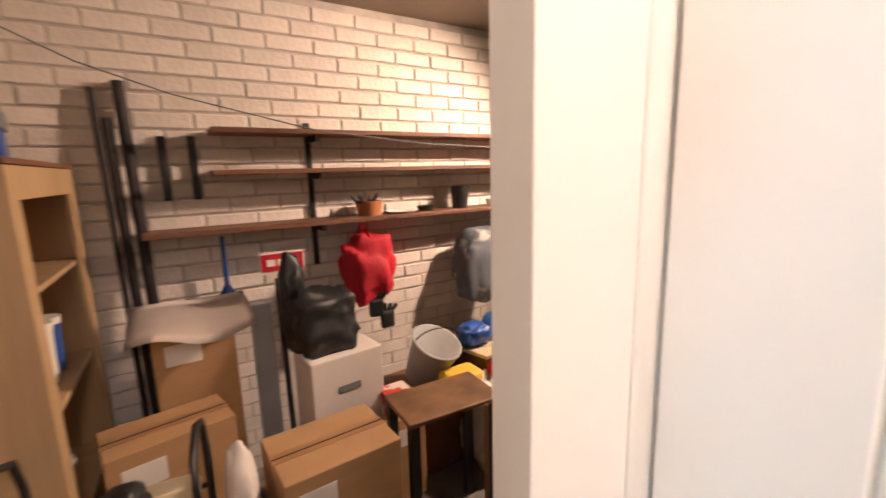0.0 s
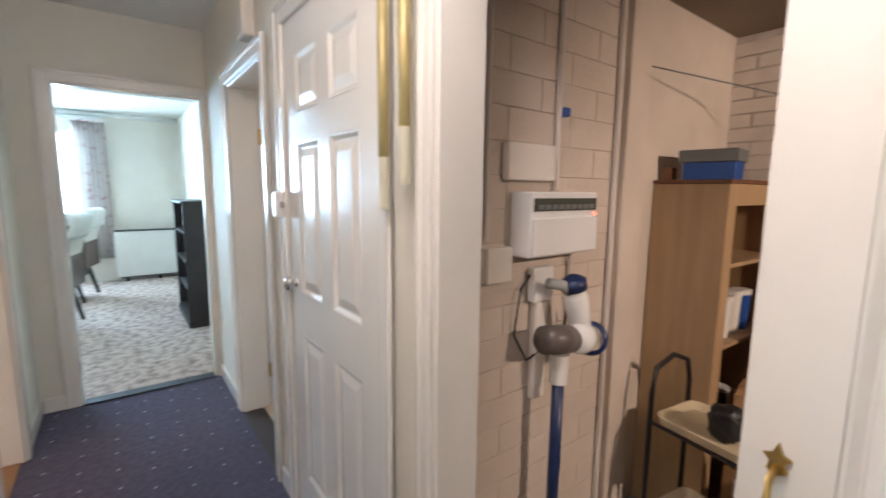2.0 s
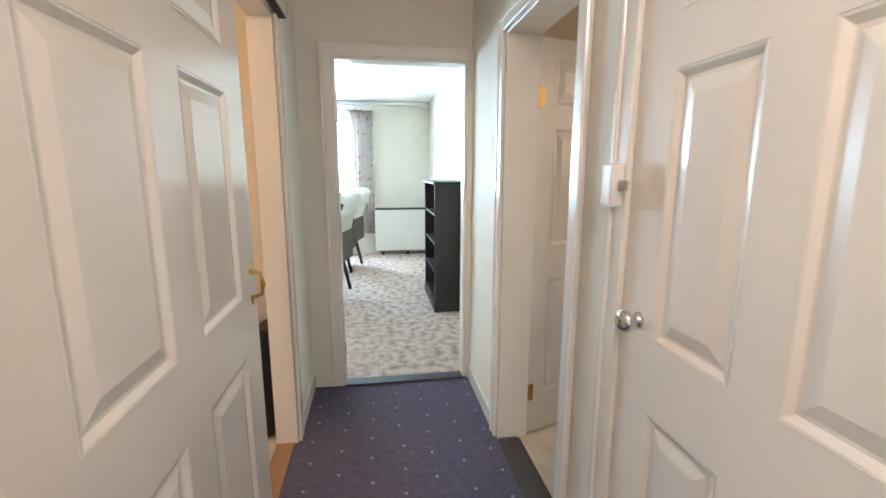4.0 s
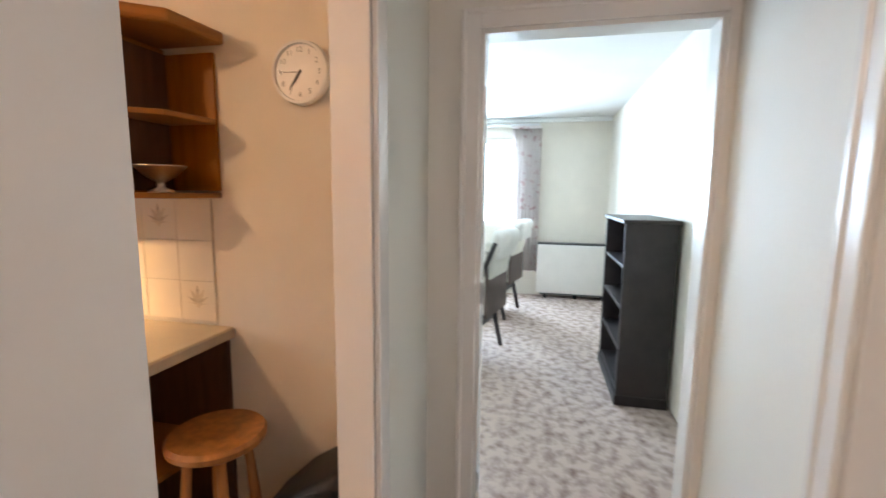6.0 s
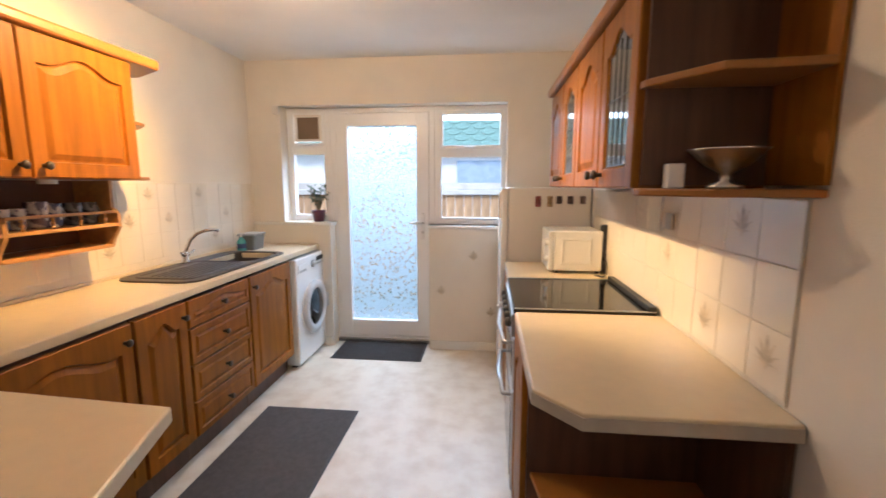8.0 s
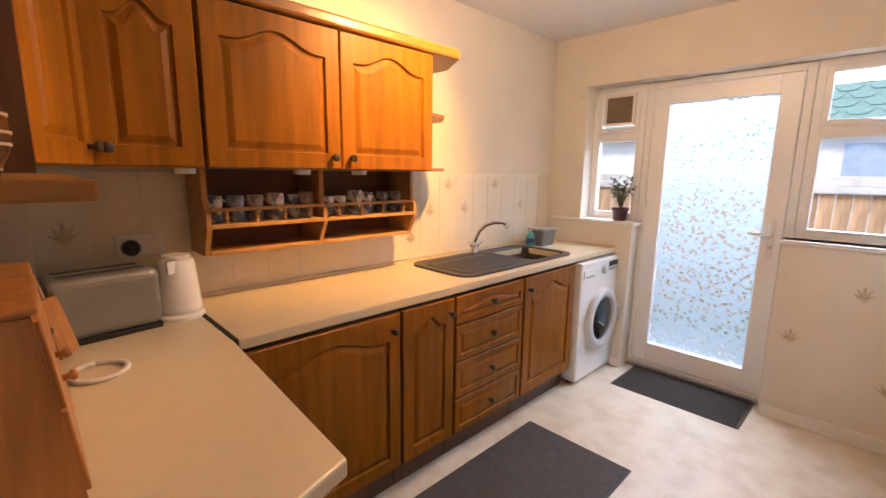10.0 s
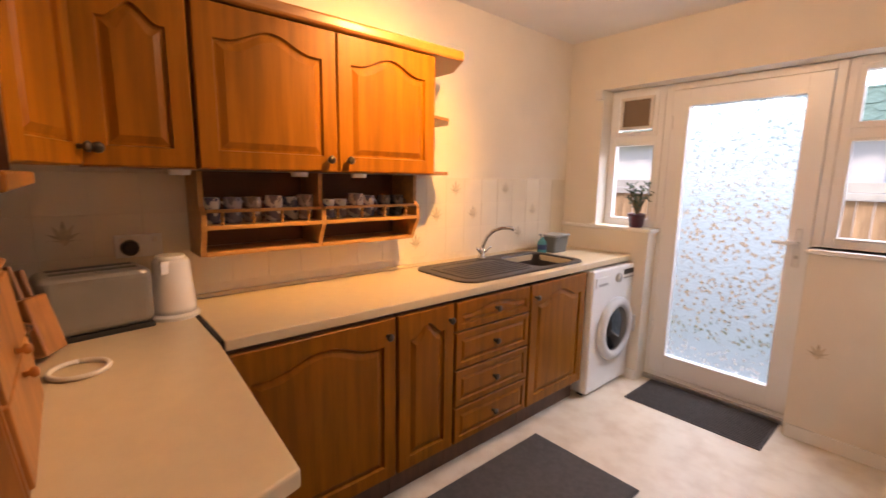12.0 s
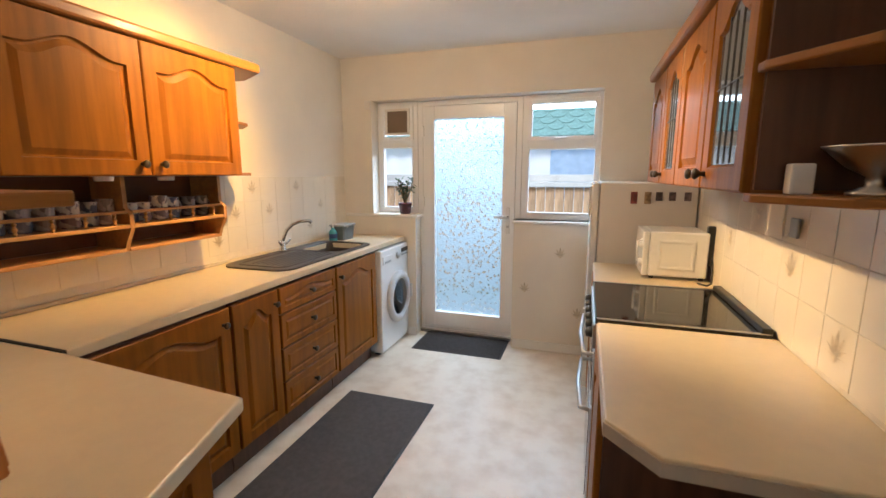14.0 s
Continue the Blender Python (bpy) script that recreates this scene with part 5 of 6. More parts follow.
for i in range(24):
    for j in range(7):
        x, y = -2.75 + 0.17 * i + (0.085 if j % 2 else 0), YP1 + 0.08 + 0.145 * j
        if y < YC - 0.05 and x < 1.4:
            s = 0.0055
            b = bmesh.new()
            bmesh.ops.create_cube(b, size=1, matrix=Matrix.LocRotScale((x + rnd.uniform(-.01, .01), y + rnd.uniform(-.01, .01), 0.001), Euler((0, 0, 0.8)), (2 * s, 2 * s, 0.0025)))
            merge(bm, b)
tagged(part("carpet_fleck", bm, FLECK), "small pale flecks woven into the navy carpet", "carpet pattern", "", "stuff")

# hall table with a white glass oil lamp, and a round gilt mirror
tb = thing("hall_table", "half-moon mahogany hall table against the wall", "table", pose(-0.345, YP1 + 0.016, 0))
half = [(0.31 * math.cos(radians(a)), 0.24 * math.sin(radians(a))) for a in range(0, 181, 10)]
part("tabletop", prism(half, 0.70, 0.722, 0.005), MAHOG, tb)
part("rim", tube([(0.312 * math.cos(radians(a)), 0.242 * math.sin(radians(a)) + 0.004, 0.712) for a in range(0, 181, 6)], 0.011, 8), DARKWOOD, tb, "dark moulded rim", True)
part("apron", prism([(x * 0.85, y * 0.85 + 0.002) for x, y in half], 0.62, 0.699), MAHOG, tb)
for x, y in ((-0.22, 0.03), (0.22, 0.03), (0, 0.18)):
    part("leg", tube([(x, y, 0.62), (x, y, 0.3), (x * 1.05, y * 1.05, 0.0)], [0.018, 0.015, 0.011], 10), MAHOG, tb, smooth=True)
ol = thing("oil_lamp", "white glass oil lamp with a frilled neck and brass base", "lamp", pose(-0.25, YP1 + 0.115, 0.721 + 0.295 * 0.60) @ Matrix.Scale(0.60, 4))
part("base", turned([(0, -0.295), (0.085, -0.295), (0.086, -0.28), (0.035, -0.26), (0.018, -0.15), (0.03, -0.08), (0.062, -0.04), (0.05, 0), (0.058, 0.012), (0.02, 0.03), (0.016, 0.07), (0.045, 0.09), (0.05, 0.11), (0.02, 0.125), (0, 0.125)], 24), BRASS, ol, "brass base", True)
shade = bmesh.new()
prof = [(0.03, 0.125), (0.085, 0.130), (0.105, 0.145), (0.108, 0.16), (0.10, 0.178), (0.07, 0.205), (0.050, 0.22), (0.046, 0.235), (0.05, 0.255), (0.066, 0.275), (0.063, 0.275), (0.045, 0.255), (0.04, 0.235)]
turned(prof, 36, shade)
for v in shade.verts:
    if v.co.z > 0.27:
        a = math.atan2(v.co.y, v.co.x)
        v.co.z += 0.002 * math.cos(8 * a)
        v.co.xy *= 1 + 0.025 * math.cos(8 * a)
part("shade", shade, PORCELAIN, ol, smooth=True)
mr = thing("wall_mirror", "round mirror in an old gilt frame on the hall wall", "mirror", pose(-0.135, YP1 + 0.002, 1.56, 0, 0, 180))
bm = bmesh.new()
tube([(0.21 * math.cos(2 * math.pi * i / 48), -0.02, 0.27 * math.sin(2 * math.pi * i / 48)) for i in range(49)], 0.02, 10, bm)
part("frame", bm, mat("old_gilt", (0.24, 0.14, 0.06), 0.45, 0.4, vary=0.25, scale=30, bump=0.8, bscale=80), mr, smooth=True)
part("mirror_glass", turned([(0, 0), (0.2, 0)], 40, m=pose(0, -0.012, 0, 90) @ Matrix.Diagonal((1, 1.29, 1, 1))), mat("mirror_silver", (0.85, 0.85, 0.85), 0.02, 1.0, vary=0), mr)
for i in range(10):
    a = 2 * math.pi * i / 10
    part("boss", turned([(0, 0), (0.016, 0), (0.013, 0.01), (0, 0.016)], 10, m=pose(0.215 * math.cos(a), -0.034, 0.275 * math.sin(a), 90)), bpy.data.materials["old_gilt"], mr, smooth=True)
# door chime tubes between store and garage doors
ch = thing("door_chimes", "long hanging chime tubes on the wall beside the garage door", "chimes", pose(-0.265, YC - 0.02, 0))
part("housing", box(-0.085, 0.085, -0.05, 0.019, 1.92, 2.12, 0.008), OFFWHITE, ch)
for x, z in ((-0.035, 1.325), (0.055, 1.384)):
    part("chime_tube", turned([(0, z), (0.013, z), (0.013, 1.92), (0, 1.92)], 14, m=pose(x, -0.02, 0)), GOLD, ch, smooth=True)
    part("tube_end", turned([(0, z - 0.001), (0.0136, z - 0.001), (0.0136, z + 0.12), (0.013, z + 0.12)], 14, m=pose(x, -0.02, 0)), mat("pale_tube", (0.62, 0.60, 0.48), 0.3, 0.3), ch, "pale tube end")
hl = thing("hall_ceiling_lamp", "white glass hall ceiling lamp", "lamp", pose(-0.75, 3.85, ZC))
part("rose", turned([(0, 0), (0.06, 0), (0.055, -0.02), (0, -0.02)], 20), WHITE, hl)
part("globe", turned([(0.03, -0.02), (0.09, -0.05), (0.10, -0.09), (0.06, -0.14), (0, -0.15)], 24), glow("lit_globe", (1, 0.9, 0.75), 3), hl, smooth=True)
hl.location = (0.22, 3.82, ZC)

# ---- rear room ----
bk = thing("bookcase", "tall black-brown open bookcase standing against the wall", "bookcase", pose(-4.20, 4.275, 0))
part("end_panel", box(-0.0, 0.02, 0, 0.32, 0.06, 1.22, 0.002), DARKWOOD, bk)
part("end_panel", box(-0.80, -0.78, 0, 0.32, 0.06, 1.22, 0.002), DARKWOOD, bk)
part("back_board", box(-0.78, 0.0, 0.30, 0.318, 0.06, 1.22), DARKWOOD, bk)
part("top", box(-0.82, 0.04, -0.015, 0.33, 1.22, 1.245, 0.004), DARKWOOD, bk)
part("plinth", box(-0.81, 0.03, -0.008, 0.325, 0, 0.07, 0.003), DARKWOOD, bk)
for z in (0.08, 0.36, 0.64, 0.92):
    part("shelf", box(-0.78, 0.0, 0.01, 0.30, z, z + 0.02), DARKWOOD, bk)
ht = thing("storage_heater", "long white storage heater on dark feet below the wall", "heater", pose(RX + 0.01, 3.72, 0))
part("casing", box(0.012, 0.17, 0, 0.89, 0.07, 0.73, 0.01), OFFWHITE, ht)
part("top_grille", box(0.01, 0.165, 0.005, 0.885, 0.732, 0.75, 0.003), BLACK, ht)
part("bottom_grille", box(0.02, 0.15, 0.05, 0.85, 0.045, 0.069), GREYP, ht)
for y in (0.1, 0.5, 0.85):
    part("foot", box(0.02, 0.15, y, y + 0.04, 0, 0.05), BLACK, ht)


def curtain(y0, y1, label):
    bm = bmesh.new()
    n, prev = 40, None
    for i in range(n + 1):
        y = y0 + (y1 - y0) * i / n
        x = 0.10 + 0.028 * math.sin(i * 1.15) + 0.008 * math.sin(i * 2.7)
        col = [bm.verts.new((RX + x + 0.012 * (1 - z / 2.2) * math.sin(i * 0.7), y, z)) for z in (0.35, 0.9, 1.5, 2.1, 2.26)]
        if prev:
            for k in range(4):
                bm.faces.new((prev[k], col[k], col[k + 1], prev[k + 1]))
        prev = col
    r = bmesh.ops.solidify(bm, geom=bm.faces[:], thickness=0.004)
    c = thing("curtain", label, "curtain")
    part("cloth", bm, CURTAIN, c, smooth=True)
    part("heading", box(RX + 0.06, RX + 0.14, y0, y1, 2.255, 2.30, 0.01), CURTAIN, c)
    return c


curtain(3.34, 3.72, "pale curtain with a red floral print drawn beside the window")
curtain(1.04, 1.39, "pale curtain with a red floral print drawn beside the window")
solo("curtain_rail", box(RX + 0.06, RX + 0.1, 1.0, 3.7, 2.30, 2.33, 0.004), WHITE, "white curtain rail above the window", "rail")
w3 = thing("window_3", "wide bright window of the rear room", "window", kind=S)
for a, b in ((1.39, 1.45), (2.36, 2.42), (3.33, 3.39)):
    part("window_frame", box(RX - 0.08, RX - 0.02, a, b, 0.95, 2.15, 0.004), UPVC, w3)
for a, b in ((0.95, 1.01), (2.09, 2.15)):
    part("window_rail", box(RX - 0.078, RX - 0.022, 1.45, 3.33, a, b, 0.004), UPVC, w3)
for a, b in ((1.45, 2.36), (2.42, 3.33)):
    g = part("pane", box(RX - 0.052, RX - 0.047, a, b, 1.01, 2.09), GLASS, w3)
    g.visible_shadow = False
solo("coving", box(RX + 0.001, RX + 0.06, 0.6, 4.61, ZC - 0.06, ZC - 0.001, 0.02), CEILING, "white ceiling coving", "coving", S)


def armchair(m, label):
    c = thing("armchair", label, "chair", m, "armchairs in the rear room")
    for s in (-0.29, 0.29):
        part("front_leg", tube([(s, 0.30, 0.0), (s, 0.29, 0.55)], 0.02, 8), DARKWOOD, c)
        part("back_leg", tube([(s, -0.36, 0.0), (s, -0.28, 0.35), (s, -0.36, 0.75), (s, -0.47, 1.02)], [0.02, 0.026, 0.024, 0.018], 8), DARKWOOD, c, smooth=True)
        part("arm", box(s - 0.03, s + 0.03, -0.34, 0.33, 0.55, 0.58, 0.01), DARKWOOD, c)
    bm = box(-0.27, 0.27, -0.055, 0.055, 0, 0.66, 0.035, seg=3)
    bm.transform(pose(0, -0.27, 0.38, 14))
    part("back_cushion", bm, CUSHION, c, smooth=True)
    part("seat_cushion", box(-0.27, 0.27, -0.27, 0.31, 0.33, 0.46, 0.04, seg=3), CUSHION, c, smooth=True)
    part("seat_rail", box(-0.28, 0.28, -0.29, 0.31, 0.26, 0.325, 0.006), DARKWOOD, c)
    part("back_panel", box(-0.27, 0.27, -0.41, -0.385, 0.40, 0.95), mat("chair_back", (0.13, 0.095, 0.08), 0.8), c)
    b2 = box(-0.24, 0.24, -0.07, 0.07, 0, 0.24, 0.06, seg=4)
    b2.transform(pose(0, -0.43, 0.88, 14))
    part("antimacassar", b2, mat("white_lace", (0.82, 0.80, 0.74), 0.9, bump=0.5, bscale=90), c, "white lace head cover", True)
    return c


armchair(pose(-4.95, 3.01, 0, 0, 0, 168), "dark wooden armchair with a white lace head cover")
armchair(pose(-6.35, 3.10, 0, 0, 0, 168), "dark wooden armchair with a white lace head cover")

# bathroom
solo("bath_tub", box(-1.95, -1.32, 4.9, 6.28, 0, 0.55, 0.03), WHITE, "white bath with a boxed side", "bath")
bm = prism([(-0.3, -0.01), (0.3, -0.01), (0.3, 0.01), (-0.3, 0.01)], 0.3, 0.9, 0.008)
bm.transform(pose(-1.75, 4.88, 0))
solo("hanging_towel", bm, CUSHION, "cream towel hung over the bath side", "towel")

# ---- outside ----
fn = thing("fence", "close-boarded brown garden fence with a pale cap rail", "fence", kind=S)
fm = None
for i in range(60):
    x = -4.6 + 0.118 * i
    if fm is None:
        f = part("board", box(-0.056, 0.056, -0.01, 0.01, -0.12, 1.27, 0.003), FENCE, fn)
        fm = f.data
    else:
        f = new("board", fm)
        f.parent = fn
    f.location = (x, -2.3 + (0.007 if i % 2 else 0), 0)
part("cap_rail", box(-4.7, 2.6, -2.37, -2.24, 1.275, 1.335, 0.006), mat("weathered_rail", (0.42, 0.40, 0.36), 0.85, vary=0.1), fn, "weathered grey cap rail")
part("trellis_board", box(-4.7, 2.6, -2.34, -2.30, 1.34, 1.43, 0.004), bpy.data.materials["weathered_rail"], fn)
solo("patio", box(-4.5, 2.5, -1.5, -0.285, -0.12, -0.06), PAVING, "pale concrete path outside the door", "pavement", S)
nh = thing("neighbour_bungalow", "white rendered bungalow with a green shingled roof behind the fence", "house", kind="")
part("wall", box(-9, 6, -9.5, -6.5, -0.12, 2.35), RENDERW, nh)
rf = part("roof", prism([(-9.5, -6.2), (6.5, -6.2), (6.5, -8.5), (-9.5, -8.5)], 0, 0.06), FELT, nh, "pale green shingled roof")
rf.data.transform(Matrix.Translation((0, 6.2, 0)))
rf.matrix_world = pose(0, -6.2, 2.2, -38)
sh = None
for r_ in range(6):
    for i in range(22):
        if sh is None:
            b = bmesh.new()
            fv = [b.verts.new(p) for p in ((-0.18, 0, 0), (-0.09, -0.16, 0), (0.09, -0.16, 0), (0.18, 0, 0), (0.18, 0.1, 0), (-0.18, 0.1, 0))]
            ff = b.faces.new(fv)
            ex = bmesh.ops.extrude_face_region(b, geom=[ff])
            bmesh.ops.translate(b, vec=(0, 0, 0.006), verts=[v for v in ex["geom"] if isinstance(v, bmesh.types.BMVert)])
            bmesh.ops.recalc_face_normals(b, faces=b.faces[:])
            b.transform(pose(0, 0, 0, 0, 0, 180))
            s_ = part("shingle", b, FELT, rf)
            sh = s_.data
        else:
            s_ = new("shingle", sh)
            s_.parent = rf
        s_.matrix_basis = pose(-5.5 + i * 0.40 + (0.2 if r_ % 2 else 0), -0.12 - r_ * 0.24, 0.062, 4)
part("house_window", box(-3.9, -2.7, -6.5, -6.44, 0.9, 1.95, 0.01), mat("blue_pane", (0.10, 0.16, 0.22), 0.1), nh)
part("net_curtain", box(-2.6, -1.2, -6.5, -6.45, 0.9, 1.95, 0.01), mat("blue_blind", (0.35, 0.45, 0.58), 0.7), nh)

# ---- garage ----
cb = thing("consumer_unit", "white consumer unit with a dark window on the garage wall", "fuse box", pose(-0.374, 4.775, 1.165, 0, 0, 90))
part("case", box(0, 0.335, -0.088, -0.001, 0.0, 0.205, 0.006), WHITE, cb)
part("cover", box(0.006, 0.334, -0.096, -0.086, 0.006, 0.125, 0.004), WHITE, cb)
part("window", box(0.012, 0.328, -0.091, -0.087, 0.145, 0.185), mat("smoked_window", (0.09, 0.10, 0.08), 0.15), cb, "smoked olive window")
for i in range(9):
    part("breaker", box(0.03 + i * 0.032, 0.056 + i * 0.032, -0.0925, -0.090, 0.150, 0.165, 0.001), GREYP, cb)
part("led", box(0.318, 0.326, -0.092, -0.088, 0.13, 0.136), REDLED, cb)
mb = solo("meter_plate", box(-0.374, -0.345, 4.735, 4.955, 1.405, 1.52, 0.004), OFFWHITE, "white blank cover plate above the consumer unit", "cover")
for y, r, zb in ((4.985, 0.010, 1.38), (5.335, 0.012, GZ), (4.665, 0.008, 1.22), (5.08, 0.006, GZ)):
    solo("conduit", tube([(-0.365, y, GC if y != 5.08 else 1.16), (-0.365, y, zb)], r, 8), SHEET, "painted vertical conduit on the garage wall", "conduit", group="conduits")
solo("cable_clip", box(-0.372, -0.345, 4.99, 5.022, 1.62, 1.65, 0.004), BLUE, "small blue clip on the conduit", "clip")
solo("junction_box", box(-0.374, -0.33, 4.645, 4.75, 1.09, 1.20, 0.006), OFFWHITE, "cream junction box below the consumer unit", "socket")
vc = thing("cordless_vacuum", "white and navy cordless vacuum cleaner hanging on its wall dock", "vacuum cleaner", pose(-0.374, 4.915, 0.05))
part("dock", box(0.0, 0.035, -0.05, 0.05, 0.95, 1.07, 0.008), WHITE, vc)
part("dock_stem", box(0.0, 0.03, -0.03, 0.03, 0.60, 0.95, 0.008), OFFWHITE, vc)
part("body", turned([(0, -0.09), (0.035, -0.085), (0.04, 0), (0.042, 0.06), (0.03, 0.085), (0, 0.09)], 20, m=pose(0.12, 0.075, 0.92, 18, 0, 0)), WHITE, vc, smooth=True)
part("cap", turned([(0, 0), (0.042, 0), (0.042, 0.03), (0.02, 0.045), (0, 0.045)], 20, m=pose(0.12, 0.048, 1.005, 18, 0, 0)), NAVYP, vc, "navy filter cap", True)
part("dust_bin", turned([(0, -0.07), (0.045, -0.07), (0.048, 0), (0.045, 0.075), (0, 0.075)], 20, m=pose(0.12, -0.02, 0.845, 80, 0, 0)), mat("smoky_bin", (0.13, 0.11, 0.10), 0.3), vc, "smoky brown dust bin", True)
part("motor", turned([(0, -0.05), (0.05, -0.045), (0.055, 0.02), (0.045, 0.05), (0, 0.055)], 20, m=pose(0.13, 0.085, 0.835, 80, 0, 20)), WHITE, vc, smooth=True)
part("motor_ring", turned([(0.044, 0), (0.058, 0.004), (0.058, 0.02), (0.044, 0.024)], 20, m=pose(0.145, 0.12, 0.83, 80, 0, 20)), NAVYP, vc, smooth=True)
part("grip", tube([(0.09, -0.05, 1.03), (0.11, 0.0, 1.02), (0.12, 0.05, 0.98)], 0.018, 10), MIDGREY, vc, "grey grip", True)
part("collar", turned([(0, 0), (0.03, 0), (0.032, 0.1), (0, 0.1)], 16, m=pose(0.11, 0.0, 0.69)), WHITE, vc)
part("tube", tube([(0.11, 0.0, 0.70), (0.105, 0.0, 0.02)], 0.02, 14), NAVYP, vc, "navy extension tube", True)
part("floor_head", box(0.05, 0.16, -0.12, 0.12, GZ - 0.05, GZ + 0.02, 0.015), WHITE, vc)
part("tube_lower", tube([(0.105, 0.0, 0.03), (0.105, 0.0, GZ)], 0.02, 14), NAVYP, vc)
part("charger_lead", tube([(0.01, -0.04, 1.05), (0.02, -0.10, 1.0), (0.015, -0.12, 0.85), (0.02, -0.06, 0.75), (0.03, 0.0, 0.78)], 0.004, 8), BLACK, vc, smooth=True)
part("hanging_lead", tube([(0.03, 0.13, 0.9), (0.02, 0.12, 0.6), (0.02, 0.15, 0.3), (0.02, 0.12, GZ - 0.045)], 0.004, 6), IRON, vc, smooth=True)

bc = thing("storage_bookcase", "beech laminate bookcase full of odds and ends", "bookcase", pose(-0.112, 5.755, GZ, 0, 0, 88))
part("side_panel", box(0, 0.02, 0, 0.318, 0, 1.56, 0.002), BIRCH, bc)
part("side_panel", box(0.71, 0.73, 0, 0.318, 0, 1.56, 0.002), BIRCH, bc)
part("top", box(-0.004, 0.734, -0.006, 0.322, 1.562, 1.578, 0.002), BROWNIN, bc)
part("top_rail", box(0.02, 0.71, 0, 0.018, 1.47, 1.56, 0.002), BIRCH, bc)
part("back_board", box(0.02, 0.71, 0.300, 0.314, 0, 1.56), BROWNIN, bc)
part("stile", box(0.02, 0.075, 0, 0.018, 0, 1.47, 0.002), BIRCH, bc)
part("stile", box(0.655, 0.71, 0, 0.018, 0, 1.47, 0.002), BIRCH, bc)
for z in (0.06, 0.42, 0.83, 1.20):
    part("shelf", box(0.02, 0.71, 0.020, 0.299, z, z + 0.018, 0.002), BIRCH, bc)
for i, (y, z, h, m_, l) in enumerate(((5.93, 0.848, 0.23, RED, "red tin on the bookcase shelf"), (6.03, 0.848, 0.20, WHITE, "white tub on the bookcase shelf"), (6.14, 0.848, 0.21, OFFWHITE, "pale tub on the bookcase shelf"),
                                   (5.95, 0.438, 0.16, BLACK, "black tub on the bookcase shelf"), (6.10, 0.438, 0.14, GREYP, "grey tub on the bookcase shelf"), (6.26, 0.848, 0.2, BLUE, "blue tin on the bookcase shelf"))):
    bx = thing("storage_tub", l, "tub", pose(-0.20, y, GZ + z))
    part("body", turned([(0, 0), (0.036, 0), (0.042, h * 0.9), (0.04, h * 0.9), (0, h * 0.88)], 16), m_, bx)
    part("lid", turned([(0, h * 0.88), (0.045, h * 0.88), (0.045, h), (0, h)], 16), OFFWHITE, bx)
bt = thing("shoe_box", "blue shoe box with a grey lid on the bookcase", "box", pose(-0.235, 5.89, GZ + 1.579, 0, 0, 8))
part("body", box(-0.10, 0.10, -0.08, 0.08, 0, 0.075, 0.002), BLUE, bt)
part("lid", box(-0.118, 0.108, -0.088, 0.088, 0.075, 0.128, 0.003), GREYP, bt, "grey lid")
solo("wooden_block", box(-0.415, -0.37, 5.80, 5.85, GZ + 1.579, GZ + 1.635, 0.004), BROWNIN, "small brown block on the bookcase", "block")

# shelves on the back wall
for z, x0, nm in ((1.562, 0.40, "upper"), (1.385, 0.39, "middle"), (1.135, 0.112, "lower")):
    solo("wall_shelf", box(x0, 3.6, YG - 0.21, YG - 0.014, z - 0.011, z + 0.011, 0.003), SHELFW, "long stained wooden shelf on the brick wall", "shelf", group="garage shelves")
for x in (0.845, 2.06):
    br = thing("shelf_bracket", "dark iron shelf upright with brackets", "bracket", group="shelf brackets")
    part("upright", box(x - 0.014, x + 0.014, YG - 0.025, YG - 0.012, 0.90, 1.62, 0.003), IRON, br)
    for z in (1.55, 1.373, 1.123):
        part("arm", prism([(x - 0.008, YG - 0.19), (x + 0.008, YG - 0.19), (x + 0.012, YG - 0.025), (x - 0.012, YG - 0.025)], z - 0.028, z), IRON, br)
for x in (0.22, 0.333):
    solo("iron_bar", box(x - 0.016, x + 0.016, YG - 0.035, YG - 0.013, 1.27, 1.545, 0.004), IRON, "short dark iron bar fixed to the bricks", "bar", group="iron bars")
for x, zt, r in ((0.046, 1.61, 0.018), (0.10, 1.755, 0.022), (0.01, 1.725, 0.012)):
    solo("pole", tube([(x + 0.03, YG - 0.16, GZ), (x, YG - 0.04, zt)], r, 10), IRON, "long dark metal pole leaning on the wall", "pole", group="leaning poles")
for i, (x, w, h, m_, l) in enumerate(((1.115, 0.14, 0.075, mat("terracotta", (0.42, 0.15, 0.06), 0.7), "terracotta bowl on the shelf"), (1.46, 0.10, 0.03, BLACK, "black tool on the shelf"), (1.70, 0.11, 0.13, BLACK, "black pot on the shelf"), (1.97, 0.12, 0.04, OFFWHITE, "white dish on the shelf"), (1.30, 0.18, 0.012, OFFWHITE, "folded paper on the shelf"))):
    o = thing("shelf_item", l, "pot", pose(x, YG - 0.12, 1.1465))
    part("body", turned([(0, 0), (w * 0.42, 0), (w * 0.5, h * 0.9), (w * 0.5, h), (w * 0.42, h), (w * 0.36, h * 0.3), (0, h * 0.25)], 20), m_, o)
rnd = random.Random(3)
bm = bmesh.new()
for i in range(14):
    a = rnd.uniform(0, 6.28)
    tube([(1.09, YG - 0.12, 1.175), (1.09 + 0.04 * math.cos(a), YG - 0.12 + 0.04 * math.sin(a), 1.215), (1.09 + 0.08 * math.cos(a), YG - 0.12 + 0.06 * math.sin(a), 1.225 + 0.04 * rnd.random())], [0.006, 0.01, 0.003], 6, bm)
solo("dried_plant", bm, BLACK, "dark dried plant in the terracotta bowl", "plant")


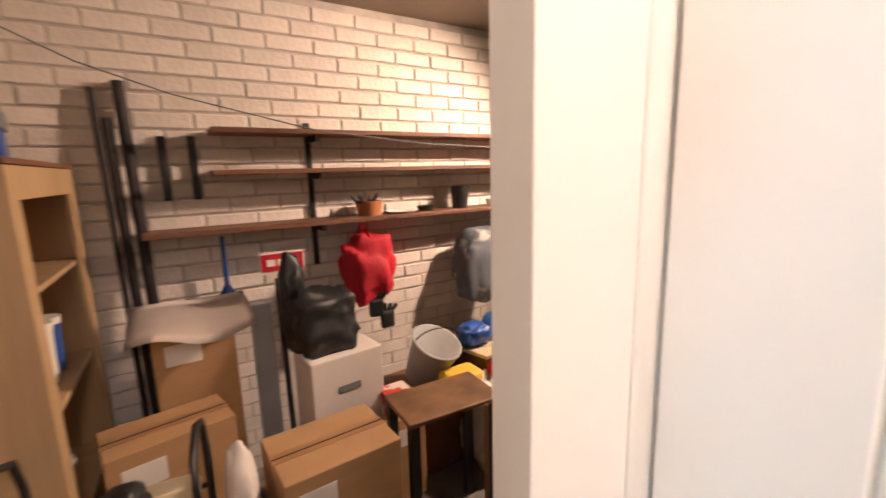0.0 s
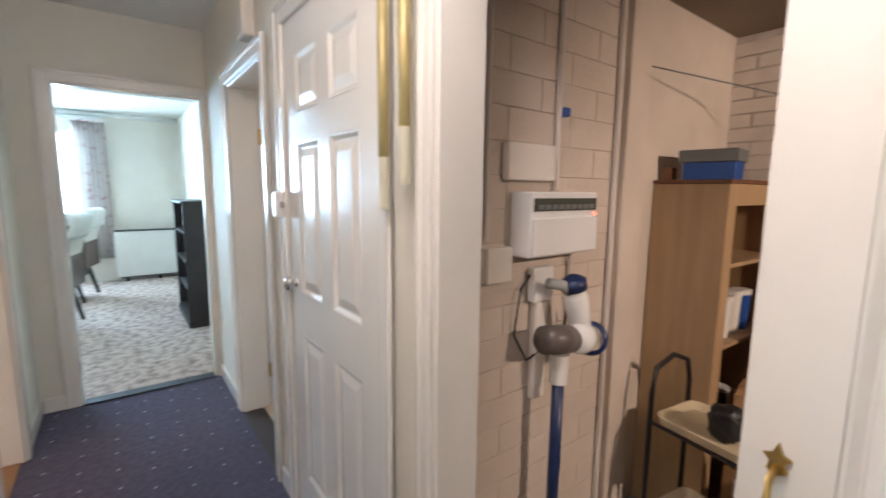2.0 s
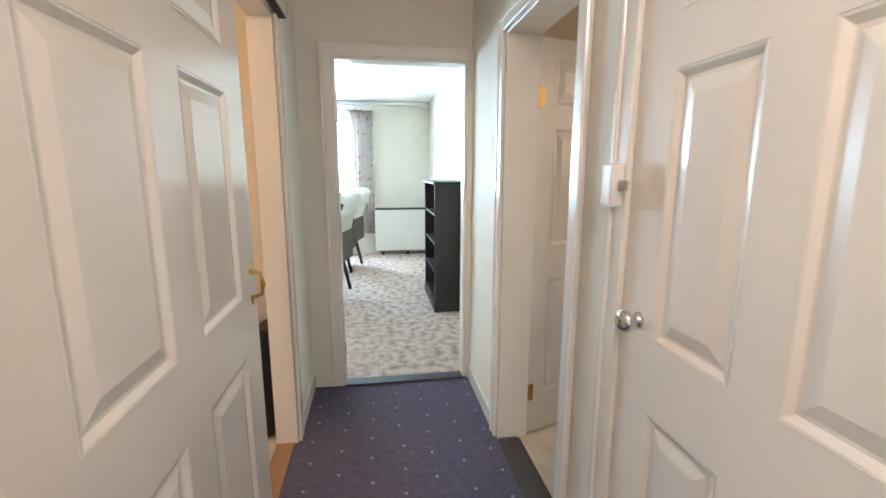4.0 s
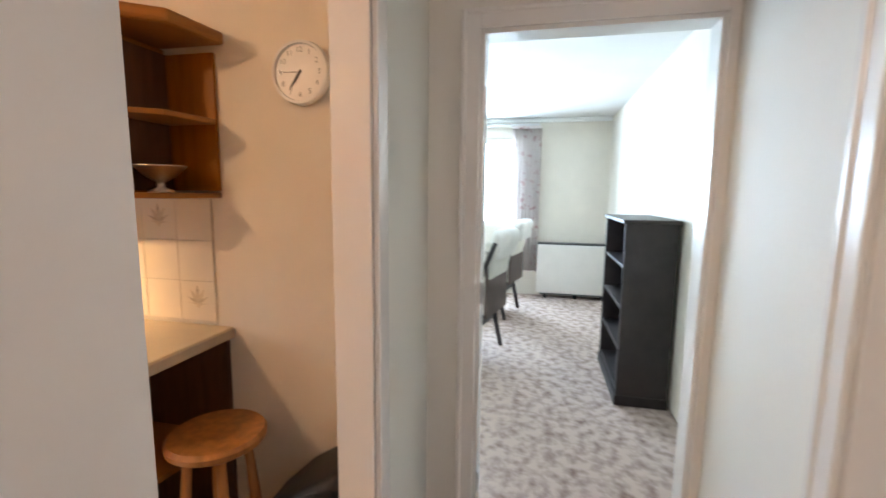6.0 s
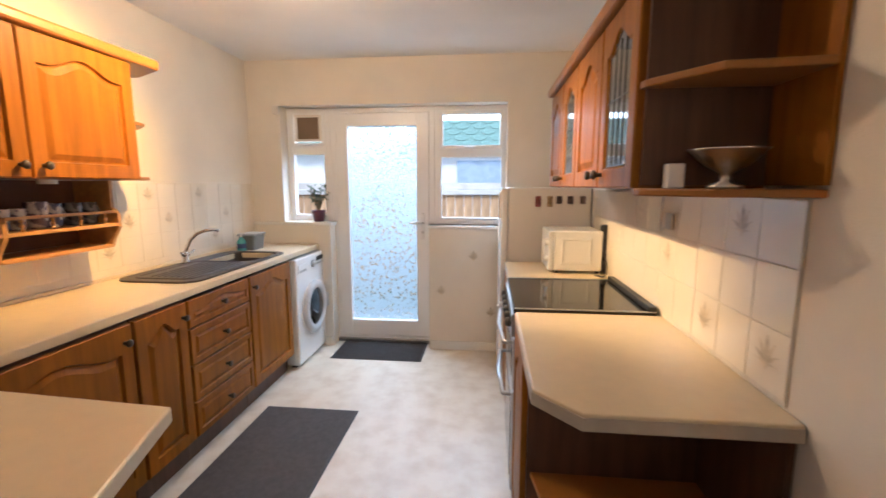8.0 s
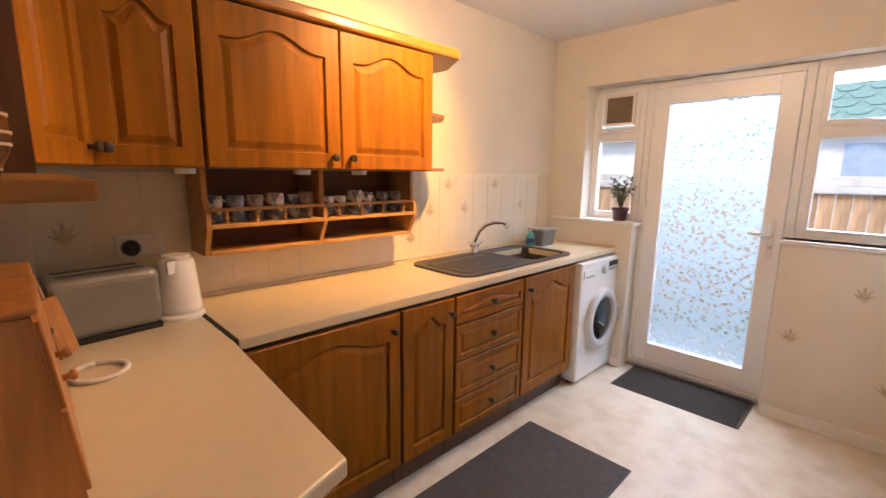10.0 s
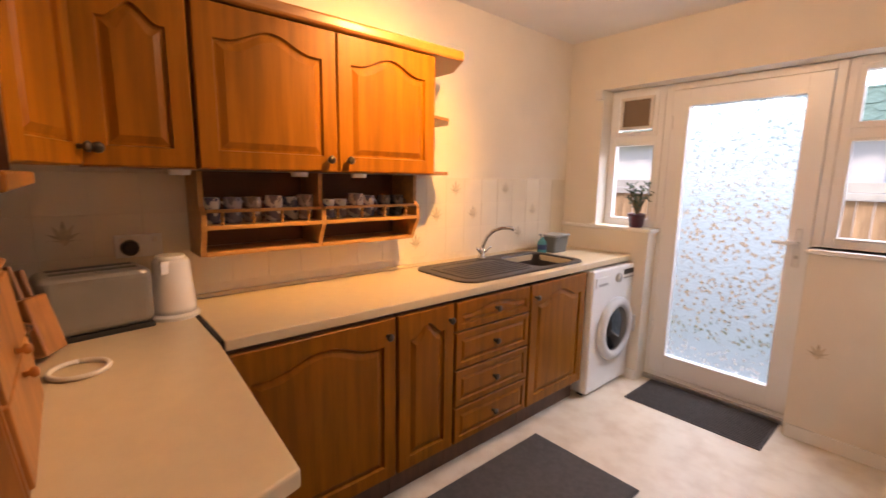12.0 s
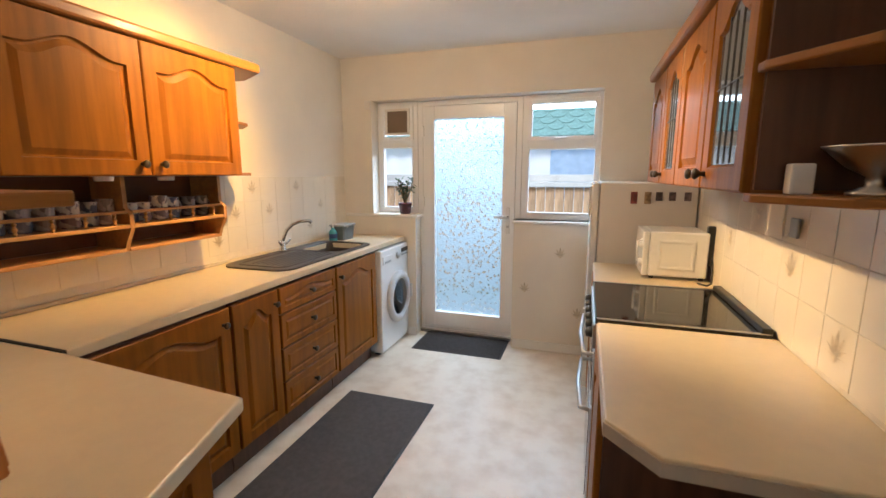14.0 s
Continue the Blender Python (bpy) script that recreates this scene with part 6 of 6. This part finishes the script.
def cloth_bag(name, centre, size, material, label, seed=0, amp=0.16, category="bag"):
    """A soft lumpy bag with folds."""
    bm = bmesh.new()
    bmesh.ops.create_icosphere(bm, subdivisions=4, radius=1)
    off = Vector((seed * 3.1, seed * 1.7, 0))
    for v in bm.verts:
        n = v.co.normalized()
        p = Vector((math.copysign(abs(n.x) ** 0.7, n.x), math.copysign(abs(n.y) ** 0.7, n.y), math.copysign(abs(n.z) ** 0.75, n.z)))
        k = 1 + amp * noise.noise(n * 2.2 + off) + 0.4 * amp * noise.noise(n * 6 + off)
        v.co = Vector((p.x * size[0] / 2, p.y * size[1] / 2, p.z * size[2] / 2)) * k
    bm.transform(Matrix.Translation(centre))
    return solo(name, bm, material, label, category, smooth=True)


rb = cloth_bag("red_bag", (1.07, YG - 0.16, 0.875), (0.27, 0.18, 0.36), RED, "crumpled red cloth bag hung under the shelf", 1, 0.3)
solo("bag_strap", tube([(1.02, YG - 0.15, 1.02), (1.06, YG - 0.13, 1.118), (1.10, YG - 0.15, 1.02)], 0.008, 8), RED, "red strap hooked under the shelf", "strap", smooth=True)
cloth_bag("rucksack", (1.80, YG - 0.17, 0.79), (0.32, 0.22, 0.46), mat("rucksack_cloth", (0.10, 0.11, 0.13), 0.8, colour2=(0.40, 0.38, 0.36), scale=7, ramp=(0.36, 0.42)), "dark grey and white rucksack hung on the wall", 2, 0.18)
cloth_bag("bin_bag", (0.73, 6.13, 0.72), (0.30, 0.26, 0.30), BLACKL, "shiny black plastic bag of odds and ends", 3, 0.3)
cloth_bag("black_hose", (0.63, 6.20, 0.84), (0.10, 0.12, 0.36), BLACKL, "black cloth bundle leaning on the wall", 8, 0.25, "bundle")
wg = thing("work_gloves", "pair of black work gloves hanging up", "gloves")
for k, (x, z) in enumerate(((1.09, 0.66), (1.15, 0.585))):
    bm = box(x - 0.04, x + 0.04, YG - 0.22, YG - 0.18, z - 0.05, z + 0.05, 0.015)
    for f_ in range(4):
        tube([(x - 0.03 + f_ * 0.02, YG - 0.2, z + 0.04), (x - 0.05 + f_ * 0.035, YG - 0.21, z + 0.10 - 0.008 * f_)], 0.011, 8, bm)
    part("glove", bm, BLACK, wg, smooth=False)
part("hook_cord", tube([(1.11, YG - 0.19, 0.68), (1.11, YG - 0.05, 1.08)], 0.003, 6), BLACK, wg)
sg = thing("warning_sign", "small red and white sign fixed to the wall", "sign")
part("plate", box(0.54, 0.73, YG - 0.20, YG - 0.194, 0.93, 1.01, 0.002), RED, sg)
part("border", box(0.533, 0.737, YG - 0.1935, YG - 0.188, 0.915, 1.017, 0.002), OFFWHITE, sg)
for i in range(3):
    part("lettering", box(0.565 + 0.05 * i, 0.602 + 0.05 * i, YG - 0.203, YG - 0.2, 0.955, 0.985), OFFWHITE, sg)
part("stake", box(0.62, 0.65, YG - 0.187, YG - 0.175, GZ, 0.93), SHEET, sg)
solo("blue_brush", turned([(0, 0.0), (0.045, 0), (0.05, 0.03), (0.015, 0.10), (0.012, 0.40), (0, 0.40)], 14, m=pose(0.405, YG - 0.08, 0.80) @ Matrix.Scale(0.75, 4)), BLUE, "blue plastic brush hanging on the wall", "brush")


def carton(m, w, d, h, label, seams=True, flap=0.0):
    c = thing("cardboard_box", label, "box", m, "cardboard boxes")
    part("carton", box(-w / 2, w / 2, -d / 2, d / 2, 0, h, 0.004), CARD, c)
    if seams:
        part("tape", box(-w / 2 - 0.001, w / 2 + 0.001, -0.028, 0.028, h - 0.001, h + 0.0015), TAPE, c)
        part("flap_gap", box(-w / 2, w / 2, -0.003, 0.003, h + 0.001, h + 0.0022), SLOT, c)
    part("label", box(-w / 2 + 0.04, -w / 2 + 0.16, -d / 2 - 0.0015, -d / 2, h - 0.13, h - 0.05), CARDL, c, "printed white label")
    return c


carton(pose(0.60, 5.665, GZ, 0, 0, 3), 0.40, 0.30, 0.60, "large brown cardboard box with a taped lid")
carton(pose(0.125, 5.955, 0.20, 0, 0, 10), 0.38, 0.22, 0.33, "wide brown cardboard box on the trolley pile")
carton(pose(0.125, 5.955, GZ, 0, 0, 8), 0.40, 0.22, 0.348, "brown cardboard box under another box", False)
carton(pose(0.235, 6.235, GZ, 0, 0, 2), 0.28, 0.26, 0.955, "tall open cardboard box below a sheet of card", False)
bm = bmesh.new()
prev = None
for i in range(15):
    x = 0.035 + 0.42 * i / 14
    col = [bm.verts.new((x, 5.99 + 0.40 * j / 6, 0.815 + 0.022 * math.sin(i * 0.5 + 0.4) * (1 - j / 7) - (0.018 * (1 - j / 2) if j < 2 else 0) + 0.006 * j)) for j in range(7)]
    if prev:
        for j in range(6):
            bm.faces.new((prev[j], col[j], col[j + 1], prev[j + 1]))
    prev = col
bmesh.ops.solidify(bm, geom=bm.faces[:], thickness=0.006)
solo("card_sheet", bm, PALECARD, "curled sheet of white card over the tall box", "card", smooth=True)
wb = thing("white_unit", "white board box standing on end", "box", pose(0.775, 6.06, GZ, 0, 0, 6))
part("body", box(-0.165, 0.165, -0.10, 0.10, 0, 0.76, 0.006), SHEET, wb)
part("hand_slot", box(-0.05, 0.05, -0.103, -0.099, 0.60, 0.63), GREYP, wb)
part("print_bar", box(-0.10, 0.02, -0.1025, -0.099, 0.36, 0.44), MIDGREY, wb)
bkt = thing("bucket", "grey metal bucket tilted among the clutter", "bucket", pose(1.235, 6.15, 0.30, 24, 12, 0) @ Matrix.Scale(0.8, 4))
part("pail", turned([(0, 0), (0.11, 0), (0.16, 0.30), (0.168, 0.30), (0.168, 0.31), (0.155, 0.31), (0.105, 0.01), (0, 0.01)], 28), MIDGREY, bkt, smooth=True)
part("bail", tube([(0.165 * math.cos(a), 0, 0.30 + 0.12 * math.sin(a)) for a in [math.pi * i / 12 for i in range(13)]], 0.004, 6), IRON, bkt)
solo("bucket_stack", box(1.06, 1.40, 5.98, 6.33, GZ, 0.285, 0.02), BROWNIN, "dark box under the bucket", "box")
cr = thing("tool_crate", "dark wooden crate with blue tools on top", "crate", pose(1.71, 6.14, GZ, 0, 0, 14))
for z in (0.0, 0.15, 0.30, 0.44):
    for y0 in (-0.16, 0.148):
        part("slat", box(-0.25, 0.25, y0, y0 + 0.012, z, z + 0.12, 0.003), DARKOAK, cr)
    for x0 in (-0.262, 0.25):
        part("slat", box(x0, x0 + 0.012, -0.16, 0.16, z, z + 0.12, 0.003), DARKOAK, cr)
part("lid", box(-0.27, 0.27, -0.17, 0.17, 0.565, 0.585, 0.004), BEIGEP, cr)
cloth_bag("blue_bag", (1.53, 6.08, 0.495), (0.18, 0.15, 0.12), BLUE, "blue plastic bag on the crate", 5, 0.25)
solo("blue_ball", turned([(0.075 * math.sin(math.pi * i / 12), -0.075 * math.cos(math.pi * i / 12)) for i in range(13)], 20, m=pose(1.69, 6.10, 0.51)), mat("bright_blue", (0.03, 0.16, 0.45), 0.4), "bright blue ball on the crate", "ball", smooth=True)
ctb = thing("low_table", "small stained table with cartons under it", "table", pose(1.08, 5.685, GZ, 0, 0, -3))
part("tabletop", box(-0.21, 0.21, -0.13, 0.13, 0.585, 0.605, 0.005), mat("stained_top", (0.22, 0.12, 0.06), 0.5, vary=0.3, scale=6), ctb, "worn dark stained top")
for x in (-0.185, 0.185):
    for y in (-0.105, 0.105):
        part("leg", box(x - 0.018, x + 0.018, y - 0.018, y + 0.018, 0, 0.585), DARKWOOD, ctb)
carton(pose(1.40, 5.55, GZ, 0, 0, -6), 0.24, 0.26, 0.50, "small brown carton beside the low table")
solo("yellow_bag", box(1.24, 1.44, 5.86, 6.0, 0.33, 0.40, 0.03, seg=3), YELLOW, "yellow plastic pack in the clutter", "bag")
cloth_bag("red_plastic_bag", (1.60, 5.86, 0.33), (0.20, 0.16, 0.26), RED, "red plastic bag in the clutter", 6, 0.3)
cloth_bag("clear_bag", (1.50, 5.86, 0.12), (0.34, 0.24, 0.50), mat("clear_film", (0.55, 0.50, 0.46), 0.25), "crumpled clear plastic bag on the floor", 9, 0.3)
solo("red_packet", box(0.93, 1.06, 5.93, 6.02, 0.272, 0.39, 0.004), mat("red_print", (0.5, 0.04, 0.03), 0.5, colour2=(0.6, 0.5, 0.45), scale=14, ramp=(0.45, 0.5)), "red printed packet on a carton", "packet")
carton(pose(0.995, 5.97, GZ, 0, 0, 5), 0.22, 0.16, 0.42, "small carton under a red packet", False)
wc_ = cloth_bag("white_sack", (0.31, 5.66, 0.19), (0.10, 0.20, 0.72), SHEET, "rolled white sack beside the box", 7, 0.1)
solo("grey_plank", prism([(0.47, 6.30), (0.56, 6.30), (0.56, 6.34), (0.47, 6.34)], GZ, 0.80, 0.004), MIDGREY, "grey board leaning upright", "board")
solo("black_stick", tube([(0.55, 5.98, GZ), (0.60, 6.33, 0.90)], 0.012, 8), IRON, "thin dark stick leaning on the wall", "stick")
# two-tier trolley
tl = thing("tea_trolley", "folding trolley with two beige trays and a black frame", "trolley", pose(-0.005, 5.60, GZ, 0, 0, -8))
for z in (0.18, 0.595):
    part("tray", dish(-0.20, 0.20, -0.14, 0.14, 0.05, [(0.03, z - 0.02), (0.01, z - 0.015), (0.0, z + 0.02), (0.008, z + 0.022), (0.03, z - 0.005)]), BEIGEP, tl)
for s in (-0.215, 0.215):
    part("side_frame", tube([(s, -0.13, 0.0), (s, -0.13, 0.70), (s, -0.11, 0.80), (s, 0.0, 0.84), (s, 0.10, 0.80), (s, 0.13, 0.70), (s, 0.13, 0.0)], 0.011, 8), IRON, tl, "black tubular frame", True)
for s in (-0.13, 0.13):
    part("rail", tube([(-0.215, s, 0.57), (0.215, s, 0.57)], 0.008, 8), IRON, tl)
bg = thing("black_bag", "black padded bag with a sloping top by the doorway", "bag")
bm = box(-2.56, -2.28, 2.85, 3.21, 0.003, 0.585, 0.045, seg=4)
bmesh.ops.subdivide_edges(bm, edges=bm.edges[:], cuts=2, use_grid_fill=True)
for v in bm.verts:
    u = (v.co.y - 2.85) / 0.36
    v.co.z *= 0.56 + 0.44 * math.sin(min(max(u, 0), 1) * 1.45) + 0.012 * math.sin(v.co.x * 31 + v.co.y * 23)
    v.co.x += 0.008 * math.sin(v.co.z * 19 + v.co.y * 11)
part("body", bm, BLACKL, bg, smooth=True)
part("piping", tube([(-2.283, 2.87 + 0.032 * i, 0.555 * (0.56 + 0.44 * math.sin((0.02 + 0.032 * i) / 0.36 * 1.45))) for i in range(11)], 0.005, 8), BLACK, bg, "black corded seam", True)
cloth_bag("black_pouch", (0.02, 5.58, 0.505), (0.12, 0.12, 0.13), BLACKL, "small black pouch on the trolley tray", 4, 0.2)
solo("washing_line", tube([(-0.40, 5.5, 1.89), (-0.2, 6.1, 1.845), (0.0, 6.3, 1.775), (0.28, 6.3, 1.683), (0.82, 6.3, 1.565), (1.4, 6.3, 1.51), (2.02, 6.3, 1.49), (2.8, 6.3, 1.53), (4.19, 6.3, 1.66)], 0.003, 6), GREYP, "thin dark cable slung across the garage", "cable", smooth=True)
gl = thing("garage_lamp", "bare lit bulb in the garage ceiling", "lamp", pose(2.5, 5.5, GC))
part("holder", turned([(0, 0), (0.03, 0), (0.03, -0.05), (0, -0.05)], 14), WHITE, gl)
part("bulb", turned([(0.012, -0.05), (0.03, -0.085), (0.025, -0.11), (0, -0.12)], 16), BULB, gl, smooth=True)

# ---- kitchen wall tiles ----


def tile_wall(wall, place, n, rows_, size, motifs, top_z, material=TILE):
    """Tiles in rows from top_z downwards; place(i) gives the matrix of column i."""
    me = None
    for r in range(rows_):
        for i in range(n):
            if me is None:
                b = box(0.001, size - 0.001, -0.0025, 0.0, 0.001, size - 0.001, 0.0008, seg=1)
                o = part("tile", b, material, wall)
                me = o.data
            else:
                o = new("tile", me)
                o.parent = wall
            o.matrix_world = place(i) @ pose(0, 0, top_z - (r + 1) * size)
            if (r, i) in motifs:
                motif(o, size / 2, size * 0.45)


MM = []


def motif(parent, x, z, y=-0.0027):
    if not MM:
        bm = bmesh.new()
        for a, ln in ((-70, 0.05), (-48, 0.062), (-24, 0.075), (0, 0.085), (22, 0.075), (46, 0.062), (72, 0.05)):
            pts = []
            for k in range(7):
                s = k / 6
                ang = radians(a * (0.35 + 0.65 * s))
                pts.append((ln * s * math.sin(ang), ln * s * math.cos(ang) - 0.02))
            prev = None
            for k, (px, pz) in enumerate(pts):
                w = 0.003 if k < 3 else 0.010 * (1 - (k - 3) / 4.2)
                col = [bm.verts.new((px - w, 0, pz)), bm.verts.new((px + w, 0, pz))]
                if prev:
                    bm.faces.new((prev[0], prev[1], col[1], col[0]))
                prev = col
        o = part("motif", bm, MOTIF, parent, "painted ochre flower sprig")
        MM.append(o.data)
    else:
        o = new("motif", MM[0])
        o["label"] = "painted ochre flower sprig"
        o.parent = parent
    o.matrix_basis = pose(x, y - 0.0008, z)


TS = 0.152
wt_w = thing("tiling_west", "cream tiled splashback with ochre flower sprigs", "tiles", kind=S)
part("grout", box(XW + 0.0005, XW + 0.004, 0.70, 2.572, WT + 0.002, 1.372), GROUT, wt_w)
tile_wall(wt_w, lambda i: pose(XW + 0.004, 2.57 - (i + 1) * TS, 0, 0, 0, 90), 12, 3, TS, {(0, 1), (2, 2), (1, 4), (2, 0), (0, 6), (1, 8)}, 1.37)
wt_e = thing("tiling_east", "cream tiled splashback with ochre flower sprigs", "tiles", kind=S)
part("grout", box(XE - 0.004, XE - 0.0005, 0.01, YP0 - 0.002, WT + 0.02, 1.413), GROUTE, wt_e)
tile_wall(wt_e, lambda i: pose(XE - 0.004, YP0 - 0.012 - i * TS, 0, 0, 0, -90), 21, 3, TS, {(1, 1), (2, 3), (1, 12), (0, 16), (1, 14), (2, 17), (2, 11), (1, 18), (0, 13)}, 1.412)
wt_n = thing("tiling_north", "cream tiled splashback on the partition", "tiles", kind=S)
part("grout", box(-1.24, XE - 0.006, YP0 - 0.004, YP0 - 0.0005, WT + 0.002, 1.405), GROUTE, wt_n)
tile_wall(wt_n, lambda i: pose(XE - 0.012 - i * TS, YP0 - 0.004, 0, 0, 0, 180), 8, 3, TS, {(1, 1), (2, 4)}, 1.40)
# flower sprigs of the wallpaper below the window
wp = thing("wallpaper_sprigs", "small ochre flower sprigs on the wallpaper", "wallpaper", kind=S)
for x, z in ((-1.80, 0.80), (-1.53, 0.50), (-1.95, 0.32)):
    motif(wp, -x, z, 0)
    wp.children[-1].matrix_basis = pose(x, 0.0025, z, 0, 0, 180)

# ---- garage bricks ----
BW, BH, J = 0.215, 0.065, 0.010
bw_wall = bpy.data.objects["wall_garage_back"]
brick_me = None
rest = bmesh.new()
rnd = random.Random(7)
count = 0
for r in range(31):
    z = GZ + 0.004 + r * (BH + J)
    if z + BH > GC:
        break
    x = GX0 - (BW / 2 if r % 2 else 0)
    while x < 3.6:
        x0, x1 = max(x, GX0 + 0.002), x + BW
        if x1 - x0 > 0.04:
            near = 0.62 < z < 2.2 and x < 2.2 and count < 290
            if near and x0 == x:
                if brick_me is None:
                    o = part("brick", box(0, BW, -0.012, 0, 0, BH, 0.004, seg=1), BRICK, bw_wall)
                    brick_me = o.data
                else:
                    o = new("brick", brick_me)
                    o.parent = bw_wall
                o.location = (x, YG + rnd.uniform(-0.002, 0.002), z + rnd.uniform(-0.0015, 0.0015))
                count += 1
            else:
                box(x0, x1, YG - 0.012, YG, z, z + BH, 0, rest)
        x += BW + J
tagged(part("brick_courses", rest, BRICK), "white painted bricks of the garage wall", "bricks", "", "stuff")
pier = bpy.data.objects["wall_garage_pier"]
block_me = None
for r in range(24):
    z = GZ + 0.003 + r * 0.1045
    y = YC + 0.142 - (0.15 if r % 2 else 0)
    while y < 5.37 and z + 0.1025 < GC:
        y0, y1 = max(y, YC + 0.142), min(y + 0.298, 5.375)
        full = y1 - y0 > 0.29
        if y1 - y0 > 0.03:
            if full and block_me:
                o = new("block", block_me)
                o.parent = pier
            else:
                o = part("block", box(0, y1 - y0, -0.0040, 0.004, 0, 0.1025, 0.0015, seg=1), PIERB, pier)
                if full:
                    block_me = o.data
            o.matrix_basis = pose(-0.3815, y0, z, 0, 0, 90)
        y += 0.30
part("pilaster", box(-0.386, -0.35, 5.38, 5.53, GZ, GC, 0.004), PIERB, pier)
